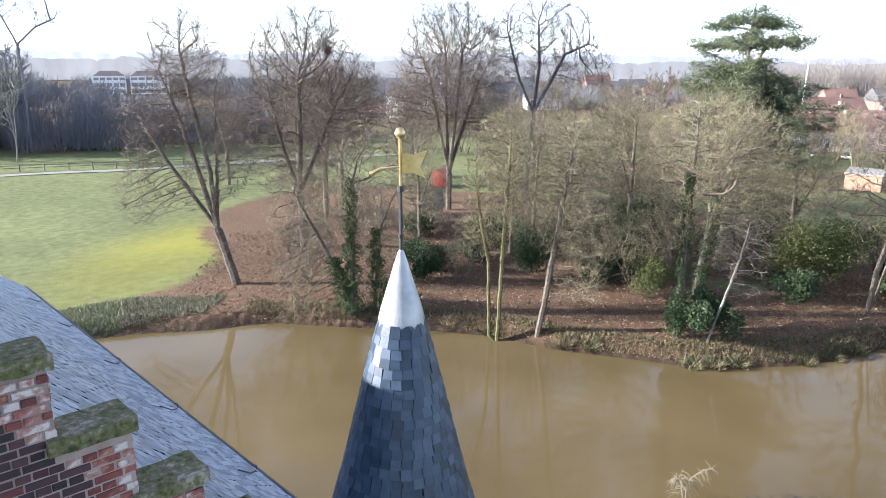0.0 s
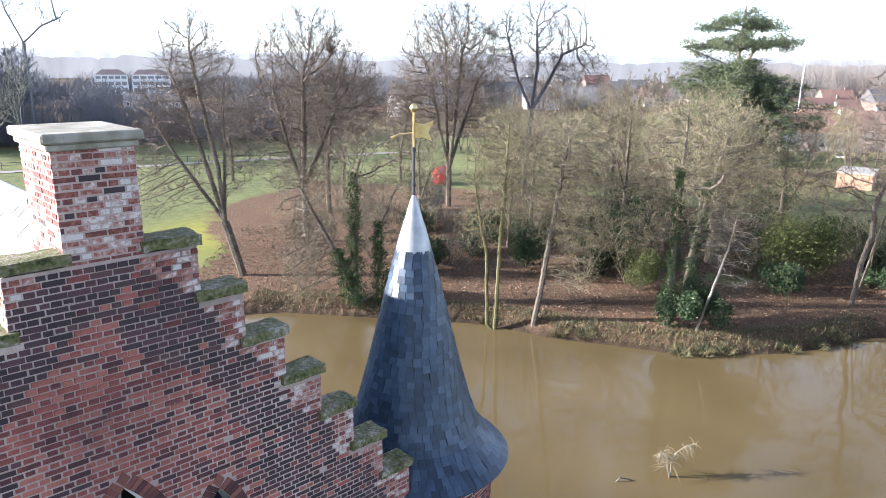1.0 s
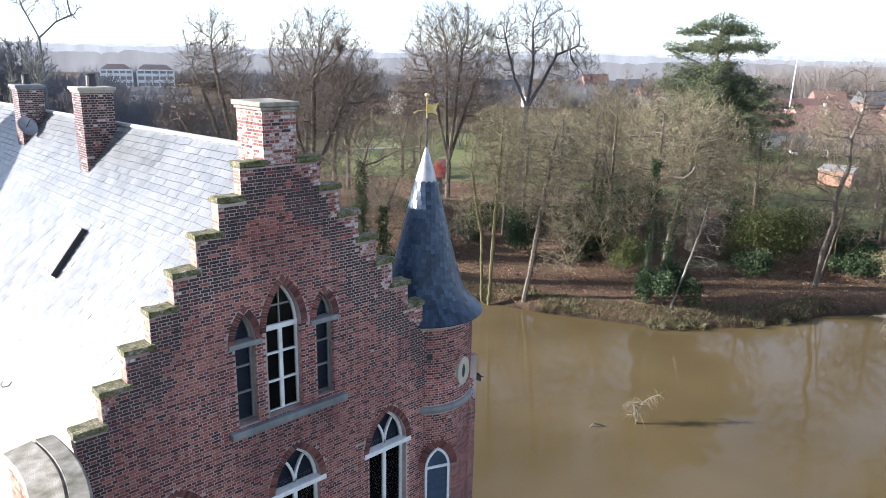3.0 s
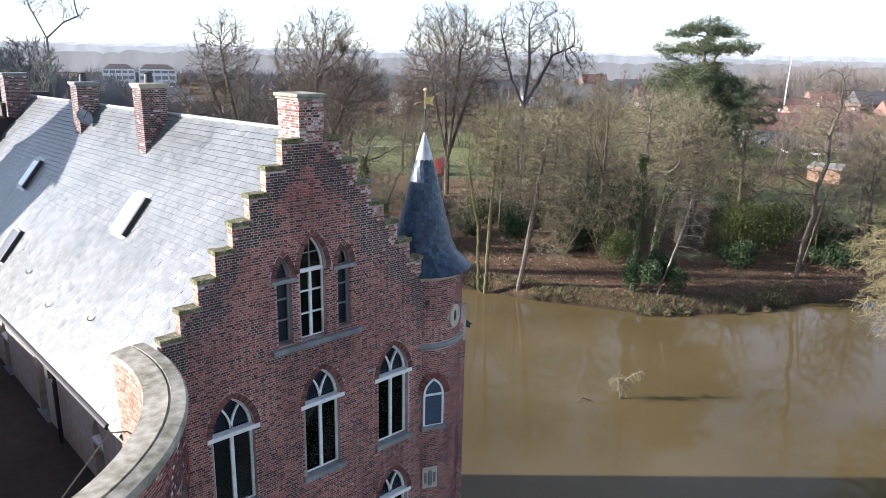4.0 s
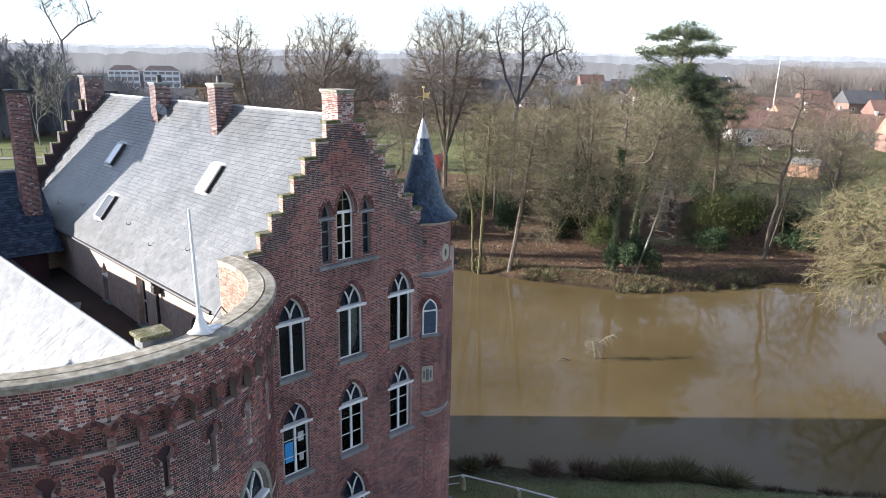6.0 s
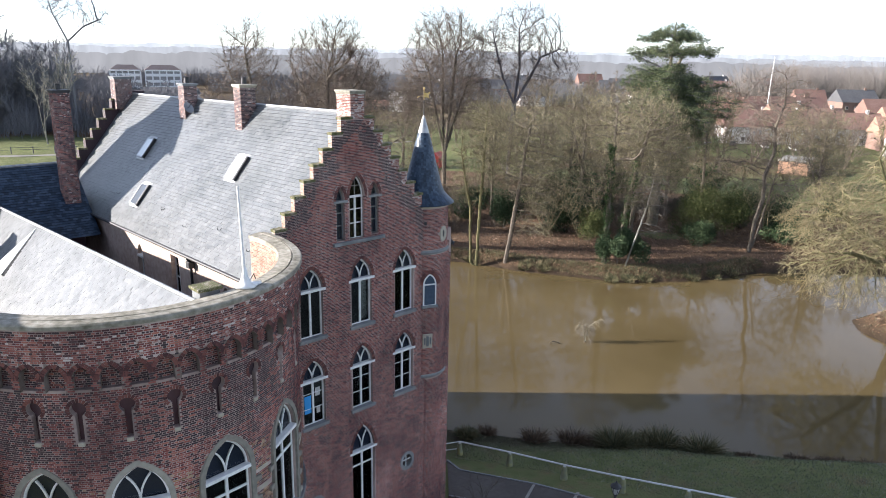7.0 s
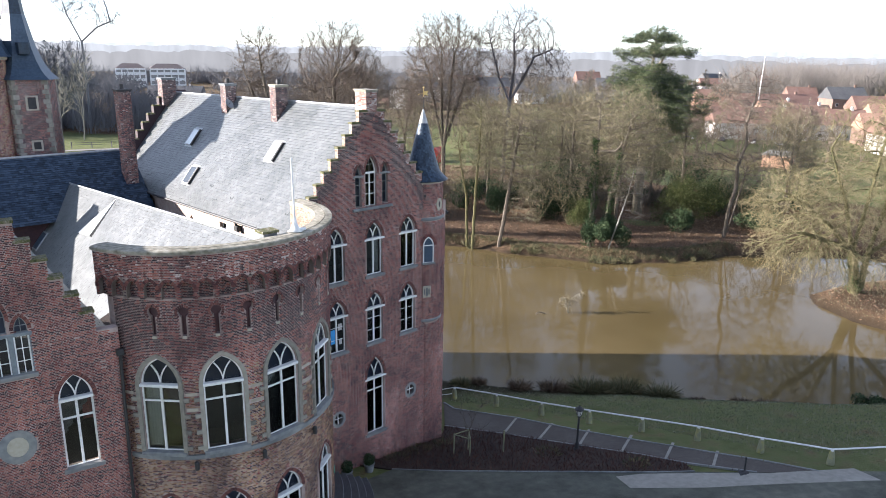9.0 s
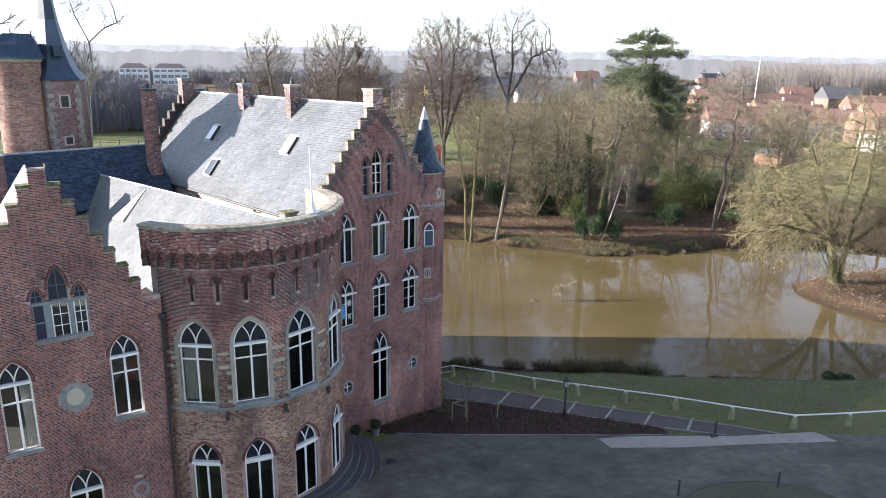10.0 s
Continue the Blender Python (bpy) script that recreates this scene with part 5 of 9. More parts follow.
def wing_keep(u, v):
    k = np.clip(np.floor((WTOP - v - 0.03) / WDROP - 0.17), -1, 40)
    ok = (np.abs(u - WC) < WHALF + WRUN * k) | (v < 8.4)
    ok &= (u < 1.64) & (u > -5.6)
    for c, w, z0, zs, za in W_OPEN + W_TRI:
        ok &= ~in_arch(w + 0.02, z0, zs, za, c, u, v)
        ok &= ~((v > zs) & in_arch(w + 0.30, z0, zs, za + 0.19, c, u, v))
    ok &= ~((u > -3.14) & (u < -1.10) & (v > 7.30) & (v < 9.03))
    ok &= ((u + 2.01) / 0.62) ** 2 + ((v - 4.76) / 0.66) ** 2 > 1
    return ok


brick_skin("bricks", wing, -5.7, 1.65, -4.4, WTOP - 0.15, wing_keep, flat_place((0, 0, 0), (1, 0, 0)), BRICK, 81, dark=lambda u, v, rng: rng.random(len(u)) < 0.12)
for i, (c, w, z0, zs, za) in enumerate(W_OPEN):
    gothic_window(WM @ pose(c, 0, 0), w, z0, zs, za, transoms=(0.72,), surround="brick", overhang=0.0, group="windows of the gable wing", curtain="right" if i == 1 else "",
                  label="tall white pointed cross window in the brick wing")
win_count[0] += 1
attic = new("window_%d" % win_count[0])
attic.matrix_world = WM
tagged(attic, "wide attic window with blue-grey posts, white casements and pointed navy heads", "window", "windows of the gable wing", "structure")
for c, w, z0, zs, za in W_TRI:
    bm = bmesh.new()
    bm.faces.new([bm.verts.new((c + u, 0.13, v)) for u, v in arch_outline(w - 0.02, z0, zs, za - 0.01)])
    part("head_panel", bm, NAVY, attic, "navy boarded window head")
    part("head_frame", strip_bm([(c + u, v) for u, v in arch_outline(w - 0.03, z0 + 0.02, zs, za - 0.02)], 0.035, 0.07, 0.13, closed=True), STONE, attic)
    part("glazing_bar", box_bm(c - 0.012, c + 0.012, 0.10, 0.14, z0 + 0.02, za - 0.06), STONE, attic)
    part("glazing_bar", box_bm(c - w / 2 + 0.03, c + w / 2 - 0.03, 0.10, 0.14, zs + 0.10, zs + 0.125), STONE, attic)
    ring = new("arch_ring")
    ring.parent = attic
    ring.matrix_basis = pose(c, 0, 0)
    voussoirs(ring, w, zs, za, 0.12, 0.05)
part("transom", box_bm(-3.16, -1.08, -0.03, 0.2, 8.88, 9.0, 0.015), SHUTTER, attic, "blue-grey weathered transom")
for x0, x1 in ((-3.12, -3.06), (-2.72, -2.46), (-1.82, -1.66), (-1.17, -1.12)):
    part("post", box_bm(x0, x1, 0.02, 0.2, 7.42, 8.88, 0.01), SHUTTER, attic, "blue-grey weathered timber post")
part("shutter", box_bm(-3.06, -2.72, 0.10, 0.14, 7.44, 8.88), NAVY, attic, "closed navy shutter")
part("shutter_rail", box_bm(-3.06, -2.72, 0.085, 0.14, 8.12, 8.16), SHUTTER, attic)
for x0, x1 in ((-2.46, -1.82), (-1.66, -1.17)):
    part("casement_frame", strip_bm([(x0 + 0.03, 7.46), (x1 - 0.03, 7.46), (x1 - 0.03, 8.85), (x0 + 0.03, 8.85)], 0.05, 0.08, 0.14, closed=True), PAINT_WHITE, attic)
    part("glazing_bar", box_bm((x0 + x1) / 2 - 0.015, (x0 + x1) / 2 + 0.015, 0.09, 0.13, 7.46, 8.85), PAINT_WHITE, attic)
    for z in (7.92, 8.39):
        part("glazing_bar", box_bm(x0 + 0.04, x1 - 0.04, 0.09, 0.13, z - 0.012, z + 0.012), PAINT_WHITE, attic)
    part("pane", box_bm(x0 + 0.04, x1 - 0.04, 0.11, 0.115, 7.47, 8.84), GLASS, attic).visible_shadow = False
part("attic_sill", box_bm(-3.15, -1.05, -0.12, 0.2, 7.33, 7.48, 0.02), STONE, wing)
ring = [(-2.01 + 0.47 * math.cos(a * math.pi / 12), 4.76 + 0.52 * math.sin(a * math.pi / 12)) for a in range(24)]
part("medallion_ring", strip_bm(ring, 0.26, -0.05, 0.05, closed=True), STONE, wing, "blue stone medallion ring")
bm = bmesh.new()
bm.faces.new([bm.verts.new((-2.01 + 0.36 * math.cos(a * math.pi / 12), -0.02, 4.76 + 0.40 * math.sin(a * math.pi / 12))) for a in range(24)])
part("medallion", bm, STONE_PALE, wing, "pale blank stone disc")
ring = [(0.08 + 0.30 * math.cos(a * math.pi / 12), -0.35 + 0.34 * math.sin(a * math.pi / 12)) for a in range(24)]
part("round_light", strip_bm(ring, 0.14, -0.03, 0.05, closed=True), STONE, wing)
part("lintel", box_bm(-0.12, 0.22, -0.03, 0.03, 0.25, 0.36, 0.01), STONE_PALE, wing)
for z in (2.3, 7.2):
    part("floor_slab", box_bm(-7.8, 1.2, 0.4, 6.0, z - 0.3, z), DARK_ROOM, wing)
part("back_wall", box_bm(-7.8, 0.6, 5.8, 6.0, -5, 6.6), DARK_ROOM, wing)
for side in (-1, 1):
    deep = 7.0 if side < 0 else 4.2
    sl = part("roof", slab([(0.0, WTOP - 0.9), (4.4, WTOP - 0.9 - 4.4 * 1.55)], 0.4, deep, 0.12, side, WC), SLATE, wing, "steep slate roof behind the gable")
    so = roof_slope("slating", sl, 0.4, deep, [(0.0, WTOP - 0.9), (4.4, WTOP - 0.9 - 4.4 * 1.55)], SLATE, side, 90 + side, w=0.27, row=0.19)
    so.location.x = WC
part("downpipe", tube([(1.62, -0.08, 7.6), (1.55, -0.09, 3.0), (1.5, -0.09, -3.5)], 0.06, 8), IRON, wing, "black iron downpipe")
part("hopper", box_bm(1.48, 1.76, -0.2, 0.02, 7.5, 7.75, 0.03), IRON, wing)

# dark slate cross roof behind
CRY, CRZ = 20.4, 11.9
cross = thing("cross_roof_range", "rear castle range with dark blue slate roof", "building")
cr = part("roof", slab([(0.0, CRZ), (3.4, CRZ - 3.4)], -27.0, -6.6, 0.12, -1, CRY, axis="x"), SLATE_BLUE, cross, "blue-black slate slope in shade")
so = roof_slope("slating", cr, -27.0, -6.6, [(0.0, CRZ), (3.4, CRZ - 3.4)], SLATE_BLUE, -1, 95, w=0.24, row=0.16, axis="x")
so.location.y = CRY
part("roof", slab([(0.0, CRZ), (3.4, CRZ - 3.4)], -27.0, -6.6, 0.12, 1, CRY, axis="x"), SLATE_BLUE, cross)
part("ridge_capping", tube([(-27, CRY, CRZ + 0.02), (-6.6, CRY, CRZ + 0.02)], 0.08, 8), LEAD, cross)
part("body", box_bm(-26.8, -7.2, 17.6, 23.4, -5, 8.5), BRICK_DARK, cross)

# tall chimney between the roofs
tall = thing("tall_chimney", "tall slender brick chimney stack between the roofs", "chimney")
chimney(tall, -7.75, -6.95, 18.4, 19.1, 7.5, 15.9, BRICK, IRON, "dark red brick shaft", pots=1, seed=51)
small = thing("end_chimney", "low brick chimney on the rear roof", "chimney")
chimney(small, -18.0, -17.0, 17.2, 18.0, 8.5, 12.2, BRICK, STONE, "brick stack", seed=61)

# ---------------------------------------------------------------- stair towers behind
HXX, HYY = -11.4, 25.2
hexa = thing("stair_tower", "hexagonal brick stair tower with sandstone quoins and slate spire", "tower")


def ngon(r, n, a0):
    return [(HXX + r * math.cos(radians(a0 + 360 * i / n)), HYY + r * math.sin(radians(a0 + 360 * i / n))) for i in range(n)]


def prism(pts0, z0, pts1, z1):
    bm = bmesh.new()
    a = [bm.verts.new((x, y, z0)) for x, y in pts0]
    b = [bm.verts.new((x, y, z1)) for x, y in pts1]
    n = len(a)
    for i in range(n):
        bm.faces.new((a[i], a[(i + 1) % n], b[(i + 1) % n], b[i]))
    bm.faces.new(a[::-1])
    bm.faces.new(b)
    bmesh.ops.recalc_face_normals(bm, faces=bm.faces)
    return bm


HEX_A = -121
HEX_R = 2.05
part("wall", prism(ngon(HEX_R, 6, HEX_A), -5, ngon(HEX_R, 6, HEX_A), 16.6), MORTAR, hexa)
hp = ngon(HEX_R, 6, HEX_A)
for i in range(6):
    a, b = np.array(hp[i]), np.array(hp[(i + 1) % 6])
    L = float(np.linalg.norm(b - a))
    u = (*((b - a) / L), 0)
    if i in (0, 1, 5):
        brick_skin("bricks", hexa, 0, L, 10.5, 16.5, lambda u_, v_: u_ > -1, flat_place((a[0], a[1], 0), u), BRICK, 100 + i, dark=lambda u_, v_, g_: (g_.random(len(u_)) < 0.6))
    for k in range(23):
        z = 9.3 + k * 0.31
        for s, w in ((0.0, 0.34 if k % 2 else 0.2), (L, -0.2 if k % 2 else -0.34)):
            x0, x1 = sorted((s, s + w))
            q = part("quoin", box_bm(x0, x1, -0.025, 0.05, z, z + 0.29, 0.01), STONE_QUOIN, hexa)
            q.matrix_basis = Matrix.Translation((a[0], a[1], 0)) @ pose(0, 0, 0, 0, 0, math.degrees(math.atan2(u[1], u[0])))
prof = [(2.30, 16.42), (1.95, 16.72), (1.66, 17.1), (1.40, 17.6), (1.08, 18.5), (0.66, 20.5), (0.40, 22.5), (0.04, 25.8)]
for (r0, z0), (r1, z1) in zip(prof, prof[1:]):
    part("spire", prism(ngon(r0, 6, HEX_A), z0, ngon(r1, 6, HEX_A), z1), SLATE_BLUE, hexa)
luc = part("lucarne", box_bm(-0.32, 0.32, -0.55, 0.5, 18.0, 18.75, 0.03), SLATE_BLUE, hexa, "small slated lucarne on the spire")
luc.matrix_basis = Matrix.Translation((HXX + 1.0 * math.cos(radians(-91)), HYY + 1.0 * math.sin(radians(-91)), 0))
side_t = thing("side_stair_tower", "sunlit round brick stair turret with slate pavilion roof", "tower")
SX, SY = -13.85, 24.75
part("wall", lathe([(1.5, -5), (1.5, 17.9)], 32, SX, SY), MORTAR, side_t)
brick_skin("bricks", side_t, math.radians(-190) * 1.5, math.radians(10) * 1.5, 9, 17.8, lambda u, v: u > -99, round_place(SX, SY, 1.5), BRICK, 120, dark=lambda u_, v_, g_: np.where(g_.random(len(u_)) < 0.55, 2, 0), third=BRICK_TAN)
part("eaves_band", lathe([(1.5, 17.62), (1.62, 17.68), (1.62, 17.9), (1.5, 17.92)], 24, SX, SY), STONE_PALE, side_t)
bm = bmesh.new()
across_x, across_y = 0.94, -0.34
RX, RY = SX + 0.24, SY - 0.09
ring_v = []
for rx, ry, z in ((1.66, 1.62, 17.86), (1.52, 1.46, 18.0), (1.16, 0.86, 18.75), (0.86, 0.05, 19.5)):
    ring_v.append([bm.verts.new((RX + sx * rx * across_x - sy * ry * across_y, RY + sx * rx * across_y + sy * ry * across_x, z)) for sx, sy in ((-1, -1), (0, -1.12), (1, -1), (1, 1), (0, 1.12), (-1, 1))])
for a, b in zip(ring_v, ring_v[1:]):
    for i in range(6):
        bm.faces.new((a[i], a[(i + 1) % 6], b[(i + 1) % 6], b[i]))
bm.faces.new(ring_v[0][::-1])
bm.faces.new(ring_v[-1])
bmesh.ops.recalc_face_normals(bm, faces=bm.faces)
part("roof", bm, SLATE_BLUE, side_t, "hipped pavilion roof of blue slate")

# ---------------------------------------------------------------- trees
def unit(v):
    return v / np.maximum(np.linalg.norm(v, axis=-1, keepdims=True), 1e-9)


def runs(base, d, length, k, wob, up, rng):
    pts = [base]
    d = unit(d)
    for j in range(k):
        d = unit(d + wob * rng.normal(size=d.shape) + up * np.array([0, 0, 1.0]))
        pts.append(pts[-1] + d * (length / k)[:, None])
    return np.stack(pts, 1)


def tubes(P, r0, r1, sides):
    """Tapered bars round many lines at once: P (n, k + 1, 3)."""
    n, k1 = P.shape[:2]
    d = np.empty_like(P)
    d[:, 1:-1] = P[:, 2:] - P[:, :-2]
    d[:, 0], d[:, -1] = P[:, 1] - P[:, 0], P[:, -1] - P[:, -2]
    d = unit(d)
    ref = np.where(np.abs(d[..., 2:3]) < 0.9, np.array([0, 0, 1.0]), np.array([1.0, 0, 0]))
    a = unit(np.cross(d, ref))
    b = np.cross(d, a)
    t = np.linspace(0, 1, k1)[None, :, None]
    r = (r0[:, None, None] * (1 - t) + r1[:, None, None] * t)
    ang = np.arange(sides) * 2 * np.pi / sides
    V = P[:, :, None] + r[..., None] * (a[:, :, None] * np.cos(ang)[None, None, :, None] + b[:, :, None] * np.sin(ang)[None, None, :, None])
    i = np.arange(n * k1 * sides).reshape(n, k1, sides)
    j = np.roll(i, -1, 2)
    F = np.stack([i[:, :-1], j[:, :-1], j[:, 1:], i[:, 1:]], -1).reshape(-1, 4)
    return V.reshape(-1, 3), F


def spikes(a, b, r):
    """Fine twigs: three-sided points from a to b."""
    d = unit(b - a)
    ref = np.where(np.abs(d[:, 2:3]) < 0.9, np.array([0, 0, 1.0]), np.array([1.0, 0, 0]))
    s = unit(np.cross(d, ref))
    q = np.cross(d, s)
    r = r[:, None]
    V = np.stack([a + s * r, a + (-0.5 * s + 0.87 * q) * r, a + (-0.5 * s - 0.87 * q) * r, b], 1).reshape(-1, 3)
    i = np.arange(len(a))[:, None, None] * 4
    return V, (i + np.array([[0, 1, 3], [1, 2, 3], [2, 0, 3]])[None]).reshape(-1, 3)


def spawn(P, lens, count, t0, t1, ang, ratio, rng, fall=0.5):
    """Side shoots along lines: their bases, directions and lengths."""
    n, k1 = P.shape[:2]
    t = rng.uniform(t0, t1, (n, count))
    f = t * (k1 - 1)
    i = np.minimum(f.astype(int), k1 - 2)
    w = (f - i)[..., None]
    idx = np.arange(n)[:, None]
    base = P[idx, i] * (1 - w) + P[idx, i + 1] * w
    d = unit(P[idx, i + 1] - P[idx, i])
    r = unit(np.cross(d, rng.normal(size=d.shape)))
    a = np.radians(rng.uniform(ang[0], ang[1], (n, count)))[..., None]
    out = d * np.cos(a) + r * np.sin(a)
    L = lens[:, None] * ratio * (1 - fall * t) * rng.uniform(0.7, 1.25, (n, count))
    return base.reshape(-1, 3), out.reshape(-1, 3), L.ravel(), t.ravel()


ACROSS, ALONG = np.array([0.726, -0.687, 0.0]), np.array([0.687, 0.726, 0.0])


def in_world(p):
    """From (across the pond view, away, up) to x, y, z."""
    p = np.asarray(p, float)
    return p[..., :1] * ACROSS + p[..., 1:2] * ALONG + p[..., 2:] * np.array([0, 0, 1.0])


def grown_tree(seed, r0, stems, crowns, n, step=0.6, kill=1.1, tip=0.014, twigs=2, twig_len=1.0, lift=0.05, droop=0.0, spray=3, wander=0.16):
    """A leafless tree that grows towards points spread over its crown. stems: lines of (across, away, up) from the foot;
    crowns: (across, away, up, half width, half depth, half height, share). Gives wood (quads) and fine twigs (triangles)."""
    rng = np.random.default_rng(seed)
    n, kill, step = 2.6 * n, 0.60 * kill, 0.82 * step
    share = np.array([c[6] for c in crowns], float)
    A = []
    for c, m in zip(crowns, np.maximum(8, n * share / share.sum()).astype(int)):
        d = unit(rng.normal(size=(m, 3)))
        A.append(np.array(c[:3]) + d * (rng.random((m, 1)) ** 0.45) * np.array(c[3:6]))
    A = np.concatenate(A)
    A = in_world(A[A[:, 2] > 0.4])
    pos, par = [], []
    for st in stems:
        st = in_world(np.array(st, float))
        first = len(pos)
        prev = -1
        if first and np.linalg.norm(st[0] - pos[0]) > 0.01:
            prev = int(np.argmin([np.linalg.norm(st[0] - q) for q in pos]))
        elif first:
            prev = 0
        for a, b in zip(st, st[1:]):
            k = max(2, int(np.linalg.norm(b - a) / step))
            for i in range(k):
                if i == 0 and prev >= 0 and a is st[0]:
                    continue
                q = a + (b - a) * i / k + (rng.normal(0, 0.025, 3) * np.array([1, 1, 0.2]) if len(pos) > 1 else 0)
                pos.append(q)
                par.append(prev)
                prev = len(pos) - 1
        pos.append(st[-1])
        par.append(prev)
    P = np.array(pos)
    par = list(par)
    dist = np.full(len(A), 1e9)
    near = np.zeros(len(A), int)
    lo = 0
    alive = np.ones(len(A), bool)
    for it in range(75):
        new_p = P[lo:]
        if len(new_p) == 0 or not alive.any():
            break
        ids = np.nonzero(alive)[0]
        for s in range(0, len(new_p), 400):
            dd = np.linalg.norm(A[ids][:, None] - new_p[None, s:s + 400], axis=2)
            k = dd.argmin(1)
            v = dd[np.arange(len(ids)), k]
            better = v < dist[ids]
            dist[ids[better]] = v[better]
            near[ids[better]] = lo + s + k[better]
        alive &= dist > kill
        ids = np.nonzero(alive)[0]
        if not len(ids):
            break
        pull = np.zeros_like(P)
        np.add.at(pull, near[ids], unit(A[ids] - P[near[ids]]))
        act = np.unique(near[ids])
        d = unit(pull[act] + 1e-4)
        old = np.array([P[i] - P[par[i]] if par[i] >= 0 else (0, 0, 1.0) for i in act])
        d = unit(d + 0.35 * unit(old) + wander * rng.normal(size=d.shape) + np.array([0, 0, lift]))
        lo = len(P)
        P = np.concatenate([P, P[act] + d * step])
        par += act.tolist()
    par = np.array(par)
    m = len(P)
    flow = np.zeros(m)
    kids = np.bincount(par[par >= 0], minlength=m)
    flow[kids == 0] = 1.0
    for i in range(m - 1, -1, -1):
        if par[i] >= 0:
            flow[par[i]] += flow[i]
    rad = tip * 1.2 * flow ** (math.log(r0 / (tip * 1.2)) / math.log(max(2.0, flow.max())))
    e = np.nonzero(par >= 0)[0]
    ra = np.minimum(rad[par[e]], rad[e] * 1.25)
    a, b = P[par[e]].copy(), P[e]
    base = par[e] == 0
    a[base, 2] -= 0.35
    V, F, n0 = [], [], 0
    for pick, sides in ((rad[e] > 0.07, 7), (rad[e] <= 0.07, 3)):
        if pick.any():
            v, f = tubes(np.stack([a[pick], b[pick]], 1), np.ones(pick.sum()), np.ones(pick.sum()), sides)
            v = v.reshape(-1, 2, sides, 3)
            mid = np.stack([a[pick], b[pick]], 1)[:, :, None]
            v = mid + (v - mid) * np.stack([ra[pick], rad[e][pick]], 1)[:, :, None, None]
            V.append(v.reshape(-1, 3))
            F.append(f + n0)
            n0 += V[-1].shape[0]
    wood, wood_f = np.concatenate(V), np.concatenate(F)
    # fine twigs on every thin shoot
    thin = e[(rad[e] < max(0.05, 3.0 * tip))]
    c = np.repeat(thin, twigs)
    d = unit(P[c] - P[par[c]])
    d = unit(0.8 * d + 0.5 * rng.normal(size=d.shape) + np.array([0, 0, 0.30 + lift - 2.2 * droop]))
    L = twig_len * rng.uniform(0.45, 1.25, len(c))
    q = runs(P[c] - (P[c] - P[par[c]]) * rng.random((len(c), 1)), d, L, 2, 0.16, 0.05 - droop, rng)
    v1, f1 = spikes(q[:, 0], q[:, 1], np.full(len(c), tip))
    v2, f2 = spikes(q[:, 1] - (q[:, 1] - q[:, 0]) * 0.2, q[:, 2], np.full(len(c), tip * 0.8))
    bb, dd, ll, _ = spawn(q, L, spray, 0.15, 0.95, (25, 65), 0.55, rng, 0.3)
    dd = unit(dd + np.array([0, 0, 0.28 - 1.6 * droop]))
    v3, f3 = spikes(bb, bb + dd * ll[:, None], np.full(len(bb), tip * 0.75))
    tw = np.concatenate([v1, v2, v3])
    tf = np.concatenate([f1, f2 + len(v1), f3 + len(v1) + len(v2)])
    return wood, wood_f, tw, tf


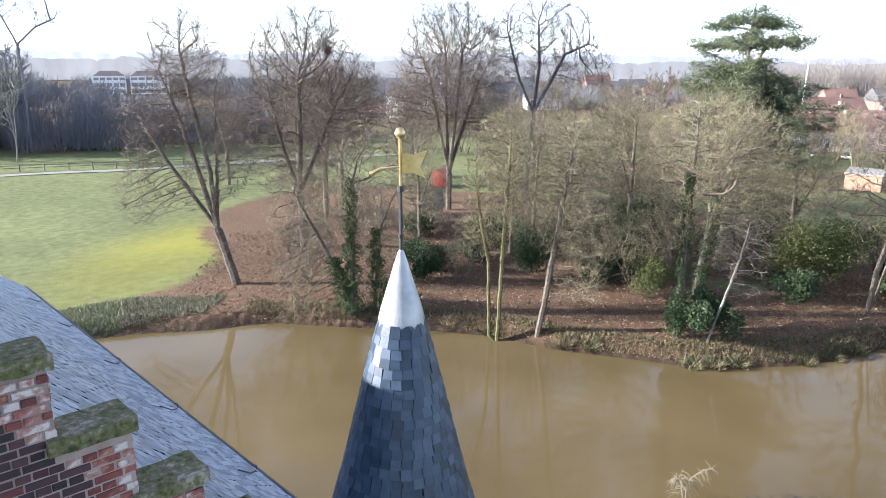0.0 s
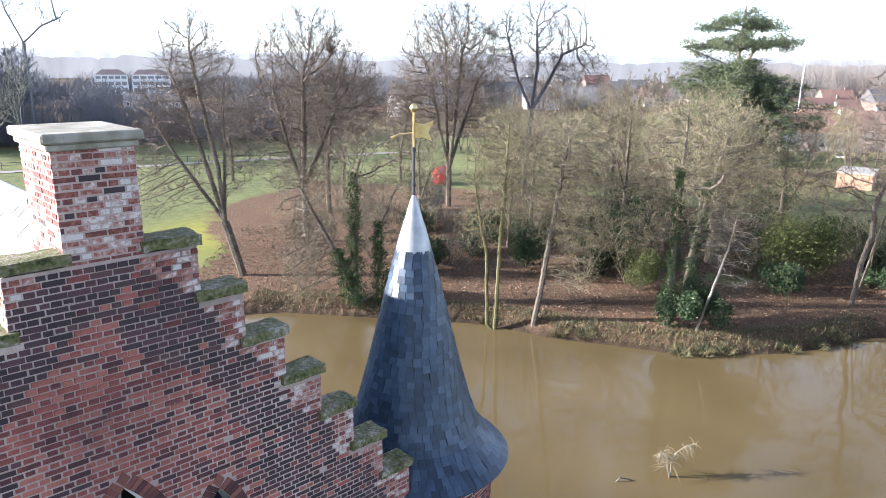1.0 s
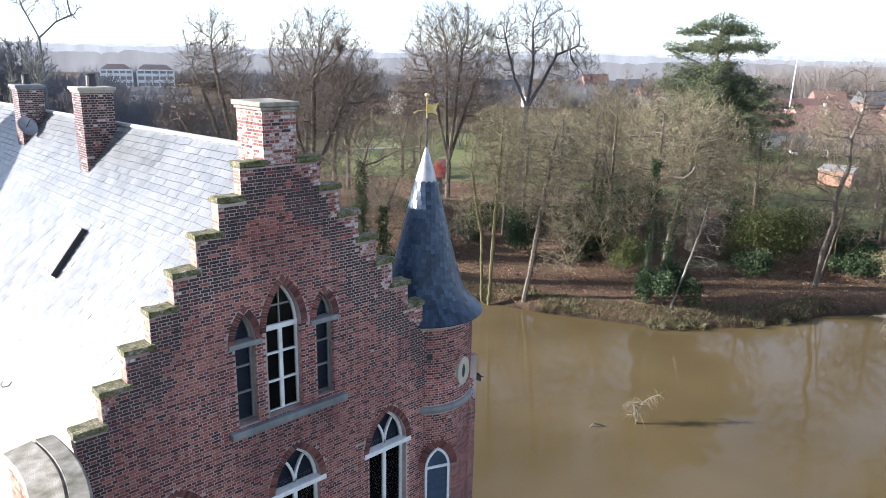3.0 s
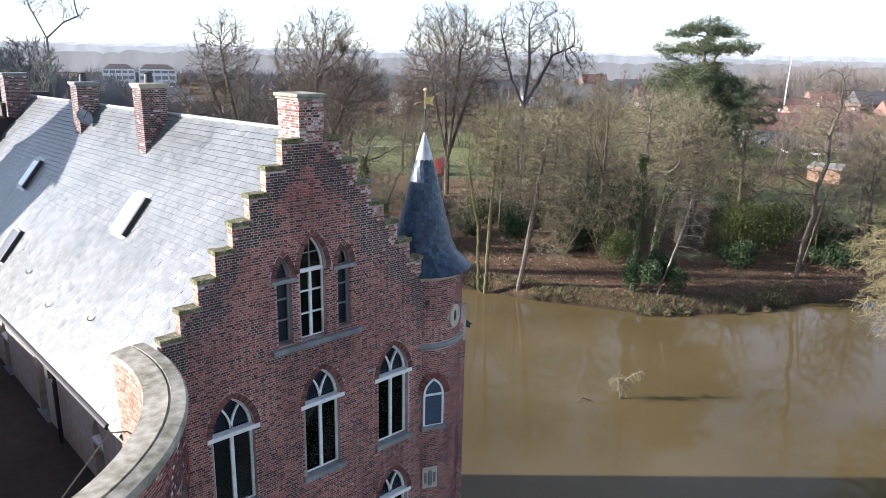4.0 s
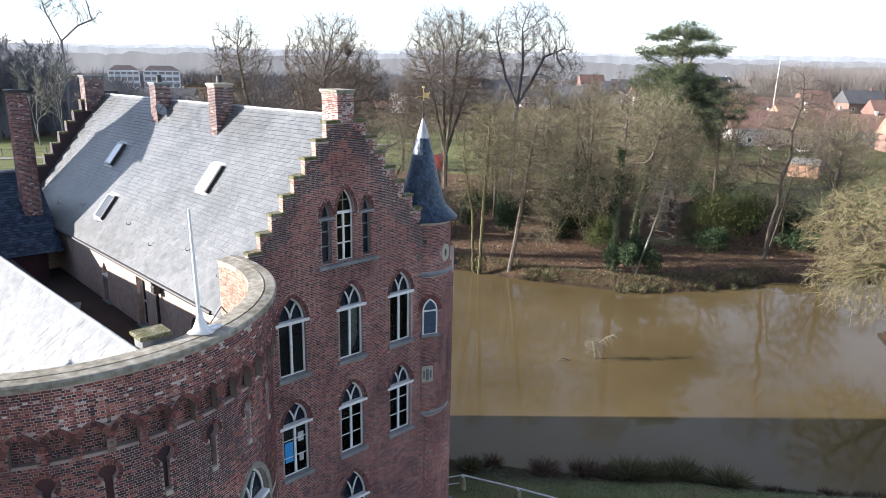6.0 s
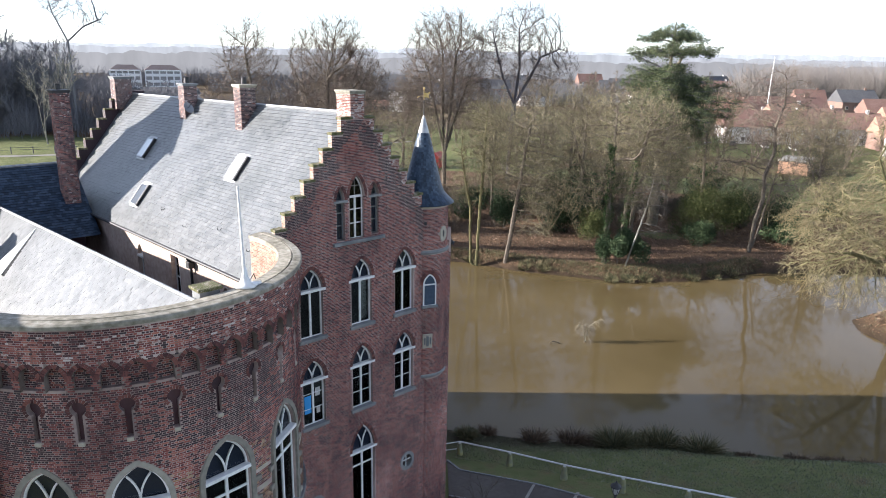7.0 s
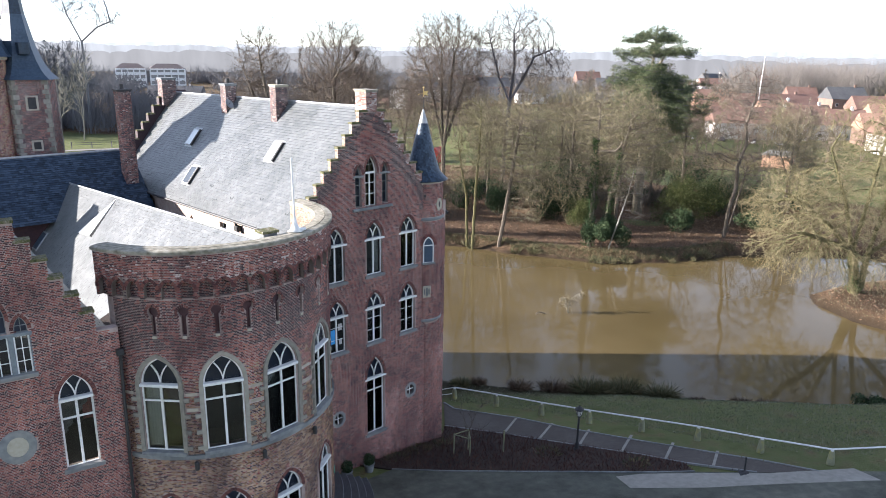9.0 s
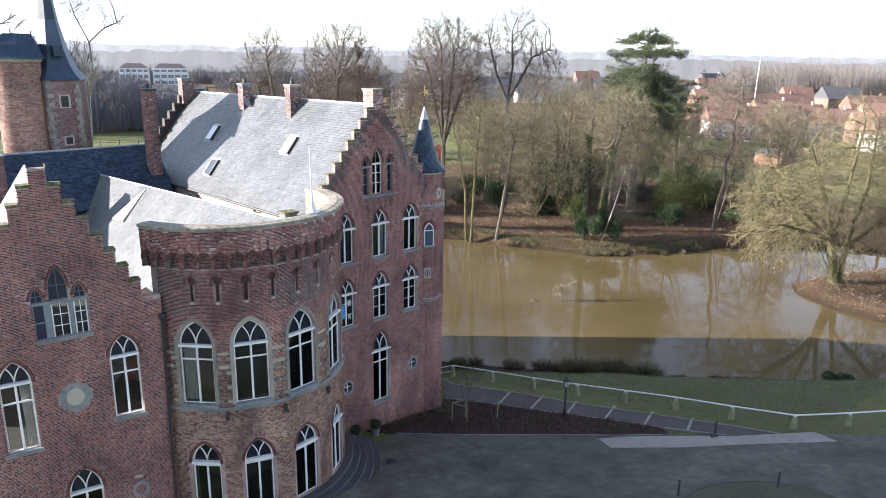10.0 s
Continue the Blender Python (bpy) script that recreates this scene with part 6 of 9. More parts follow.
def bare_tree(seed, height, r0, stems=1, lean=(0, 0), spread=(25, 55), clear=0.25, counts=(14, 9, 9, 6), twig=0.013, droop=0.0, up=0.10, ratio=(0.55, 0.52, 0.52, 0.75), stem_spread=0.16, dens=1.0, slim=1.0, light=False, fork=0.0):
    """Wood (quads) and fine twigs (quads) of a leafless tree that stands on the origin."""
    rng = np.random.default_rng(seed)
    if len(counts) == 4:
        counts = (counts[0], max(3, round(130 * dens / (stems * counts[0]))), 5, 4)
    base = rng.normal(0, 0.12 * (stems > 1), (stems, 3)) * np.array([1, 1, 0])
    d = unit(np.array([[lean[0], lean[1], 1.0]]) + stem_spread * (stems > 1) * rng.normal(size=(stems, 3)))
    L = height * rng.uniform(0.86, 1.0, stems) * 0.93
    L[0] = height * 0.93
    P = runs(base, d, L, 12, 0.05, 0.035, rng)
    if fork:
        P[:, 1:] += np.array([0, 0, fork])
        P[:, 1, :2] *= 0.3
    P[:, 0, 2] = -0.3
    rr = np.full(stems, r0 * (1 if stems == 1 else 0.75))
    V0, F0 = tubes(P, rr, rr * 0.12, 5 if light else 7)
    wood, wf, n0 = [V0], [F0], len(V0)
    twigs, tf, m0 = [], [], 0
    lens, rad = L, rr
    lines = P
    for lv, c in enumerate(counts):
        t0 = clear if lv == 0 else 0.18
        b, dd, ln_, t = spawn(lines, lens, c, t0, 0.98, spread if lv == 0 else (25, 65), ratio[lv], rng, 0.45)
        rpar = np.repeat(rad, c) * (1 - 0.88 * t)
        k = (4, 2, 1, 1, 1)[lv] if light else (6, 3, 2, 1, 1)[lv]
        u = up if lv < 2 else (up * 0.6 - droop)
        Q = runs(b, dd, ln_, k, 0.13 + 0.03 * lv, u - (droop * 0.5 if lv == 1 else 0), rng)
        r_b = np.maximum(np.minimum(rpar * 0.62, ln_ * 0.022 + 0.004) * (slim if lv == 0 else 1.0), twig * (1.5 if lv == 2 and len(counts) == 4 else (2.0 if lv == 1 else 1.0)))
        if lv == len(counts) - 1:
            v, f = spikes(Q[:, 0], Q[:, -1], r_b)
        else:
            v, f = tubes(Q, r_b, np.maximum(r_b * 0.25, twig * 0.45), (4 if light else 5, 3, 3, 3, 3)[lv])
            if lv >= 2:
                f = np.concatenate([f[:, [0, 1, 2]], f[:, [0, 2, 3]]])
        if lv < 2:
            wood.append(v)
            wf.append(f + n0)
            n0 += len(v)
        else:
            twigs.append(v)
            tf.append(f + m0)
            m0 += len(v)
        lines, lens, rad = Q, ln_, r_b
    return np.concatenate(wood), np.concatenate(wf), np.concatenate(twigs), np.concatenate(tf)


def plant_tree(name, label, at, data, mat_wood, mat_twig, group="", turn=0.0, scale=1.0, category="tree"):
    x, y = at
    z = float(ground_z(x, y))
    ob = thing(name, label, category, pose(x, y, z, 0, 0, turn) @ Matrix.Scale(scale, 4), group)
    part_np("trunk", data[0], data[1], mat_wood, ob)
    part_np("crown", data[2], data[3], mat_twig, ob, "leafless crown of fine twigs")
    return ob


def leaves(n, centre_fn, size, rng, flat=0.0):
    """Small folded leaves: two triangles each, as quads."""
    c = centre_fn(n)
    a = unit(rng.normal(size=(n, 3)) * np.array([1, 1, 1 - flat]))
    b = unit(np.cross(a, rng.normal(size=(n, 3))))
    s = size * rng.uniform(0.6, 1.3, (n, 1))
    v = np.stack([c - a * s, c + b * s * 0.45, c + a * s, c - b * s * 0.45], 1)
    return v.reshape(-1, 3), np.arange(n * 4).reshape(-1, 4)


def ivy_on(ob, height, r, n, seed, lean=(0, 0), material=IVY, shift=(0, 0)):
    rng = np.random.default_rng(seed)

    def c(m):
        t = rng.uniform(0, 1, m) ** 0.8
        a = rng.uniform(0, 2 * np.pi, m)
        rr = r * (0.5 + 0.9 * rng.random(m)) * (1.05 - 0.55 * t) * (1 + 0.35 * np.sin(a * 3 + t * 9)) * (0.5 + 0.75 * np.abs(np.sin(t * 17 + seed)))
        z = t * height
        return np.stack([rr * np.cos(a) + lean[0] * z + shift[0], rr * np.sin(a) + lean[1] * z + shift[1], z], 1)
    v, f = leaves(n, c, 0.10, rng)
    part_np("ivy", v, f, material, ob, "dark green ivy climbing the trunk")


def bush(name, label, at, rx, ry, h, n, material, seed, group="", size=0.11, base=0.0, category="shrub"):
    rng = np.random.default_rng(seed)
    x, y = at
    ob = thing(name, label, category, pose(x, y, float(ground_z(x, y)) - 0.05), group)
    lumps = rng.normal(0, 0.42, (9, 3)) * np.array([rx, ry, 0.3 * h]) + np.array([0, 0, 0.5 * h])

    def c(m):
        k = rng.integers(0, 9, m)
        d = unit(rng.normal(size=(m, 3)))
        q = lumps[k] + d * (np.array([rx, ry, h * 0.62]) * 0.52) * (rng.random((m, 1)) ** 0.35)
        q[:, 2] = np.abs(q[:, 2] - base) + base
        return q
    v, f = leaves(n, c, size, rng)
    part_np("foliage", v, f, material, ob)
    b = np.zeros((14, 3))
    d = unit(rng.normal(size=(14, 3)) * np.array([0.5, 0.5, 0.2]) + np.array([0, 0, 1]))
    v, f = tubes(runs(b, d, np.full(14, h * 0.8), 4, 0.15, 0.0, rng), np.full(14, 0.03), np.full(14, 0.008), 4)
    part_np("stems", v, f, BARK, ob)
    return ob


# the trees of the far bank
plant_tree("ash_tree", "tall leafless ash with forked leaning stems on the bank", (31.7, 63.0), grown_tree(
    11, 0.44, [[(0, 0, 0), (-1.1, 0, 4.2), (-1.6, 0, 6.0)], [(-1.6, 0, 6.0), (-3.7, 0.5, 8.9), (-6.4, 1, 12.6), (-8.6, 1, 16.4)], [(-1.6, 0, 6.0), (-2.9, 0.4, 10.6), (-4.9, 0.6, 17.6), (-6.4, 0.4, 22)],
               [(-1.6, 0, 6.0), (-1.7, -0.6, 11.8), (-2.9, -1, 18.8), (-3.6, -1.2, 24)], [(-1.6, 0, 6.0), (-1.0, -0.5, 13.0), (-0.6, -1.2, 19.0)]],
    [(-3.6, 0, 20.5, 4.2, 4, 7.6, 6), (-8.6, 1, 16, 2.8, 3, 4.5, 2), (-9.4, 0, 9.5, 2.6, 2.6, 3.5, 1), (0.4, 0, 14, 2.6, 3.0, 5.0, 2), (-3.5, 0, 10, 3.5, 3, 3, 0.6)], 760, twigs=2, twig_len=1.9, tip=0.020, lift=0.14, wander=0.10), BARK, BARK_TWIG)
plant_tree("oak_tree", "broad leafless tree with dense brown crown", (45.4, 71.4), grown_tree(
    12, 0.48, [[(0, 0, 0), (0, 0, 5.0), (-0.2, 0, 7.0)], [(-0.2, 0, 7), (-2.0, 0.5, 12), (-3.6, 0.5, 19)], [(-0.2, 0, 7), (0.2, -0.5, 13), (0.4, -0.6, 21)], [(-0.2, 0, 7), (2.0, 0.5, 12), (4.6, 0.5, 18)]],
    [(1.0, 0, 20.5, 7.6, 6.5, 8.9, 6), (-4.5, 0, 16, 3.5, 3.5, 5, 1.2), (7.0, 0, 17, 4.0, 4, 6, 1.6), (0, 0, 9.5, 5.5, 5, 4.5, 1.4)], 1250, twigs=2, twig_len=1.8, tip=0.023, lift=0.12, wander=0.12), BARK, BARK_TWIG)
t3 = plant_tree("alder_tree", "leafless waterside tree with ivy-clad stems, leaning over the pond", (35.5, 47.5), grown_tree(
    13, 0.36, [[(0, 0, 0), (0.1, 0, 6), (0.3, 0, 13)], [(0, 0, 0), (-1.2, 0, 4), (-3.6, 0, 8.6), (-5.0, 0, 11.5)], [(0, 0, 0), (2.0, 0.6, 0.8), (2.4, 0.6, 5), (2.8, 0.6, 8.5)]],
    [(1.4, 0, 13, 4.2, 4, 5.6, 4), (-4.2, 0, 9.5, 3.8, 3.6, 4.6, 3), (-4.6, -1.5, 3.4, 2.6, 2.2, 3.2, 1.2), (3.2, 0, 8, 2.2, 2.4, 3.4, 1)], 837, step=0.55, twigs=2, droop=0.20, tip=0.0165), BARK, BARK_OLIVE)
ivy_on(t3, 13.0, 0.75, 7000, 3)
ivy_on(t3, 8.2, 0.7, 4200, 13, (0.0, 0.0), shift=(1.95, -1.25))
ivy_on(t3, 5.5, 0.9, 3400, 14, (-0.23, 0.22))
plant_tree("lime_tree", "tall leafless tree with fan-shaped crown", (75.2, 75.8), grown_tree(
    14, 0.46, [[(0, 0, 0), (0, 0, 6.0)], [(0, 0, 6), (-1.6, 0, 13), (-3.4, 0, 22)], [(0, 0, 6), (-0.5, 0.6, 14), (-0.6, 0.8, 24)], [(0, 0, 6), (0.9, -0.5, 14), (1.8, -0.6, 24)], [(0, 0, 6), (1.8, 0.3, 12), (4.4, 0.3, 20)]],
    [(0.2, 0, 22, 8.2, 7, 10.6, 6), (-6, 0, 17, 3.6, 4, 5, 1), (6, 0, 16, 3.4, 4, 5, 1)], 1250, step=0.7, kill=1.15, twigs=2, twig_len=2.0, tip=0.026, lift=0.20, wander=0.10), BARK, BARK_TWIG)
plane_t = plant_tree("plane_tree", "tall open leafless tree with crooked limbs", (87.5, 70.4), grown_tree(
    15, 0.42, [[(0, 0, 0), (0.3, 0, 9), (0.8, 0, 15)], [(0.8, 0, 15), (-1.6, 0, 20), (-3.5, 0, 27)], [(0.8, 0, 15), (3.0, 0, 19), (5.5, 0, 24), (9.0, 0, 25.5)], [(0.8, 0, 15), (1.6, 0.5, 22), (1.2, 0.6, 29)]],
    [(2.2, 0, 26, 8.6, 6.5, 8.0, 6), (8.5, 0, 22, 4.5, 4, 4, 1.5), (-4, 0, 25, 3.4, 4, 6, 1)], 560, step=0.8, kill=1.4, twigs=2, twig_len=1.9, tip=0.026, wander=0.22, lift=0.10), BARK_DARK, BARK_TWIG)
plant_tree("alder_tree", "slim mossy-trunked leafless tree at the water's edge", (42.3, 35.2), grown_tree(
    16, 0.24, [[(0, 0, 0), (0.3, 0, 9), (0.6, 0, 15), (0.7, 0, 19)], [(0, 0, 0), (-0.7, 0.2, 0.6), (-0.9, 0.2, 7.5), (-1.8, 0.3, 12.0), (-2.2, 0.3, 14.5)]],
    [(-0.3, 0, 14.4, 3.2, 3.0, 6.2, 5), (-1.5, 0, 10.5, 2.6, 2.6, 3.0, 1)], 702, step=0.5, kill=0.9, twigs=2, twig_len=0.95, tip=0.016, lift=0.16), BARK_MOSS, BARK_OLIVE)
plant_tree("alder_tree", "leafless alder with wide drooping twigs at the water's edge", (44.7, 32.6), grown_tree(
    27, 0.26, [[(0, 0, 0), (0.5, 0, 3), (1.3, 0, 9), (1.9, 0, 14), (2.4, 0, 17)]],
    [(2.6, 0, 13.6, 4.4, 4.0, 5.6, 5), (4.0, 0, 8.6, 3.2, 3.2, 2.8, 1.4), (0.2, 0, 10.5, 2.2, 2.4, 3.0, 0.7), (3.4, -1.5, 5.2, 2.2, 2.0, 1.8, 0.4)], 864, step=0.5, kill=0.9, twigs=2, droop=0.10, tip=0.0165), BARK, BARK_OLIVE)
t8 = plant_tree("alder_tree", "leafless waterside tree wrapped in ivy", (52.7, 23.7), grown_tree(
    18, 0.30, [[(0, 0, 0), (0.1, 0, 8), (0.2, 0, 15), (0.2, 0, 19.6)]],
    [(0.2, 0, 14.6, 4.3, 4.0, 6.2, 5), (-2.4, 0, 9.5, 3.0, 3.0, 2.8, 1), (2.5, 0, 8.5, 3.0, 3.0, 2.8, 0.8)], 756, step=0.55, kill=0.95, twigs=2, tip=0.0165, lift=0.16), BARK, BARK_OLIVE)
ivy_on(t8, 14.5, 0.5, 7000, 4)
t9 = plant_tree("alder_tree", "leafless tree with ivy-grown leaning trunk behind the bank", (58.5, 25.3), grown_tree(
    28, 0.30, [[(0, 0, 0), (0.5, 0, 6), (1.6, 0, 12), (2.6, 0, 16)]],
    [(3.2, 0, 14.6, 4.6, 4.2, 5.4, 5), (5.0, 0, 9.5, 3.4, 3.2, 2.6, 1)], 756, step=0.55, kill=0.95, twigs=2, tip=0.017, lift=0.16), BARK, BARK_OLIVE)
ivy_on(t9, 12.5, 0.6, 6000, 5, (0.085, -0.08))
plant_tree("alder_tree", "leafless tree with dense olive twigs", (64.5, 27.6), grown_tree(
    19, 0.30, [[(0, 0, 0), (0.2, 0, 7), (0.2, 0, 12), (0.0, 0, 18)], [(0.2, 0, 7), (2.5, 0, 12), (4.5, 0, 15)]],
    [(0.6, 0, 15, 5.0, 4.4, 6.0, 5), (4.0, 0, 11, 3.4, 3, 3, 1)], 810, step=0.6, kill=1.0, twigs=2, tip=0.018, lift=0.18), BARK, BARK_OLIVE)
plant_tree("birch_tree", "thin leaning pale-barked leafless tree", (53.5, 21.2), grown_tree(
    20, 0.11, [[(0, 0, 0), (1.0, 0, 3.6), (2.0, 0, 7.4), (2.5, 0, 10.5)]],
    [(2.4, 0, 8.2, 2.6, 2.4, 3.4, 5), (3.6, 0, 4.6, 1.8, 1.6, 1.2, 0.6)], 150, step=0.5, kill=0.9, twigs=2, twig_len=0.9, tip=0.010, droop=0.1), BARK_PALE, BARK_TWIG)
corner_t = plant_tree("alder_tree", "open crooked leafless tree by the pond corner", (71.6, 14.2), grown_tree(
    21, 0.27, [[(0, 0, 0), (0.2, 0, 4), (0.9, 0, 7), (0.8, 0.2, 10), (1.5, 0, 13), (1.2, 0, 16), (2.0, 0, 19), (1.8, 0, 22)], [(0, 0, 0), (0.8, 0.3, 2), (1.8, 0.5, 7), (2.4, 0.6, 10)]],
    [(1.4, 0, 17, 5.0, 4.6, 6.4, 5), (3.0, 0, 10.5, 4.0, 3.6, 3.6, 1.6), (-3.0, 0, 11.5, 3.4, 3.2, 3.0, 1)], 420, step=0.65, kill=1.15, twigs=2, twig_len=1.3, tip=0.018, wander=0.22), BARK, BARK_TWIG)
WILLOW = [[(0, 0, 0), (-0.4, 0, 2.6), (-0.9, 0, 4.6)], [(0, 0, 0), (0.9, 0.4, 0.4), (1.0, 0.4, 4.2)], [(-0.9, 0, 4.6), (-4.2, -0.6, 7.6), (-8.4, -1.0, 10.6)], [(-0.9, 0, 4.6), (-4.6, -2.5, 6.2), (-8.6, -4.0, 7.6)],
          [(-0.9, 0, 4.6), (-2.2, 0.6, 10), (-4.4, 1, 15.5)], [(-0.9, 0, 4.6), (-0.8, -1.2, 11), (-0.6, -2, 18)], [(1.0, 0.4, 4.2), (2.4, 0.6, 11), (2.6, 0.8, 18)], [(1.0, 0.4, 4.2), (4.4, -1, 8), (8.0, -1.5, 11.5)]]
willow_data = grown_tree(22, 0.62, WILLOW, [(-5.6, -0.6, 9.6, 7.8, 7.0, 4.6, 6), (-0.2, 0, 15.2, 5.6, 5.4, 6.6, 3.2), (6.6, -0.5, 10.5, 6.0, 6.0, 5.2, 3), (-8.0, -2, 5.6, 5.4, 5.0, 3.0, 3.2), (-3.2, -5.0, 4.6, 4.0, 3.0, 3.0, 1.0)],
                         1150, step=0.6, kill=1.05, twigs=2, twig_len=1.6, tip=0.019, droop=0.24, spray=3, lift=0.0)
t22 = plant_tree("willow_tree", "spreading straw-coloured leafless willow over the water", (59.2, -6.6), willow_data, BARK_MOSS, BARK_GOLD, "willows on the spit")
ivy_on(t22, 4.6, 0.55, 2000, 6, (-0.12, 0.12))
again_at = (61.5, -17.5)

# thickets: a few built once, then planted again with other turns
def thicket(seed, h):
    fan = [[(0, 0, 0), (0.35 * h * math.cos(k * 1.26), 0.35 * h * math.sin(k * 1.26), 0.62 * h)] for k in range(5)]
    return grown_tree(seed, 0.07, fan, [(0, 0, 0.62 * h, 0.42 * h, 0.42 * h, 0.40 * h, 1)], 70, step=0.5, kill=0.8, twigs=2, twig_len=1.1, tip=0.013, lift=0.22)


def again(ob, x, y, turn, s, label=""):
    c = copy_thing(ob, pose(x, y, float(ground_z(x, y)), 0, 0, turn) @ Matrix.Scale(s, 4))
    c.matrix_basis = pose(x, y, float(ground_z(x, y)), 0, 0, turn) @ Matrix.Scale(s, 4)
    if label:
        c["label"] = label
    return c


th1 = plant_tree("thicket", "leafless brown thicket on the leafy bank", (37.5, 58.0), thicket(31, 7.5), BARK, BARK, "thickets on the bank", category="shrub")
th2 = plant_tree("thicket", "leafless olive thicket on the leafy bank", (57.5, 36.5), thicket(32, 9.0), BARK_OLIVE, BARK_OLIVE, "thickets on the bank", category="shrub")
for x, y, tr, s in ((33.5, 54, 40, 0.7), (41, 62.5, 200, 1.0), (47.5, 61, 120, 1.1), (53, 71, 300, 1.2), (49.5, 47, 10, 0.8), (62.5, 67, 77, 1.2)):
    again(th1, x, y, tr, s)
for x, y, tr, s in ((65, 45, 40, 1.0), (70, 33, 130, 1.15), (79, 15, 310, 1.2), (87, 22, 80, 1.2), (74.5, 52, 160, 1.2), (90, 8, 250, 1.2), (82, 44, 300, 1.1), (66, -11, 90, 0.7), (72, -16, 190, 1.1), (60.5, 33, 10, 0.9)):
    again(th2, x, y, tr, s)
again(t22, *again_at, 140, 0.8)
md1 = plant_tree("alder_tree", "middle-sized leafless tree with twiggy crown", (58.5, 45.0), grown_tree(
    41, 0.24, [[(0, 0, 0), (0.2, 0, 7), (0.4, 0, 14)], [(0.2, 0, 7), (-2.0, 0.5, 11)]], [(0, 0, 11.6, 4.2, 4.2, 6.0, 5), (0, 0, 6, 3, 3, 2.4, 0.8)], 420, step=0.6, kill=1.1, twigs=2, twig_len=1.3, tip=0.017, lift=0.20), BARK, BARK_OLIVE, "alders in the park")
for x, y, tr, s in ((68.5, 39, 60, 1.15), (77, 24, 200, 1.0), (52, 56.5, 140, 0.95), (96, 15, 320, 0.9), (71, 60, 250, 1.0), (94, -2, 100, 1.0), (88, -14, 100, 1.0), (63, 52, 20, 1.0), (74, 45, 120, 1.1), (83, 33, 280, 1.0), (79, 55, 75, 1.1), (86, 12, 30, 1.0)):
    again(md1, x, y, tr, s)
md2 = plant_tree("oak_tree", "tall leafless park tree", (57.5, 84.0), grown_tree(
    42, 0.42, [[(0, 0, 0), (0, 0, 8)], [(0, 0, 8), (-2, 1, 15)], [(0, 0, 8), (1.6, -1, 17)]], [(0, 0, 15, 6.4, 6.4, 8.6, 1)], 360, step=0.75, kill=1.4, twigs=2, twig_len=1.5, tip=0.023), BARK, BARK_TWIG, "tall park trees")
for x, y, tr, s in ((66, 92, 80, 0.95), (101, 62, 260, 0.8), (112, 47, 310, 0.7), (60, 120, 200, 0.8), (118, 22, 45, 0.7), (82, 96, 15, 0.8), (74, 118, 150, 0.8), (106, 84, 230, 0.75), (92, 104, 300, 0.75)):
    again(md2, x, y, tr, s)

# evergreens under the trees
bush("holly_bush", "dark glossy evergreen holly bush", (50.2, 52.9), 2.6, 2.6, 4.6, 8500, HOLLY, 51, "evergreen bushes", 0.11)
bush("holly_bush", "dark glossy evergreen holly bush", (56.9, 43.9), 2.6, 2.6, 5.6, 8500, HOLLY, 52, "evergreen bushes", 0.11)
bush("laurel_bush", "loose yellow-green evergreen shrub", (60.0, 31.0), 2.6, 2.6, 4.6, 8500, BUSH_OLIVE, 53, "evergreen bushes", 0.11)
bush("laurel_bush", "broad yellow-green evergreen shrub", (75.5, 21.2), 4.4, 4.4, 7.5, 15000, BUSH_OLIVE, 54, "evergreen bushes", 0.12)
bush("holly_bush", "dark evergreen bush at the foot of ivy-clad trees", (53.6, 22.4), 2.4, 2.2, 4.2, 8500, HOLLY, 55, "evergreen bushes", 0.14)
for i, (x, y, r, h) in enumerate(((66.0, 58.0, 3.2, 3.4), (72.5, 51.0, 3.4, 3.8), (79.0, 44.5, 3.4, 3.6), (84.0, 37.0, 3.0, 3.8), (88.5, 30.0, 3.2, 3.8), (60.5, 66.0, 3.0, 3.0), (95.0, 22.0, 3.4, 4.2), (101.0, 14.0, 3.2, 4.0), (47.5, 50.0, 2.2, 2.6), (62.0, 36.5, 2.6, 4.2), (70.5, 20.5, 2.4, 3.4), (78.5, 12.5, 2.8, 3.6), (57.5, 52.5, 2.6, 3.6), (66.5, 40.0, 2.8, 4.0))):
    bush("holly_bush", "dark evergreen shrub of the hedge below the cedar", (x, y), r, r, h, 3600, HOLLY, 70 + i, "evergreen bushes", 0.15)
bush("holly_bush", "dark evergreen bush under the alder", (39.5, 46.0), 1.6, 1.6, 3.0, 2600, HOLLY, 56, "evergreen bushes", 0.14)
bush("holly_bush", "dark evergreen shrub behind the pond corner", (82.5, 14.0), 3.4, 3.4, 5.0, 8500, HOLLY, 57, "evergreen bushes", 0.17)


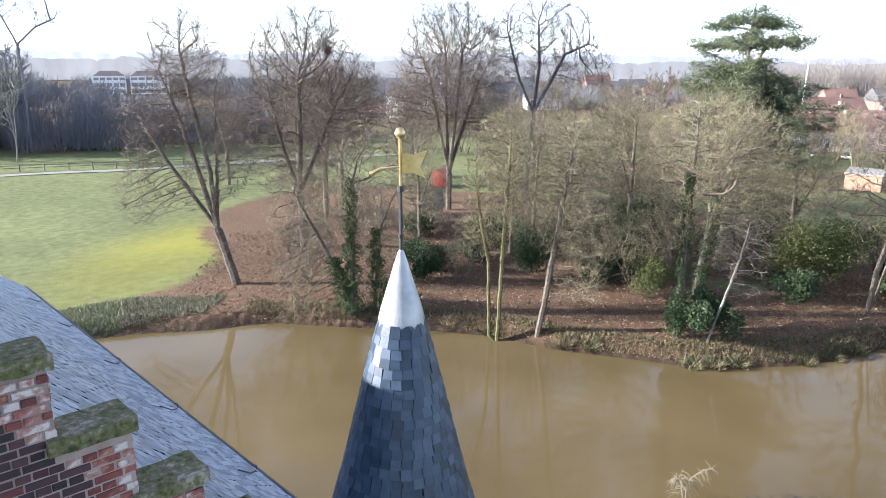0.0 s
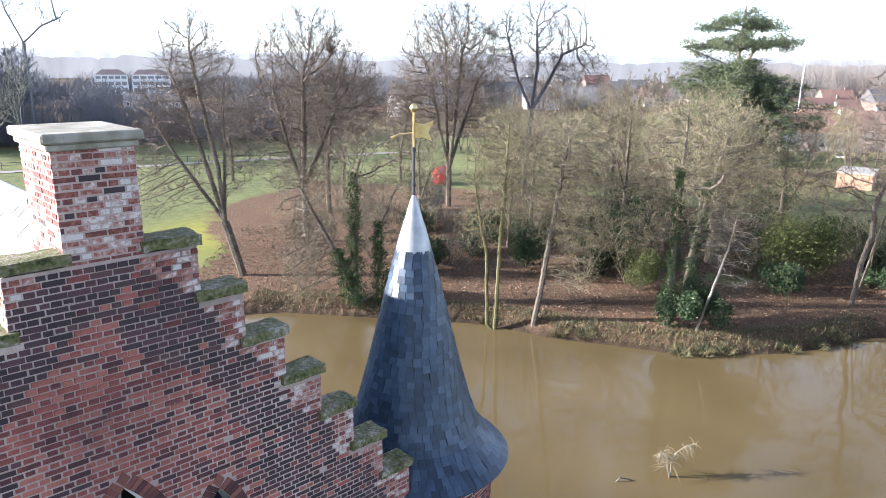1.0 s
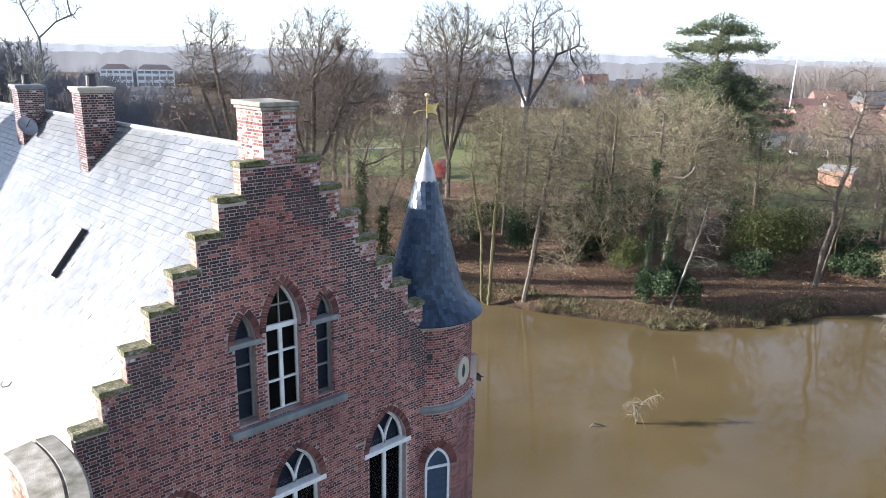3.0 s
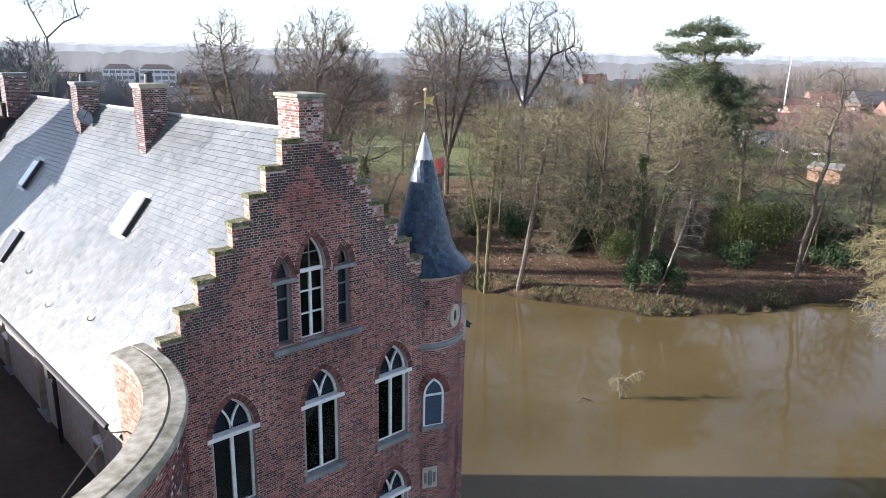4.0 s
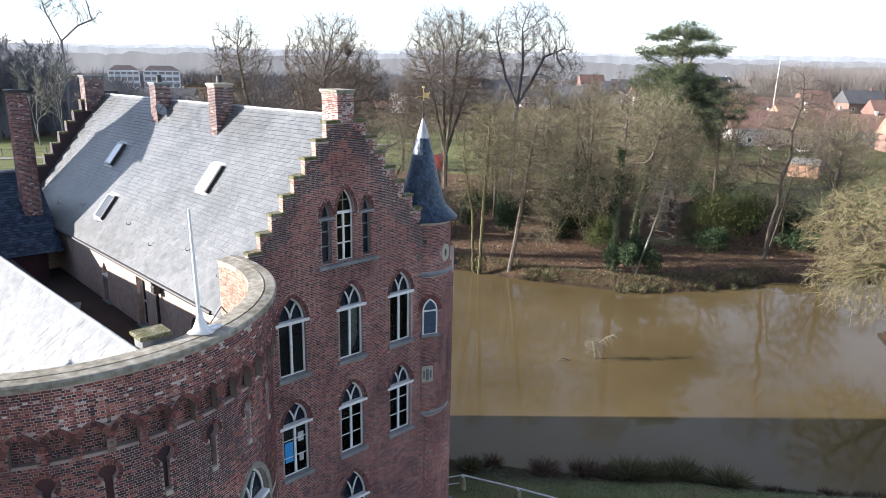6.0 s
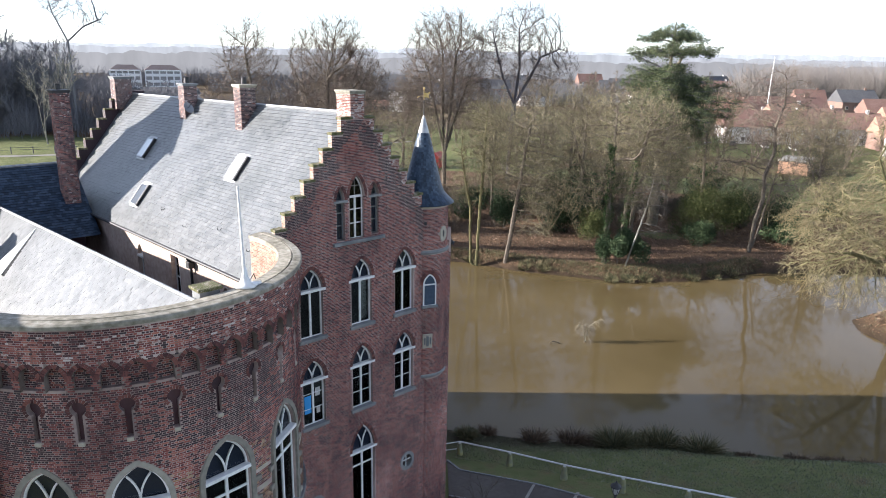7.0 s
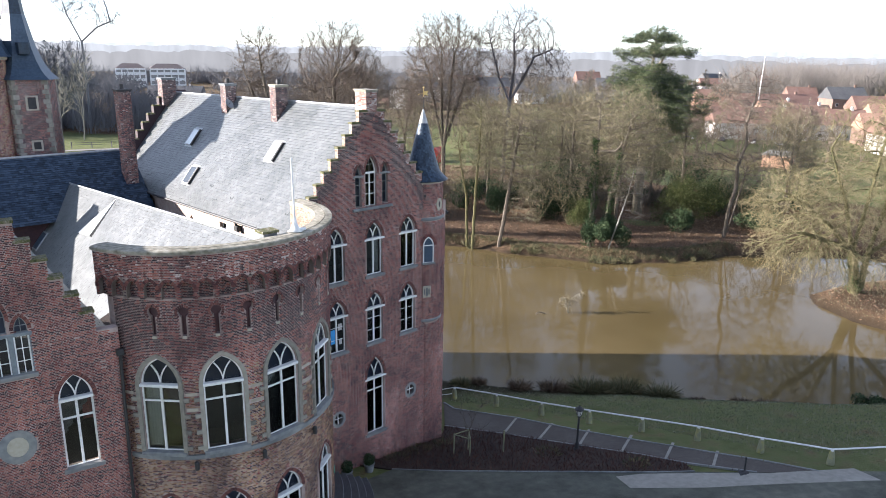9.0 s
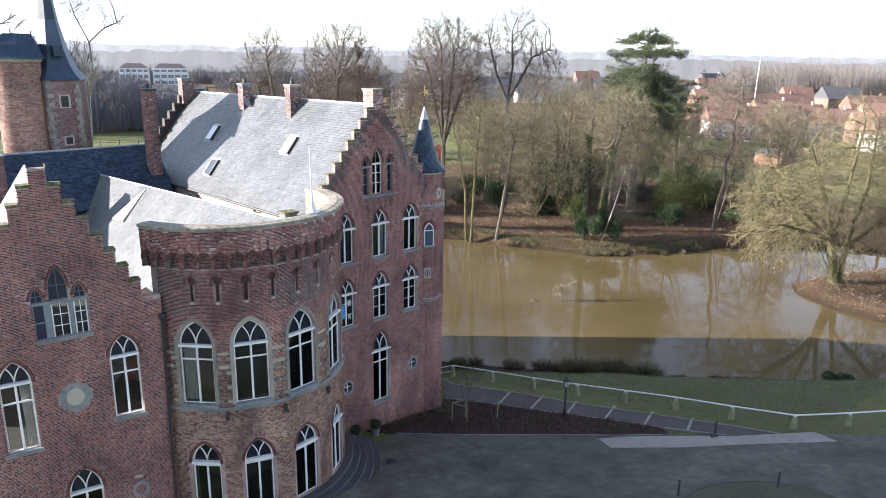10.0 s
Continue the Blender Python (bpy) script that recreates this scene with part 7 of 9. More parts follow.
def cedar_tree(at, h, seed):
    """Flat tiers on long level limbs; each limb: height, bearing from the pond view's right, reach."""
    rng = np.random.default_rng(seed)
    x, y = at
    ob = thing("cedar_tree", "old spreading cedar with flat blue-green tiers", "tree", pose(x, y, float(ground_z(x, y))))
    trunk = in_world(np.array([[(0, 0, -0.3), (0.1, 0, 8), (0.3, 0, 15), (0.4, 0, 22), (0.7, 0, h)]]))
    v, f = tubes(trunk, np.array([0.85]), np.array([0.06]), 12)
    part_np("trunk", v, f, BARK_WILLOW, ob, "thick grey-brown trunk")
    fork = in_world(np.array([[(0.35, 0, 21.6), (1.3, -0.2, 23.2), (2.4, -0.4, 25.2), (3.0, -0.4, 26.0)]]))
    v, f = tubes(fork, np.array([0.26]), np.array([0.08]), 8)
    part_np("limb", v, f, BARK_WILLOW, ob, "forking upper limb")
    limbs = []
    # open upper tiers, then a dense body that leans to one side, then sparse low limbs
    for z, right, left, depth, n in ((28.6, 1.2, 1.2, 1.0, 4), (27.7, 4.4, 3.4, 2.6, 10), (27.1, 3.4, 3.8, 2.8, 8), (25.6, 6.8, 3.6, 3.2, 10), (25.1, 5.6, 4.8, 3.4, 9), (23.3, 1.6, 6.8, 2.8, 8), (22.6, 2.4, 6.0, 3.4, 8),
                                     (21.9, 4.0, 3.4, 4.0, 13), (21.0, 5.2, 3.8, 4.4, 14), (20.1, 6.2, 3.6, 4.6, 14), (19.2, 8.6, 3.8, 4.8, 15), (18.3, 8.2, 3.8, 5.0, 14), (17.3, 7.4, 4.2, 5.2, 13), (16.3, 6.8, 4.4, 5.2, 12), (15.2, 5.6, 4.6, 5.0, 9), (13.2, 6.6, 4.6, 5.0, 4), (11.4, 6.4, 5.0, 5.0, 3)):
        for k in range(n):
            a = 2 * math.pi * (k + rng.uniform(-0.45, 0.45)) / n
            reach = (right if math.cos(a) > 0 else left) * abs(math.cos(a)) + depth * abs(math.sin(a))
            if rng.random() < 0.88:
                limbs.append((z + rng.normal(0, 0.22 if z > 22.2 else 0.6), a, reach * (rng.uniform(0.5, 1.06) if z > 22.2 else rng.uniform(0.75, 1.22))))
    LV, LF, n0, C = [], [], 0, []
    for z, a, L in limbs:
        out = in_world(np.array([math.cos(a), math.sin(a), 0.0]))
        root = np.array([np.interp(z, [0, 8, 15, 22, h], [0, 0.1, 0.3, 0.4, 0.7]), 0, z - 0.16 * L])
        q = runs(in_world(root)[None], out[None] + np.array([[0, 0, 0.34]]), np.array([L]), 6, 0.07, -0.075, rng)
        v, f = tubes(q, np.array([0.05 + 0.013 * L]), np.array([0.02]), 5)
        LV.append(v)
        LF.append(f + n0)
        n0 += len(v)
        side = np.cross(out, [0, 0, 1.0])
        # side twigs spread in the plane of the tier and carry the tufts
        m = int(6 + 3.0 * L)
        s = rng.uniform(0.28, 1.0, m)
        idx = np.minimum((s * 6).astype(int), 5)
        w = (s * 6 - idx)[:, None]
        p = q[0, idx] * (1 - w) + q[0, idx + 1] * w
        wide = (0.32 * L * (1.18 - s) + 0.55)[:, None] * rng.choice((-1, 1), (m, 1)) * rng.uniform(0.35, 1.0, (m, 1))
        tipp = p + side * wide + out * np.abs(wide) * 0.55 + rng.normal(0, 0.10, (m, 3))
        v, f = tubes(np.stack([p, tipp], 1), np.full(m, 0.025), np.full(m, 0.008), 3)
        LV.append(v)
        LF.append(f + n0)
        n0 += len(v)
        t = rng.uniform(0.12, 1.05, (m, 6, 1))
        C.append((p[:, None] * (1 - t) + tipp[:, None] * t).reshape(-1, 3) + np.array([0, 0, 0.08]) + rng.normal(0, 0.30, (m, 1, 3)).repeat(6, 1).reshape(-1, 3) * np.array([0.6, 0.6, 1.0]))
    part_np("branchwork", np.concatenate(LV), np.concatenate(LF), BARK_DARK, ob)["kind"] = "stuff"
    C = np.concatenate(C)
    # each tuft is a cluster of short needle sprays
    rep = np.repeat(C, 4, 0) + rng.normal(0, 0.28, (len(C) * 4, 3)) * np.array([1, 1, 0.6])
    d = unit(rng.normal(size=rep.shape) * np.array([1, 1, 0.6]) + np.array([0, 0, 0.45]))
    v, f = spikes(rep - d * 0.10, rep + d * 0.20, np.full(len(rep), 0.042))
    part_np("foliage", v, f, CEDAR, ob, "flat tiers of needle sprays")
    return ob


cedar_tree((76.0, 31.0), 29.3, 61)
# yews, mostly added as dark masses for the deep shade of the wood
for k, (x, y, r, h) in enumerate(((60.8, 37.4, 2.6, 9.0), (67.0, 35.5, 3.0, 8.0), (71.5, 41.5, 3.0, 9.5), (98.0, 33.5, 3.6, 8.0), (88.0, 46.0, 3.2, 7.0), (101.0, 42.0, 3.6, 9.0), (84.0, 21.0, 3.2, 6.5))):
    bush("yew_tree", "dark dense evergreen yew filling the shade under the park trees", (x, y), r, r, h, 7000, HOLLY, 90 + k, "yews under the park trees", 0.15, category="tree")
hut = thing("timber_hut", "small brown timber hut with a steep gable roof", "hut", pose(70.5, 75.0, -5.95, 0, 0, -30))
part("wall", box_bm(-1.6, 1.6, -1.3, 1.3, -0.2, 1.7, 0.02), BARK, hut)
bm = bmesh.new()
vs = [bm.verts.new(p) for p in ((-1.9, -1.6, 1.4), (1.9, -1.6, 1.4), (1.9, 1.6, 1.4), (-1.9, 1.6, 1.4), (-1.9, 0, 4.0), (1.9, 0, 4.0))]
for f in ((0, 1, 5, 4), (2, 3, 4, 5), (0, 4, 3), (1, 2, 5), (0, 3, 2, 1)):
    bm.faces.new([vs[k] for k in f])
bmesh.ops.recalc_face_normals(bm, faces=bm.faces)
part("roof", bm, BARK_DARK, hut, "dark boarded gable roof")

# ---------------------------------------------------------------- near bank: sedge, brambles, dead branch
def blades(name, label, spots, n, h, spread, material, seed, kind="", category="grass"):
    rng = np.random.default_rng(seed)
    x, y = spots
    z = float(ground_z(x, y))
    ob = thing(name, label, category, pose(x, y, z), "sedge tufts")
    a = rng.uniform(0, 2 * np.pi, n)
    r = spread * np.sqrt(rng.random(n))
    b = np.stack([r * np.cos(a), r * np.sin(a), ground_z(x + r * np.cos(a), y + r * np.sin(a)) - z], 1)
    lean = np.stack([np.cos(a), np.sin(a), np.zeros(n)], 1) * (0.25 + 0.8 * rng.random((n, 1))) + rng.normal(0, 0.25, (n, 3)) * np.array([1, 1, 0])
    L = h * rng.uniform(0.5, 1.1, n)
    q = runs(b, lean + np.array([0, 0, 1.2]), L, 3, 0.05, -0.25, rng)
    w = unit(np.cross(q[:, 1] - q[:, 0], rng.normal(size=(n, 3)))) * 0.018
    V = np.stack([q[:, 0] - w, q[:, 0] + w, q[:, 1] + w, q[:, 1] - w, q[:, 2] + w * 0.7, q[:, 2] - w * 0.7, q[:, 3], q[:, 3] + w * 0.1], 1)
    F = (np.arange(n)[:, None, None] * 8 + np.array([[0, 1, 2, 3], [3, 2, 4, 5], [5, 4, 7, 6]])[None]).reshape(-1, 4)
    part_np("tuft", V.reshape(-1, 3), F, material, ob)
    return ob


SEDGE_BROWN = surface("withered_brown_sedge", [(0.045, 0.03, 0.018), (0.11, 0.075, 0.045), (0.21, 0.15, 0.095)], 0.85, 3, 0.6, 0.2, piece=0.6)
NEAR = [((12.1, 6.9), 0.8, 0.45, 0), ((13.6, 6.4), 0.7, 0.4, 1), ((15.5, 3.7), 0.9, 0.7, 1), ((17.2, 1.9), 1.1, 0.7, 1), ((17.9, 0.7), 0.8, 0.6, 1), ((18.6, -0.5), 1.6, 0.75, 0), ((19.5, -1.3), 1.2, 0.5, 0), ((21.1, -2.5), 1.5, 0.8, 0),
        ((20.4, -2.0), 1.1, 0.5, 0), ((21.9, -5.0), 1.5, 0.7, 0), ((25.1, -9.7), 0.7, 0.5, 1), ((26.1, -11.1), 0.6, 0.4, 1), ((26.9, -11.7), 0.65, 0.45, 1), ((27.9, -13.0), 0.7, 0.55, 1), ((29.5, -14.6), 0.6, 0.6, 1), ((23.4, -7.2), 0.5, 0.4, 1)]
for i, (p, h, s, brown) in enumerate(NEAR):
    blades("sedge_tuft", "withered brown tuft of sedge at the water" if brown else "arching round tuft of dark green sedge at the water", p, 420 if brown else 900, h, s, SEDGE_BROWN if brown else SEDGE, 300 + i)
bush("box_bush", "round dark evergreen bush by the water", (32.0, -16.6), 1.1, 1.1, 1.5, 2600, HOLLY, 58, "", 0.10)
FARS = [(49.9, 20.6), (51.2, 19.2), (52.8, 18.0), (46.6, 28.2), (45.4, 30.0), (57.5, 14.6), (60.2, 13.2), (63.0, 12.4), (43.0, 36.6), (36.2, 46.6)]
for i, p in enumerate(FARS):
    blades("sedge_tuft", "arching tuft of yellow-green winter sedge at the water", p, 240, 0.75, 0.7, SEDGE, 330 + i)

rng = np.random.default_rng(9)
dead = thing("dead_branch", "bleached dead branch rising from the water", "branch", pose(32.3, 11.6, WATER_Z))
stem = np.array([[(0.0, 0.0, -0.3), (0.1, 0.1, 0.7), (0.35, 0.05, 1.4), (0.85, -0.35, 1.9), (1.3, -0.8, 2.1)], [(0.0, 0.0, -0.3), (-0.2, 0.1, 0.6), (-0.15, 0.3, 1.2), (-0.4, 0.35, 1.6), (-0.7, 0.5, 1.7)]])
v, f = tubes(stem, np.full(2, 0.055), np.full(2, 0.012), 6)
part_np("limb", v, f, BARK_WILLOW, dead)
b, d, L, t = spawn(stem, np.array([2.4, 2.0]), 60, 0.25, 1.0, (30, 90), 0.55, rng)
q2 = runs(b, d + np.array([0, 0, -0.35]), L, 4, 0.12, -0.30, rng)
v, f = tubes(q2, np.full(len(b), 0.016), np.full(len(b), 0.006), 4)
part_np("twigs", v, f, BARK_WILLOW, dead, "hanging bleached twigs")
snag = thing("dead_branch", "dark snag just above the water", "branch", pose(29.4, 13.6, WATER_Z))
part("limb", tube([(0, 0, -0.1), (0.25, -0.2, 0.25), (0.7, -0.5, 0.1), (1.0, -0.7, -0.1)], 0.04, 6), BARK, snag)

# ---------------------------------------------------------------- forecourt
def drape_bm(outline, lift, cell=1.0, thick=0.0):
    bm = bmesh.new()
    vs = [bm.verts.new((x, y, 0)) for x, y in outline]
    es = [bm.edges.new((a, b)) for a, b in zip(vs, vs[1:] + vs[:1])]
    bmesh.ops.triangle_fill(bm, use_beauty=True, edges=es, normal=(0, 0, 1))
    xs, ys = [p[0] for p in outline], [p[1] for p in outline]
    for lo, hi, no in ((min(xs), max(xs), (1, 0, 0)), (min(ys), max(ys), (0, 1, 0))):
        c = lo + cell
        while c < hi:
            bmesh.ops.bisect_plane(bm, geom=bm.verts[:] + bm.edges[:] + bm.faces[:], plane_co=(c * no[0], c * no[1], 0), plane_no=no)
            c += cell
    co = np.array([v.co[:] for v in bm.verts])
    z = ground_z(co[:, 0], co[:, 1])
    for v, q in zip(bm.verts, z):
        v.co.z = q + lift
    if thick:
        r = bmesh.ops.extrude_face_region(bm, geom=bm.faces[:])
        for g in r["geom"]:
            if isinstance(g, bmesh.types.BMVert):
                g.co.z -= thick
    bmesh.ops.recalc_face_normals(bm, faces=bm.faces)
    return bm


COURT = [(-6.5, -2.0), (-2.0, -1.8), (-0.2, -3.95), (2.65, -7.0), (5.05, -9.45), (7.35, -11.9), (9.5, -13.9), (12.0, -16.6), (15.6, -20.0), (24, -29), (30, -62), (-48, -62), (-48, -9), (-18, -9)]
tagged(part("road", drape_bm(COURT, 0.075, 1.6, 0.3), ASPHALT), "dark worn asphalt forecourt", "road", kind="structure")
BED = [(-2.9, -0.06), (3.45, -0.06), (5.0, 1.2), (6.55, -2.5), (8.2, -7.0), (9.57, -10.45), (10.2, -12.85), (9.5, -13.8), (7.35, -11.85), (5.05, -9.4), (2.65, -6.95), (-0.2, -3.9), (-2.0, -1.75)]
tagged(part("flower_bed", drape_bm(BED, 0.09, 1.0, 0.3), SOIL), "bare dark planting bed below the castle wall", "flower bed", kind="structure")
BAY = [(5.0, 1.25), (8.4, 4.9), (7.9, 3.3), (9.5, -1.1), (10.4, -5.4), (11.5, -9.3), (13.6, -15.9), (14.2, -18.6), (11.75, -16.3), (10.25, -12.9), (9.6, -10.5), (8.25, -7.05), (6.6, -2.5)]
tagged(part("pavement", drape_bm(BAY, 0.075, 1.0, 0.3), PAVING), "brown paved parking bays along the lawn", "pavement", kind="structure")


def kerb(points, w, lift, h, material, name="kerb"):
    bm = bmesh.new()
    for a, b in zip(points, points[1:]):
        a, b = Vector(a), Vector(b)
        n = max(1, int((b - a).length / 1.0))
        for i in range(n):
            p, q = a.lerp(b, i / n), a.lerp(b, (i + 1) / n - 0.006)
            t = (q - p).normalized()
            s = Vector((-t.y, t.x)) * w / 2
            vs = []
            for z in (-0.15, h):
                for c in (p + s, p - s, q - s, q + s):
                    vs.append(bm.verts.new((c.x, c.y, float(ground_z(c.x, c.y)) + lift + z)))
            for f in ((4, 5, 6, 7), (0, 1, 5, 4), (1, 2, 6, 5), (2, 3, 7, 6), (3, 0, 4, 7)):
                bm.faces.new([vs[k] for k in f])
    bmesh.ops.recalc_face_normals(bm, faces=bm.faces)
    return part(name, bm, material)


tagged(kerb([(8.4, 4.9), (7.9, 3.3), (9.5, -1.1), (10.4, -5.4), (11.5, -9.3), (13.6, -15.9), (14.2, -18.6)], 0.14, 0.06, 0.06, STONE), "pale concrete kerb along the lawn", "kerb", kind="structure")
tagged(kerb([(5.0, 1.25), (6.6, -2.5), (8.25, -7.05), (9.6, -10.5), (10.25, -12.9), (11.75, -16.3)], 0.14, 0.06, 0.05, STONE), "pale concrete kerb along the planting bed", "kerb", kind="structure")
tagged(kerb([(-2.0, -1.78), (-0.2, -3.92), (2.65, -6.97), (5.05, -9.42), (7.35, -11.87), (9.5, -13.86)], 0.10, 0.05, 0.07, STONE), "thin concrete kerb round the bed", "kerb", kind="structure")
for a, b in (((9.62, -1.04), (6.6, -2.5)), ((10.31, -3.5), (7.47, -4.68)), ((11.0, -5.93), (8.46, -7.01)), ((12.0, -8.4), (9.27, -9.42)), ((12.6, -10.9), (10.1, -11.8)), ((13.2, -13.4), (11.0, -14.2))):
    tagged(kerb([a, b], 0.16, 0.06, 0.03, CONCRETE, "bay_marking"), "pale stone line between two parking bays", "kerb", kind="structure")
tagged(part("pavement", drape_bm([(5.9, -11.2), (5.2, -12.5), (7.9, -15.2), (11.23, -17.88), (15.2, -21.3), (15.9, -19.8), (12.0, -16.75), (9.4, -14.1), (7.2, -12.0)], 0.092, 1.2, 0.3), CONCRETE), "pale concrete crossing strip", "pavement", kind="structure")
isl = [(2.6 + 5.0 * math.cos(radians(a)), -23.6 + 5.0 * math.sin(radians(a))) for a in range(0, 360, 12)]
LAWN_DULL = surface("worn_winter_turf", [(0.045, 0.05, 0.028), (0.07, 0.076, 0.042), (0.105, 0.105, 0.065)], 0.95, 5, 0.6, 0.8, fine=30)
tagged(part("lawn_island", drape_bm(isl, 0.12, 1.5, 0.3), LAWN_DULL), "small round lawn island", "lawn", kind="structure")
tagged(kerb(isl + isl[:1], 0.10, 0.08, 0.06, PAVING), "thin kerb round the lawn island", "kerb", kind="structure")

# white rail on wooden posts
RAIL = [(9.69, 5.14), (10.57, 1.72), (11.3, -1.8), (12.18, -5.1), (13.2, -8.4), (14.19, -11.66), (14.9, -15.17), (15.81, -18.64), (18.54, -20.85), (21.8, -23.2), (25.0, -25.6)]
rail = thing("rail_fence", "white tubular rail on weathered wooden posts", "fence")
for i, (x, y) in enumerate(RAIL):
    z = float(ground_z(x, y))
    post = part("post", lathe([(0.24, z - 0.3), (0.21, z + 0.2), (0.155, z + 0.62), (0.13, z + 0.80), (0.07, z + 0.84)], 12, x, y), POST_WOOD, rail, "stout tapered post, yellow-green with algae")
    part("cap", lathe([(0.05, z + 0.80), (0.085, z + 0.84), (0.085, z + 0.93), (0.05, z + 0.97)], 10, x, y), PAINT_WHITE, post, "white rail bracket")
for (x0, y0), (x1, y1) in zip(RAIL, RAIL[1:]):
    part("rail", tube([(x0, y0, float(ground_z(x0, y0)) + 0.94), (x1, y1, float(ground_z(x1, y1)) + 0.94)], 0.05, 8), PAINT_WHITE, rail, "white painted tube")
x0, y0 = RAIL[0]
z0 = float(ground_z(x0, y0))
part("rail", tube([(x0, y0, z0 + 0.94), (x0 - 0.8, y0 + 0.7, z0 + 0.75), (x0 - 1.3, y0 + 0.7, z0 + 1.0), (x0 - 1.3, y0 + 0.7, z0 - 0.3)], 0.03, 8), PAINT_WHITE, rail)
part("rail", tube([(x0, y0, z0 + 0.45), (x0 - 0.8, y0 + 0.7, z0 + 0.3), (x0 - 1.3, y0 + 0.7, z0 + 0.55)], 0.025, 8), PAINT_WHITE, rail)


def lamp_post(x, y):
    z = float(ground_z(x, y))
    ob = thing("street_lamp", "dark green iron lamp post with glazed lantern", "lamp", pose(x, y, z) @ Matrix.Scale(1.17, 4))
    part("post", lathe([(0.16, -0.1), (0.16, 0.12), (0.10, 0.2), (0.10, 0.45), (0.06, 0.55), (0.05, 1.85), (0.08, 1.9), (0.04, 1.95)], 14), IRON, ob)
    lan = part("lantern", lathe([(0.07, 1.93), (0.10, 1.96), (0.10, 1.99)], 6), IRON, ob)
    part("glass", lathe([(0.095, 1.99), (0.19, 2.33)], 6), CURTAIN, lan, "clouded lantern glass")
    for k in range(6):
        a = radians(60 * k)
        part("glazing_bar", tube([(0.1 * math.cos(a), 0.1 * math.sin(a), 1.98), (0.2 * math.cos(a), 0.2 * math.sin(a), 2.34)], 0.012, 5), IRON, lan)
    part("hood", lathe([(0.23, 2.32), (0.22, 2.36), (0.10, 2.46), (0.03, 2.5), (0.03, 2.56), (0.001, 2.6)], 12), IRON, lan)


lamp_post(7.6, -7.4)
for x, y in ((11.4, -15.75), (6.48, -21.3), (2.23, -18.25)):
    z = float(ground_z(x, y))
    ob = thing("bollard", "slim black iron bollard beside the drive", "bollard", pose(x, y, z), "bollards")
    part("post", lathe([(0.055, -0.1), (0.05, 0.8), (0.06, 0.82), (0.06, 0.9), (0.03, 0.94)], 10), IRON, ob)
for x, y in ((10.9, -16.0), (-5.2, -5.2)):
    z = float(ground_z(x, y)) + 0.047
    ob = thing("drain_cover", "cast iron drain cover set in the paving", "drain", pose(x, y, z, 6, -5, 38), "drain covers")
    part("frame", box_bm(-0.45, 0.45, -0.28, 0.28, 0.0, 0.03, 0.006), IRON, ob)
    for k in range(6):
        part("slat", box_bm(-0.38 + k * 0.135, -0.31 + k * 0.135, -0.22, 0.22, 0.03, 0.042), IRON, ob)
# young tree in a guard, and a stake
ob = thing("tree_guard", "young tree in a square timber guard", "tree guard", pose(2.5, -3.0, float(ground_z(2.5, -3.0)) + 0.08))
for k in range(3):
    a = radians(120 * k + 20)
    part("post", tube([(0.6 * math.cos(a), 0.6 * math.sin(a), -0.2), (0.6 * math.cos(a), 0.6 * math.sin(a), 1.3)], 0.04, 6), POST_WOOD, ob)
    b = radians(120 * (k + 1) + 20)
    part("rail", tube([(0.6 * math.cos(a), 0.6 * math.sin(a), 1.25), (0.6 * math.cos(b), 0.6 * math.sin(b), 1.25)], 0.03, 6), POST_WOOD, ob)
tr_ = bare_tree(77, 3.6, 0.035, 1, (0, 0), (20, 50), 0.3, (8, 5, 3), twig=0.006)
part_np("sapling", tr_[0], tr_[1], BARK, ob, "thin bare sapling")
ob = thing("stake", "single dark timber stake in the bed", "stake", pose(4.3, -4.5, float(ground_z(4.3, -4.5)) + 0.08))
part("post", tube([(0, 0, -0.2), (0.02, 0, 1.4)], 0.045, 7), POST_WOOD, ob)
# low dead stalks in the bed
for i, (x, y) in enumerate(((1.0, -0.7), (-0.8, -0.7), (2.6, -1.2), (6.0, -6.5), (8.2, -11.0))):
    blades("sedge_tuft", "low withered stalks in the planting bed", (x, y), 160, 0.45, 0.7, SEDGE, 360 + i)
for i, (x, y) in enumerate(((-3.0, -1.0), (-4.5, -1.0))):
    z = float(ground_z(x, y)) + 0.05
    ob = thing("planter", "grey tub planter with a clipped bush", "planter", pose(x, y, z), "planters")
    part("tub", lathe([(0.22, 0.0), (0.30, 0.45), (0.33, 0.47), (0.30, 0.48), (0.27, 0.44), (0.001, 0.42)], 18), STONE, ob)
    rng = np.random.default_rng(400 + i)
    v, f = leaves(700, lambda m: np.array([0, 0, 0.75]) + unit(rng.normal(size=(m, 3))) * 0.34 * rng.random((m, 1)) ** 0.3, 0.06, rng)
    part_np("foliage", v, f, HOLLY, ob)
# curved steps at the foot of the round tower
steps = thing("curved_steps", "broad curved blue stone steps round the tower foot", "steps", kind="structure")
for k in range(5):
    r = CR + 0.45 + 0.38 * k
    z = -2.28 - 0.19 * k
    part("step", lathe([(CR - 0.3, z - 1.6), (r, z - 1.6), (r, z - 0.03), (r - 0.03, z), (CR - 0.3, z)], 30, CX, CY, a0=-150, a1=-18), STONE_DARK, steps)

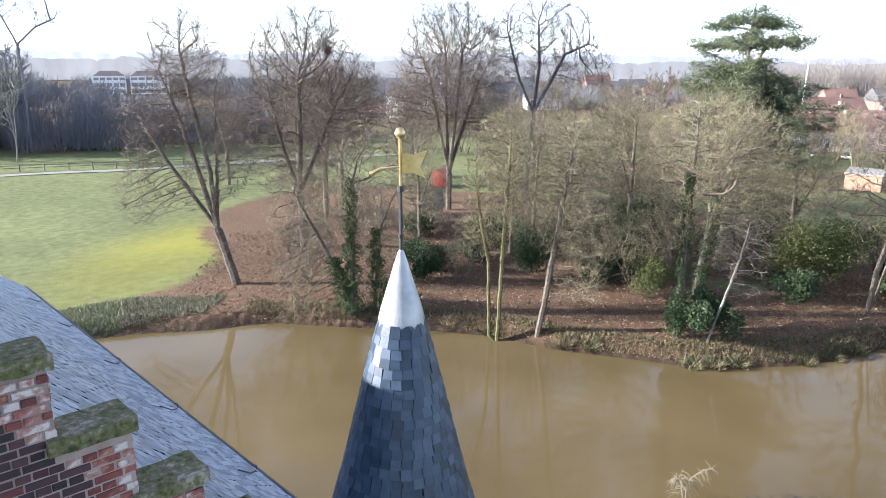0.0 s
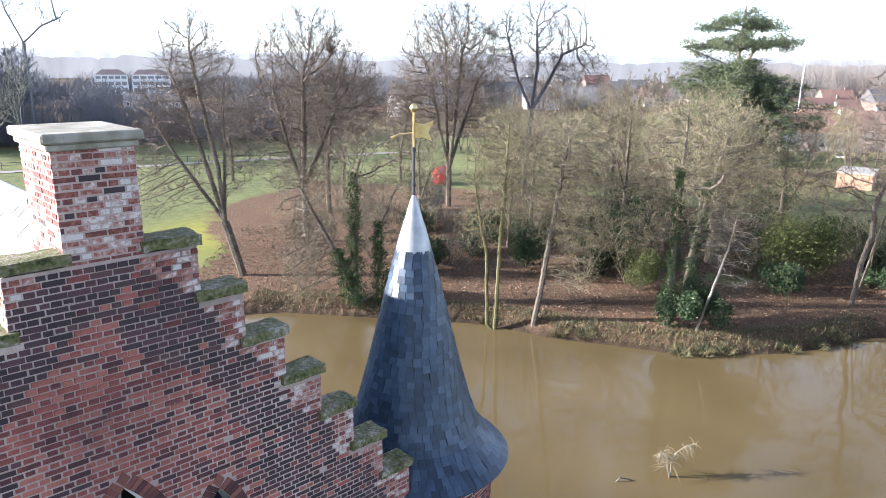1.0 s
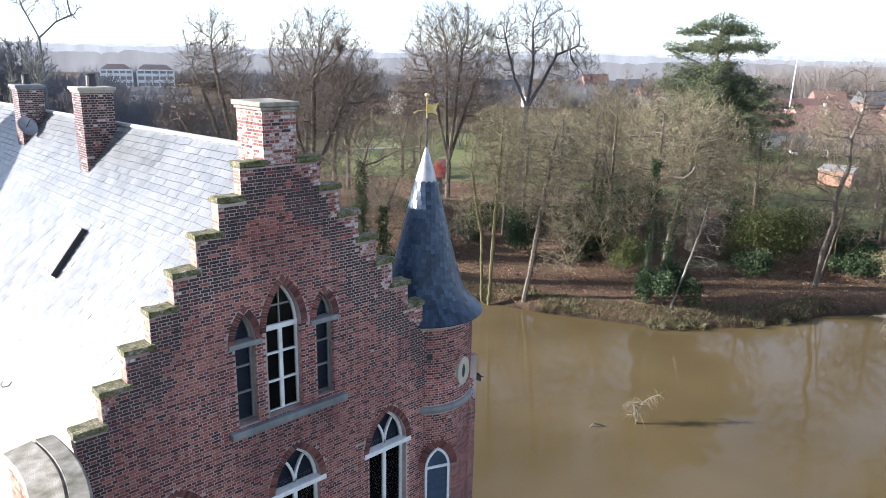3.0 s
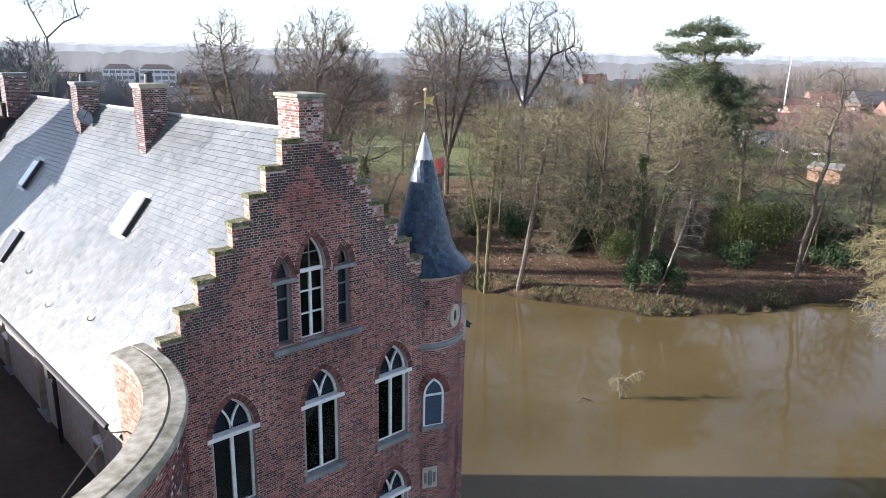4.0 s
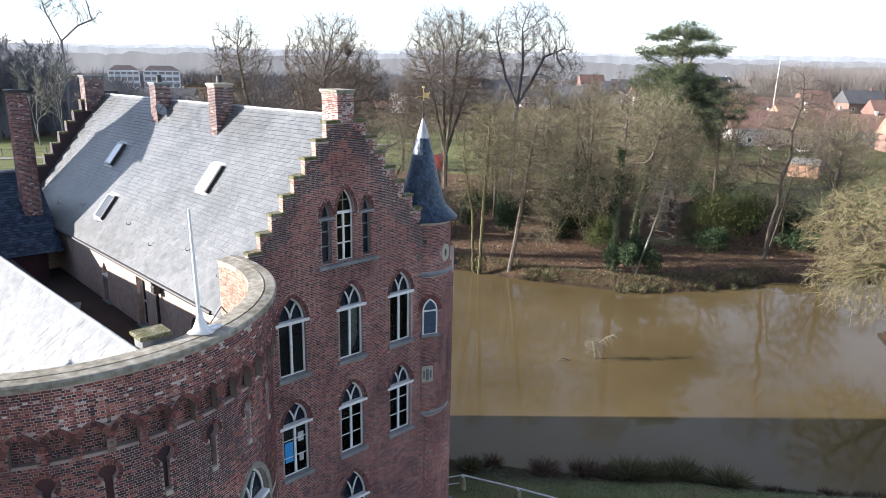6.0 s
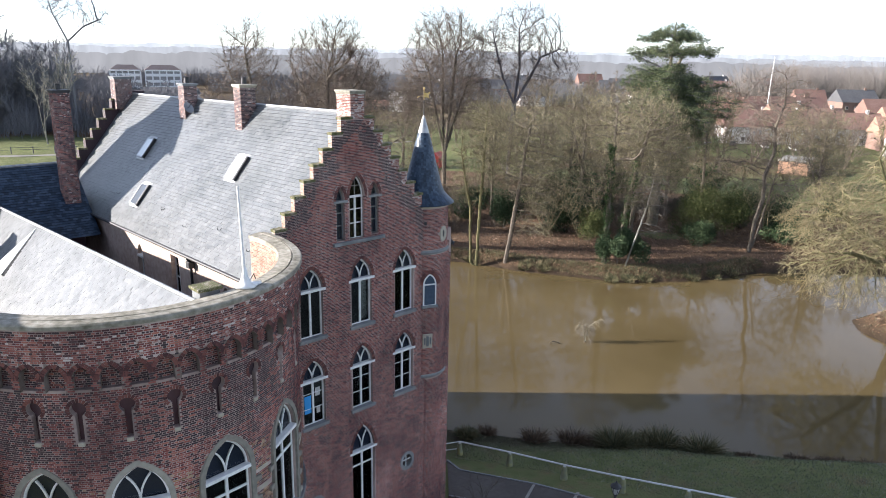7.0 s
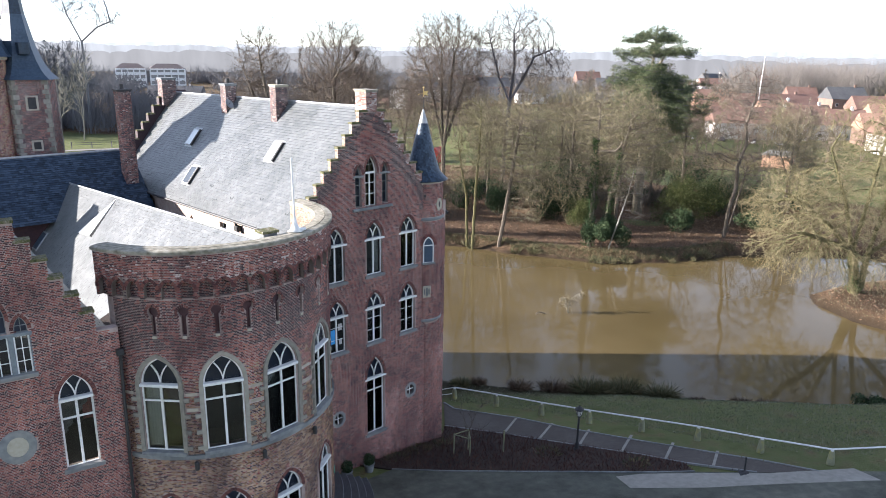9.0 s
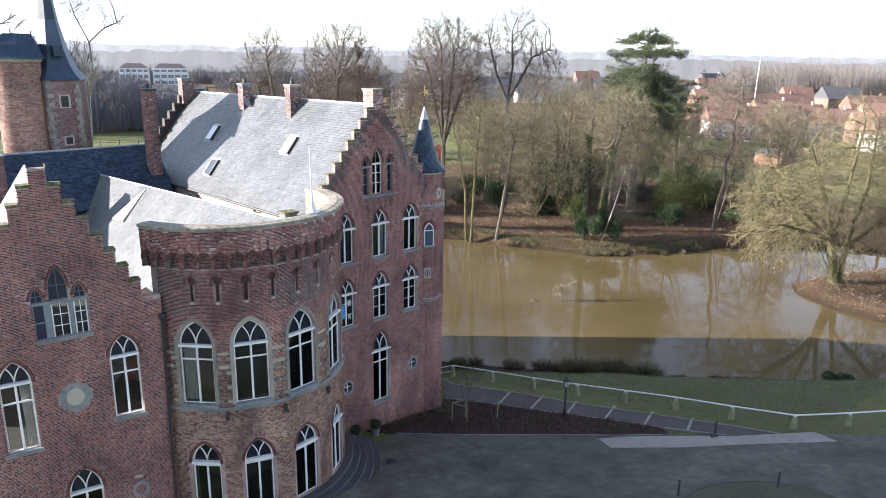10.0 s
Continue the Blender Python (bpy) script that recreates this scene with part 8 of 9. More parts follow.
# ---------------------------------------------------------------- on the tower parapet and the terrace
pole = thing("flag_pole", "bare white flag pole with wrapped cloth at its foot", "flag pole")
part("pole", tube([(-9.75, -5.25, 11.45), (-9.80, -5.28, 13.2), (-9.84, -5.30, 14.55)], [0.05, 0.04, 0.03], 10), CLOTH_WHITE, pole)
bmw = lathe([(0.04, 11.58), (0.20, 11.60), (0.24, 11.64), (0.13, 11.72), (0.09, 11.95), (0.05, 12.2)], 12, -9.74, -5.24)
for v in bmw.verts:
    if v.co.z < 11.75:
        v.co.x += 0.10 * math.sin(v.co.y * 9)
part("wrapping", bmw, CLOTH_WHITE, pole, "white cloth bundled round the foot", smooth=True)
part("wrapping", tube([(-9.7, -5.25, 11.66), (-9.45, -5.2, 11.64), (-9.2, -5.12, 11.63)], [0.10, 0.09, 0.05], 8), CLOTH_WHITE, pole, smooth=True)
pier = thing("parapet_pier", "small stone pier with mossy yellow cap inside the parapet", "pier")
part("shaft", box_bm(-10.95, -10.35, -4.9, -4.4, 10.6, 11.62, 0.01), STONE, pier)
part("cap", box_bm(-11.02, -10.28, -4.97, -4.33, 11.62, 11.72, 0.02), COPING, pier, "yellow-lichened cap")
for i, (x, y, w, d, a) in enumerate(((-8.0, 7.9, 0.45, 0.3, 20), (-7.6, 12.3, 0.9, 0.35, 70), (-8.3, 10.4, 0.5, 0.3, 5))):
    ob = thing("paving_slab", "loose grey stone slab lying on the flat roof", "slab", pose(x, y, 6.9, 0, 0, a), "loose slabs")
    part("slab", rough_box(-w / 2, w / 2, -d / 2, d / 2, 0.0, 0.09, 0.01, 0.1, i), STONE, ob)
for a, z in ((-123.5, 2.92), (-96.0, 2.86), (-68.0, 2.78)):
    m = Matrix.Translation((CX + (CR + 0.16) * math.cos(radians(a)), CY + (CR + 0.16) * math.sin(radians(a)), z)) @ pose(0, 0, 0, 0, 0, a + 90)
    ob = thing("spotlight", "small black cylinder spotlight under the tower ledge", "lamp", m, "tower spotlights")
    part("housing", lathe([(0.001, -0.17), (0.085, -0.17), (0.09, -0.15), (0.09, 0.13), (0.06, 0.17), (0.001, 0.18)], 14), IRON, ob)
    part("bracket", box_bm(-0.03, 0.03, 0.0, 0.18, -0.03, 0.03, 0.005), IRON, ob)
m = Matrix.Translation((CX + CR * math.cos(radians(-38)), CY + CR * math.sin(radians(-38)), -0.9)) @ pose(0, 0, 0, 0, 0, -38 + 90)
ob = thing("round_sign", "small round green wall sign beside the tower door", "sign", m)
disc = part("plate", lathe([(0.001, 0.0), (0.19, 0.0), (0.19, 0.03), (0.001, 0.03)], 20), surface("green_enamel", [(0.03, 0.22, 0.14), (0.05, 0.30, 0.19)], 0.4, 3, 1, 0.0), ob)
disc.matrix_basis = pose(0, -0.01, 0, 90, 0, 0)
part("bar", box_bm(-0.03, 0.03, -0.048, -0.042, -0.1, 0.1), PAINT_WHITE, ob, "white mark on the sign")
cable = thing("cable", "thin black cable slung over the terrace", "cable")
part("wire", tube([(-10.3, -4.3, 11.2), (-8.6, -2.8, 10.55), (-7.2, -1.0, 10.5), (-6.3, 0.4, 9.6)], 0.018, 6), IRON, cable)
# windows and downpipe of the west wall
for cx, w, z0, zs, za in WEST:
    gothic_window(wall_matrix(-6.30, cx, -90), w, z0, zs, za, transoms=(0.5,), overhang=0.0, group="windows over the terrace", label="white pointed window in the limewashed wall", depth=0.2, bar=za - zs > 0.2)
dp = thing("downpipe", "black iron rainwater pipe with hopper on the pale wall", "downpipe")
part("pipe", tube([(-6.43, 6.0, 6.9), (-6.43, 6.0, 9.0)], 0.06, 8), IRON, dp)
part("hopper", box_bm(-6.60, -6.33, 5.82, 6.18, 8.95, 9.25, 0.03), IRON, dp)
part("elbow", tube([(-6.45, 6.0, 9.2), (-6.6, 6.0, 9.4)], 0.06, 8), IRON, dp)
# wedge-shaped roof light in the hall roof: apex, far foot, near foot
HAT = (-11.12, 10.6, -12.65, 12.6, -12.6, 10.65)
win_count[0] += 1
ob = new("window_%d" % win_count[0])
tagged(ob, "wedge-shaped white roof light in the hall roof", "skylight", "", "structure")


def on_hall(x, y, up=0.0):
    return Vector((x - 0.78 * up, y, HZ - HSAG * (y + 5.6) / 24.6 - 1.25 * (HX - x) + 0.62 * up))


for nm, mat, tri in (("pane", PALE_PANE, (on_hall(HAT[0], HAT[1], 0.05), on_hall(HAT[2], HAT[3], 0.06), on_hall(HAT[4], HAT[5], 0.13))),
                     ("casing", IRON, (on_hall(HAT[0], HAT[1] - 0.05, 0.03), on_hall(HAT[4], HAT[5], 0.12), on_hall(HAT[4], HAT[5] - 0.14, 0.0)))):
    bm = bmesh.new()
    bm.faces.new([bm.verts.new(p) for p in tri])
    r = bmesh.ops.extrude_face_region(bm, geom=bm.faces[:])
    for g in r["geom"]:
        if isinstance(g, bmesh.types.BMVert):
            g.co += Vector((0.03, 0, -0.025))
    bmesh.ops.recalc_face_normals(bm, faces=bm.faces)
    part(nm, bm, mat, ob)
# roof hooks on the main slope
for i in range(7):
    y = 1.6 + i * 2.9
    x = -5.95 if i % 2 == 0 else -5.7
    off = GC - x
    z = RIDGE - off * PITCH - 0.4 * y / 23.6 + 0.03
    hk = thing("roof_hook", "small bent iron ladder hook on the slates", "roof hook", pose(x, y, z), "roof hooks")
    part("hook", tube([(0.25, 0, 0.27), (0, 0, 0.02), (-0.10, 0, 0.02), (-0.13, 0, 0.10), (-0.08, 0, 0.15)], 0.013, 6), IRON, hk)
for y in (6.5, 10.0, 13.5, 17.3, 20.5):
    x = GC + 5.32
    z = 10.652 - 0.92 * 0.797 - 0.4 * y / 24.3 + 0.06
    hk = thing("roof_hook", "small bent iron ladder hook on the slates", "roof hook", pose(x, y, z), "roof hooks")
    part("hook", tube([(-0.25, 0, 0.2), (0, 0, 0.02), (0.10, 0, 0.02), (0.13, 0, 0.12), (0.06, 0, 0.17)], 0.013, 6), IRON, hk)
dish = thing("satellite_dish", "grey satellite dish fixed to a chimney", "satellite dish", pose(-2.55, 13.85, 15.15, 60, 0, 20))
part("dish", lathe([(0.001, 0.0), (0.15, 0.02), (0.3, 0.09), (0.31, 0.09), (0.15, 0.0), (0.001, -0.03)], 20), LEAD, dish)
part("arm", tube([(0, 0, 0), (0, 0.1, 0.35)], 0.012, 6), IRON, dish)
part("bracket", tube([(0, 0, -0.02), (0.1, 0.15, -0.35)], 0.02, 6), IRON, dish)
# small windows of the stair tower
for i, (z, w, h) in enumerate(((14.95, 0.48, 0.72), (12.2, 0.42, 0.45))):
    a = np.array(hp[0]) * 0.5 + np.array(hp[1]) * 0.5
    u = np.array(hp[1]) - np.array(hp[0])
    m = Matrix.Translation((a[0], a[1], 0)) @ pose(0, 0, 0, 0, 0, math.degrees(math.atan2(u[1], u[0])))
    win_count[0] += 1
    ob = new("window_%d" % win_count[0])
    ob.matrix_world = m
    tagged(ob, "small dark stair window in a pale stone frame", "window", "stair tower windows", "structure")
    part("stone_frame", strip_bm([(-w / 2 - 0.07, z - h / 2 - 0.07), (w / 2 + 0.07, z - h / 2 - 0.07), (w / 2 + 0.07, z + h / 2 + 0.07), (-w / 2 - 0.07, z + h / 2 + 0.07)], 0.16, -0.04, 0.05, closed=True), STONE_PALE, ob)
    part("pane", box_bm(-w / 2, w / 2, -0.02, 0.02, z - h / 2, z + h / 2), IRON, ob, "dark glass")

# ---------------------------------------------------------------- town and distance
def house_block(name, label, x, y, w, d, h, roof_h, turn, wall, roof, rows=1, cols=3, flat=False, chim=True, z=-5.9):
    ob = thing(name, label, "house", pose(x, y, z, 0, 0, turn))
    part("wall", box_bm(-w / 2, w / 2, -d / 2, d / 2, -0.5, h), wall, ob)
    if flat:
        part("roof", box_bm(-w / 2 - 0.2, w / 2 + 0.2, -d / 2 - 0.2, d / 2 + 0.2, h, h + 0.4, 0.05), roof, ob)
    else:
        bm = bmesh.new()
        e = 0.4
        c = [(-w / 2 - e, -d / 2 - e, h - 0.2), (w / 2 + e, -d / 2 - e, h - 0.2), (w / 2 + e, d / 2 + e, h - 0.2), (-w / 2 - e, d / 2 + e, h - 0.2), (-w / 2 - e, 0, h + roof_h), (w / 2 + e, 0, h + roof_h)]
        vs = [bm.verts.new(p) for p in c]
        for f in ((0, 1, 5, 4), (2, 3, 4, 5), (0, 4, 3), (1, 2, 5), (0, 3, 2, 1)):
            bm.faces.new([vs[k] for k in f])
        bmesh.ops.recalc_face_normals(bm, faces=bm.faces)
        rf = part("roof", bm, roof, ob)
        if chim:
            part("chimney", box_bm(w * 0.25, w * 0.25 + 0.8, -0.4, 0.4, h + roof_h - 0.8, h + roof_h + 0.9, 0.03), wall, rf)
    for r in range(rows):
        for k in range(cols):
            u = -w / 2 + w * (k + 0.5) / cols
            zz = 0.9 + r * (h - 0.3) / rows
            for s in (-1, 1):
                wn_ = part("window", box_bm(u - 0.6, u + 0.6, s * (d / 2 + 0.01) - 0.03, s * (d / 2 + 0.01) + 0.03, zz, zz + 1.3), PAINT_WHITE, ob)
                part("pane", box_bm(u - 0.5, u + 0.5, s * (d / 2 + 0.04) - 0.02, s * (d / 2 + 0.04) + 0.02, zz + 0.1, zz + 1.2), IRON, wn_, "dark glass")
    return ob



# blue poster and paper sheets behind a window of the gable front
poster = thing("poster", "bright blue printed poster taped to the window glass", "poster")
part("sheet", box_bm(-4.60, -4.27, 0.160, 0.164, 3.55, 4.35), BLUE_PRINT, poster)
for x0, x1, z0, z1 in ((-4.06, -3.82, 4.25, 4.62), (-4.02, -3.84, 3.45, 3.75)):
    sheet = thing("paper_sheet", "white paper sheet taped to the window glass", "paper")
    part("sheet", box_bm(x0, x1, 0.160, 0.163, z0, z1), CURTAIN, sheet)

# second roof light of the hall, dark and closed
win_count[0] += 1
ob = new("window_%d" % win_count[0])
ob.matrix_world = Matrix.Translation((-13.49, 17.21, 7.29)) @ pose(0, 0, 0, 0, -math.degrees(math.atan(1.25)), 0)
tagged(ob, "dark closed roof light in the hall roof", "skylight", "", "structure")
part("window_frame", box_bm(-0.62, 0.62, -0.42, 0.42, -0.02, 0.07, 0.02), LEAD, ob, "grey metal frame")
part("pane", box_bm(-0.52, 0.52, -0.34, 0.34, 0.07, 0.09), SLATE_BLUE, ob, "dark glazing")
SALMON = surface("salmon_roof_tiles", [(0.24, 0.13, 0.09), (0.34, 0.20, 0.145), (0.42, 0.27, 0.20)], 0.9, 1.5, 0.2, 0.3)
ROOF_DARK = surface("dark_grey_roof_tiles", [(0.055, 0.056, 0.06), (0.09, 0.09, 0.095), (0.13, 0.13, 0.132)], 0.8, 2, 0.3, 0.3)
BALCONY = surface("white_balcony_paint", [(0.78, 0.78, 0.76), (0.86, 0.86, 0.84)], 0.8, 1, 0.3, 0.05)
TOWN = [("house", "brick house with red tiled roof", 352, 111, 14, 10, 6, 5.5, -44, WALL_BRICK_FAR, ROOF_TILE, 2, 4),
        ("house", "white house with salmon tiled roof", 228, 62, 15, 9, 5.5, 4.5, -33, WALL_PALE, SALMON, 1, 4),
        ("house", "red-roofed house behind the park", 339, 195, 14, 9, 5, 5, -34, WALL_PALE, ROOF_TILE, 1, 4),
        ("house", "dark slate-roofed house behind the park", 362, 231, 13, 9, 6, 5.5, -47, WALL_BRICK_FAR, ROOF_DARK, 2, 3),
        ("house", "low pale house among trees", 241, 90, 16, 8, 4, 3.5, -40, WALL_PALE, ROOF_TILE, 1, 5),
        ("house", "terraced house with red roof", 250, 104, 18, 9, 5.5, 4.5, -36, WALL_BRICK_FAR, SALMON, 1, 5),
        ("house", "terraced house with salmon roof", 246, 79, 15, 9, 5.5, 4.5, -33, WALL_PALE, SALMON, 1, 4),
        ("house", "pale house with dormered red roof", 223, 51, 16, 9, 5, 4.5, -49, WALL_PALE, ROOF_TILE, 1, 4),
        ("house", "pale house with red roof by the lane", 218, 36, 14, 9, 5, 4.5, -51, WALL_BRICK_FAR, SALMON, 1, 4),
        ("house", "large brick hall with red roof", 404, 153, 26, 14, 8, 7, -36, WALL_BRICK_FAR, ROOF_TILE, 2, 6),
        ("house", "red-roofed house in the next street", 310, 66, 18, 10, 5.5, 5, -43, WALL_BRICK_FAR, ROOF_TILE, 2, 4),
        ("house", "red-roofed house in the next street", 300, 130, 18, 10, 5.5, 5, -34, WALL_PALE, SALMON, 2, 4),
        ("house", "pale house at the park edge", 258, 20, 18, 9, 5, 4.5, -44, WALL_PALE, SALMON, 1, 4),
        ("house", "brick house in the far street", 330, 20, 20, 10, 6, 5, -45, WALL_BRICK_FAR, ROOF_TILE, 2, 4),
        ("house", "long low red-roofed building", 183, 226, 22, 8, 2.6, 2.2, -36, WALL_BRICK_FAR, ROOF_TILE, 1, 6),
        ("house", "brick house behind bare trees", 300, 270, 18, 10, 6, 5, -34, WALL_BRICK_FAR, ROOF_DARK, 2, 4),
        ("house", "pale house behind bare trees", 240, 260, 16, 10, 6, 5, -34, WALL_PALE, ROOF_DARK, 2, 4),
        ("house", "grey-roofed house behind bare trees", 270, 215, 16, 10, 5.5, 5, -36, WALL_PALE, ROOF_DARK, 2, 4),
        ("house", "pale low house by the wood", 130, 330, 26, 9, 3.5, 3, -39, WALL_PALE, ROOF_DARK, 1, 6),
        ("house", "long terrace with red tiled roofs and white walls", 208, 20, 34, 9, 5.2, 4.6, -40, WALL_PALE, ROOF_TILE, 1, 9),
        ("house", "long terrace with salmon tiled roofs", 232, -4, 34, 9, 5.2, 4.6, -46, WALL_PALE, SALMON, 1, 9),
        ("house", "terrace of pale houses with red roofs", 205, 68, 30, 9, 5.2, 4.6, -44, WALL_PALE, ROOF_TILE, 1, 8),
        ("house", "terrace of pale houses with salmon roofs", 270, 40, 36, 9, 5.5, 4.6, -42, WALL_PALE, SALMON, 1, 9),
        ("house", "brick terrace with red roofs", 285, 96, 34, 10, 5.5, 5, -38, WALL_BRICK_FAR, ROOF_TILE, 1, 9),
        ("house", "large hipped brick house with slate roof", 330, 84, 16, 12, 8, 5, -42, WALL_BRICK_FAR, ROOF_DARK, 2, 4)]
for a in TOWN:
    house_block(*a)
for i, (x, y, w, d, h, r) in enumerate(((420, 260, 18, 10, 6, 5), (460, 210, 20, 10, 6, 5), (500, 150, 22, 10, 6, 5), (480, 330, 20, 10, 6, 6), (400, 340, 18, 10, 6, 5), (340, 330, 18, 9, 5, 5), (430, 90, 20, 10, 6, 5), (400, 40, 20, 10, 6, 5), (560, 260, 24, 12, 7, 5), (280, 380, 20, 10, 6, 5))):
    house_block("house", "distant house with a red roof" if i % 2 else "distant house with a dark roof", x, y, w, d, h, r, -44 + 3 * i, WALL_PALE if i % 3 else WALL_BRICK_FAR, ROOF_TILE if i % 2 else ROOF_DARK, 2, 3)
house_block("garage", "low flat-roofed garage with orange wall and white door", 149, 38, 9, 6, 2.8, 0, 12, surface("orange_brick", [(0.34, 0.2, 0.13), (0.44, 0.28, 0.19)], 0.9, 2, 0.4, 0.2), CONCRETE, 1, 2, True)
FLAT_ROOF = surface("brown_flat_roof", [(0.13, 0.10, 0.095), (0.2, 0.165, 0.155)], 0.9, 1, 0.2, 0.1)
APART = surface("grey_apartment_wall", [(0.28, 0.27, 0.265), (0.38, 0.37, 0.36)], 0.9, 0.5, 0.2, 0.1)
for x, y, w in ((152.5, 450, 17.5), (173.2, 442.5, 21)):
    ob = thing("apartment_building", "three-storey apartment block with white balcony fronts", "building", pose(x, y, -7.6, 0, 0, -20), "apartment blocks beyond the wood")
    part("wall", box_bm(-w / 2, w / 2, -5, 5, -1, 13.4), APART, ob)
    bm = bmesh.new()
    vs = [bm.verts.new(p) for p in ((-w / 2 - 0.4, -5.4, 13.4), (w / 2 + 0.4, -5.4, 13.4), (w / 2 + 0.4, 5.4, 13.4), (-w / 2 - 0.4, 5.4, 13.4), (-w / 2 + 4, 0, 16.6), (w / 2 - 4, 0, 16.6))]
    for f in ((0, 1, 5, 4), (2, 3, 4, 5), (0, 4, 3), (1, 2, 5), (0, 3, 2, 1)):
        bm.faces.new([vs[k] for k in f])
    part("roof", bm, FLAT_ROOF, ob, "brown hipped roof")
    for z in (2.0, 5.8, 9.6):
        part("balcony", box_bm(-w / 2, w / 2, -6.2, -5, z, z + 1.7), BALCONY, ob, "white balcony front")
    part("fascia", box_bm(-w / 2, w / 2, -6.2, -5, 12.8, 13.6), BALCONY, ob, "white eaves board")
    for i in range(6):
        u = -w / 2 + w * i / 5
        part("pier", box_bm(u - 0.4, u + 0.4, -6.15, -5, 2.0, 12.8), BALCONY, ob)
house_block("chapel", "small chapel with a steep white gable", 186, 222, 7, 10, 9, 6.5, -48, WALL_PALE, ROOF_DARK, 1, 2, False, False)
mast = thing("floodlight_mast", "tall slender white floodlight mast", "mast", pose(262, 93, -6))
part("shaft", tube([(0, 0, 0), (0.4, 0, 16), (1.2, 0, 26)], [0.3, 0.2, 0.12], 8), PAINT_WHITE, mast)
shed = thing("play_house", "red-painted timber play house under the trees", "play house", pose(88.8, 92.2, -5.9, 0, 0, 20))
part("wall", box_bm(-1.4, 1.4, -1.2, 1.2, 0, 2.2, 0.03), RED_PAINT, shed)
bm = bmesh.new()
vs = [bm.verts.new(p) for p in ((-1.6, -1.4, 2.1), (1.6, -1.4, 2.1), (1.6, 1.4, 2.1), (-1.6, 1.4, 2.1), (-1.6, 0, 3.4), (1.6, 0, 3.4))]
for f in ((0, 1, 5, 4), (2, 3, 4, 5), (0, 4, 3), (1, 2, 5), (0, 3, 2, 1)):
    bm.faces.new([vs[k] for k in f])
part("roof", bm, RED_PAINT, shed)


def car(x, y, turn, paint, label):
    ob = thing("car", label, "car", pose(x, y, float(ground_z(x, y)) + 0.02, 0, 0, turn), "cars parked in the lane")
    bm = box_bm(-2.1, 2.1, -0.85, 0.85, 0.3, 0.85, 0.12)
    part("body", bm, paint, ob)
    cab = bmesh.new()
    vs = [cab.verts.new(p) for p in ((-1.5, -0.78, 0.83), (1.1, -0.78, 0.83), (1.1, 0.78, 0.83), (-1.5, 0.78, 0.83), (-1.1, -0.62, 1.4), (0.5, -0.62, 1.4), (0.5, 0.62, 1.4), (-1.1, 0.62, 1.4))]
    for f in ((0, 1, 5, 4), (1, 2, 6, 5), (2, 3, 7, 6), (3, 0, 4, 7), (4, 5, 6, 7)):
        cab.faces.new([vs[k] for k in f])
    part("cabin", cab, IRON, ob, "dark glazed cabin")
    for sx in (-1.3, 1.3):
        for sy in (-0.82, 0.82):
            wl = part("wheel", tube([(sx, sy - 0.1, 0.32), (sx, sy + 0.1, 0.32)], 0.32, 12), IRON, ob)
            part("rim", tube([(sx, sy - 0.11, 0.32), (sx, sy + 0.11, 0.32)], 0.18, 10), LEAD, wl)


for i, (x, y) in enumerate(((184, 78), (186, 70), (189, 62), (183, 88), (178, 96), (191, 55))):
    car(x, y, 20 + 5 * (i % 3), (LEAD, IRON, PAINT_WHITE)[i % 3], ("grey", "black", "white")[i % 3] + " car parked in the lane beyond the park")

PATH_GRAVEL = surface("grey_gravel", [(0.20, 0.185, 0.165), (0.28, 0.265, 0.24)], 0.95, 3, 0.3, 0.3)
# path, fence and far woods beyond the lawn
lp = [(-60, 192), (0, 170), (30, 158.7), (59, 147.9), (90, 140), (120, 130)]
bm = bmesh.new()
rows = []
for x in np.linspace(-60, 120, 91):
    y = float(np.interp(x, [p[0] for p in lp], [p[1] for p in lp]))
    rows.append([bm.verts.new((x + k * 0.5, y + k * 1.25, float(ground_z(x + k * 0.5, y + k * 1.25)) + 0.12)) for k in (-1, 1)])
for a, b in zip(rows, rows[1:]):
    bm.faces.new((a[0], b[0], b[1], a[1]))
tagged(part("path", bm, PATH_GRAVEL), "pale gravel path across the lawn", "path", kind="structure")
fence = thing("park_fence", "dark post and wire fence along the far path", "fence")
for i in range(26):
    x, y = -20 + i * 4.2, 184 - i * 1.75
    part("post", box_bm(x - 0.09, x + 0.09, y - 0.09, y + 0.09, -6.2, -4.3), BARK_DARK, fence)
for z in (-4.5, -5.0):
    part("wire", tube([(-20, 184, z), (85, 140.2, z)], 0.05, 4), BARK_DARK, fence)


def joined_wood(name, label, spots, seeds, material, seed, twig=0.04, heights=(16, 24)):
    """Many far trees joined in one mesh."""
    rng = np.random.default_rng(seed)
    kinds = [bare_tree(s, 20.0, 0.3, 2, (0, 0), (22, 60), 0.2, (6, 5, 6), twig=twig, up=0.1, ratio=(0.5, 0.55, 0.85, 0.7), light=True, slim=0.8) for s in seeds]
    V, F, n0 = [], [], 0
    for x, y in spots:
        k = kinds[rng.integers(len(kinds))]
        s = rng.uniform(*heights) / 20.0
        a = rng.uniform(0, 2 * np.pi)
        R = np.array([[np.cos(a), -np.sin(a), 0], [np.sin(a), np.cos(a), 0], [0, 0, 1]]) * s
        wood_t = np.concatenate([k[1][:, [0, 1, 2]], k[1][:, [0, 2, 3]]])
        for v, f in ((k[0], wood_t), (k[2], k[3])):
            V.append(v @ R.T + np.array([x, y, float(ground_z(x, y))]))
            F.append(f + n0)
            n0 += len(v)
    ob = part_np(name, np.concatenate(V), np.concatenate(F), material)
    return tagged(ob, label, "wood", kind="stuff")



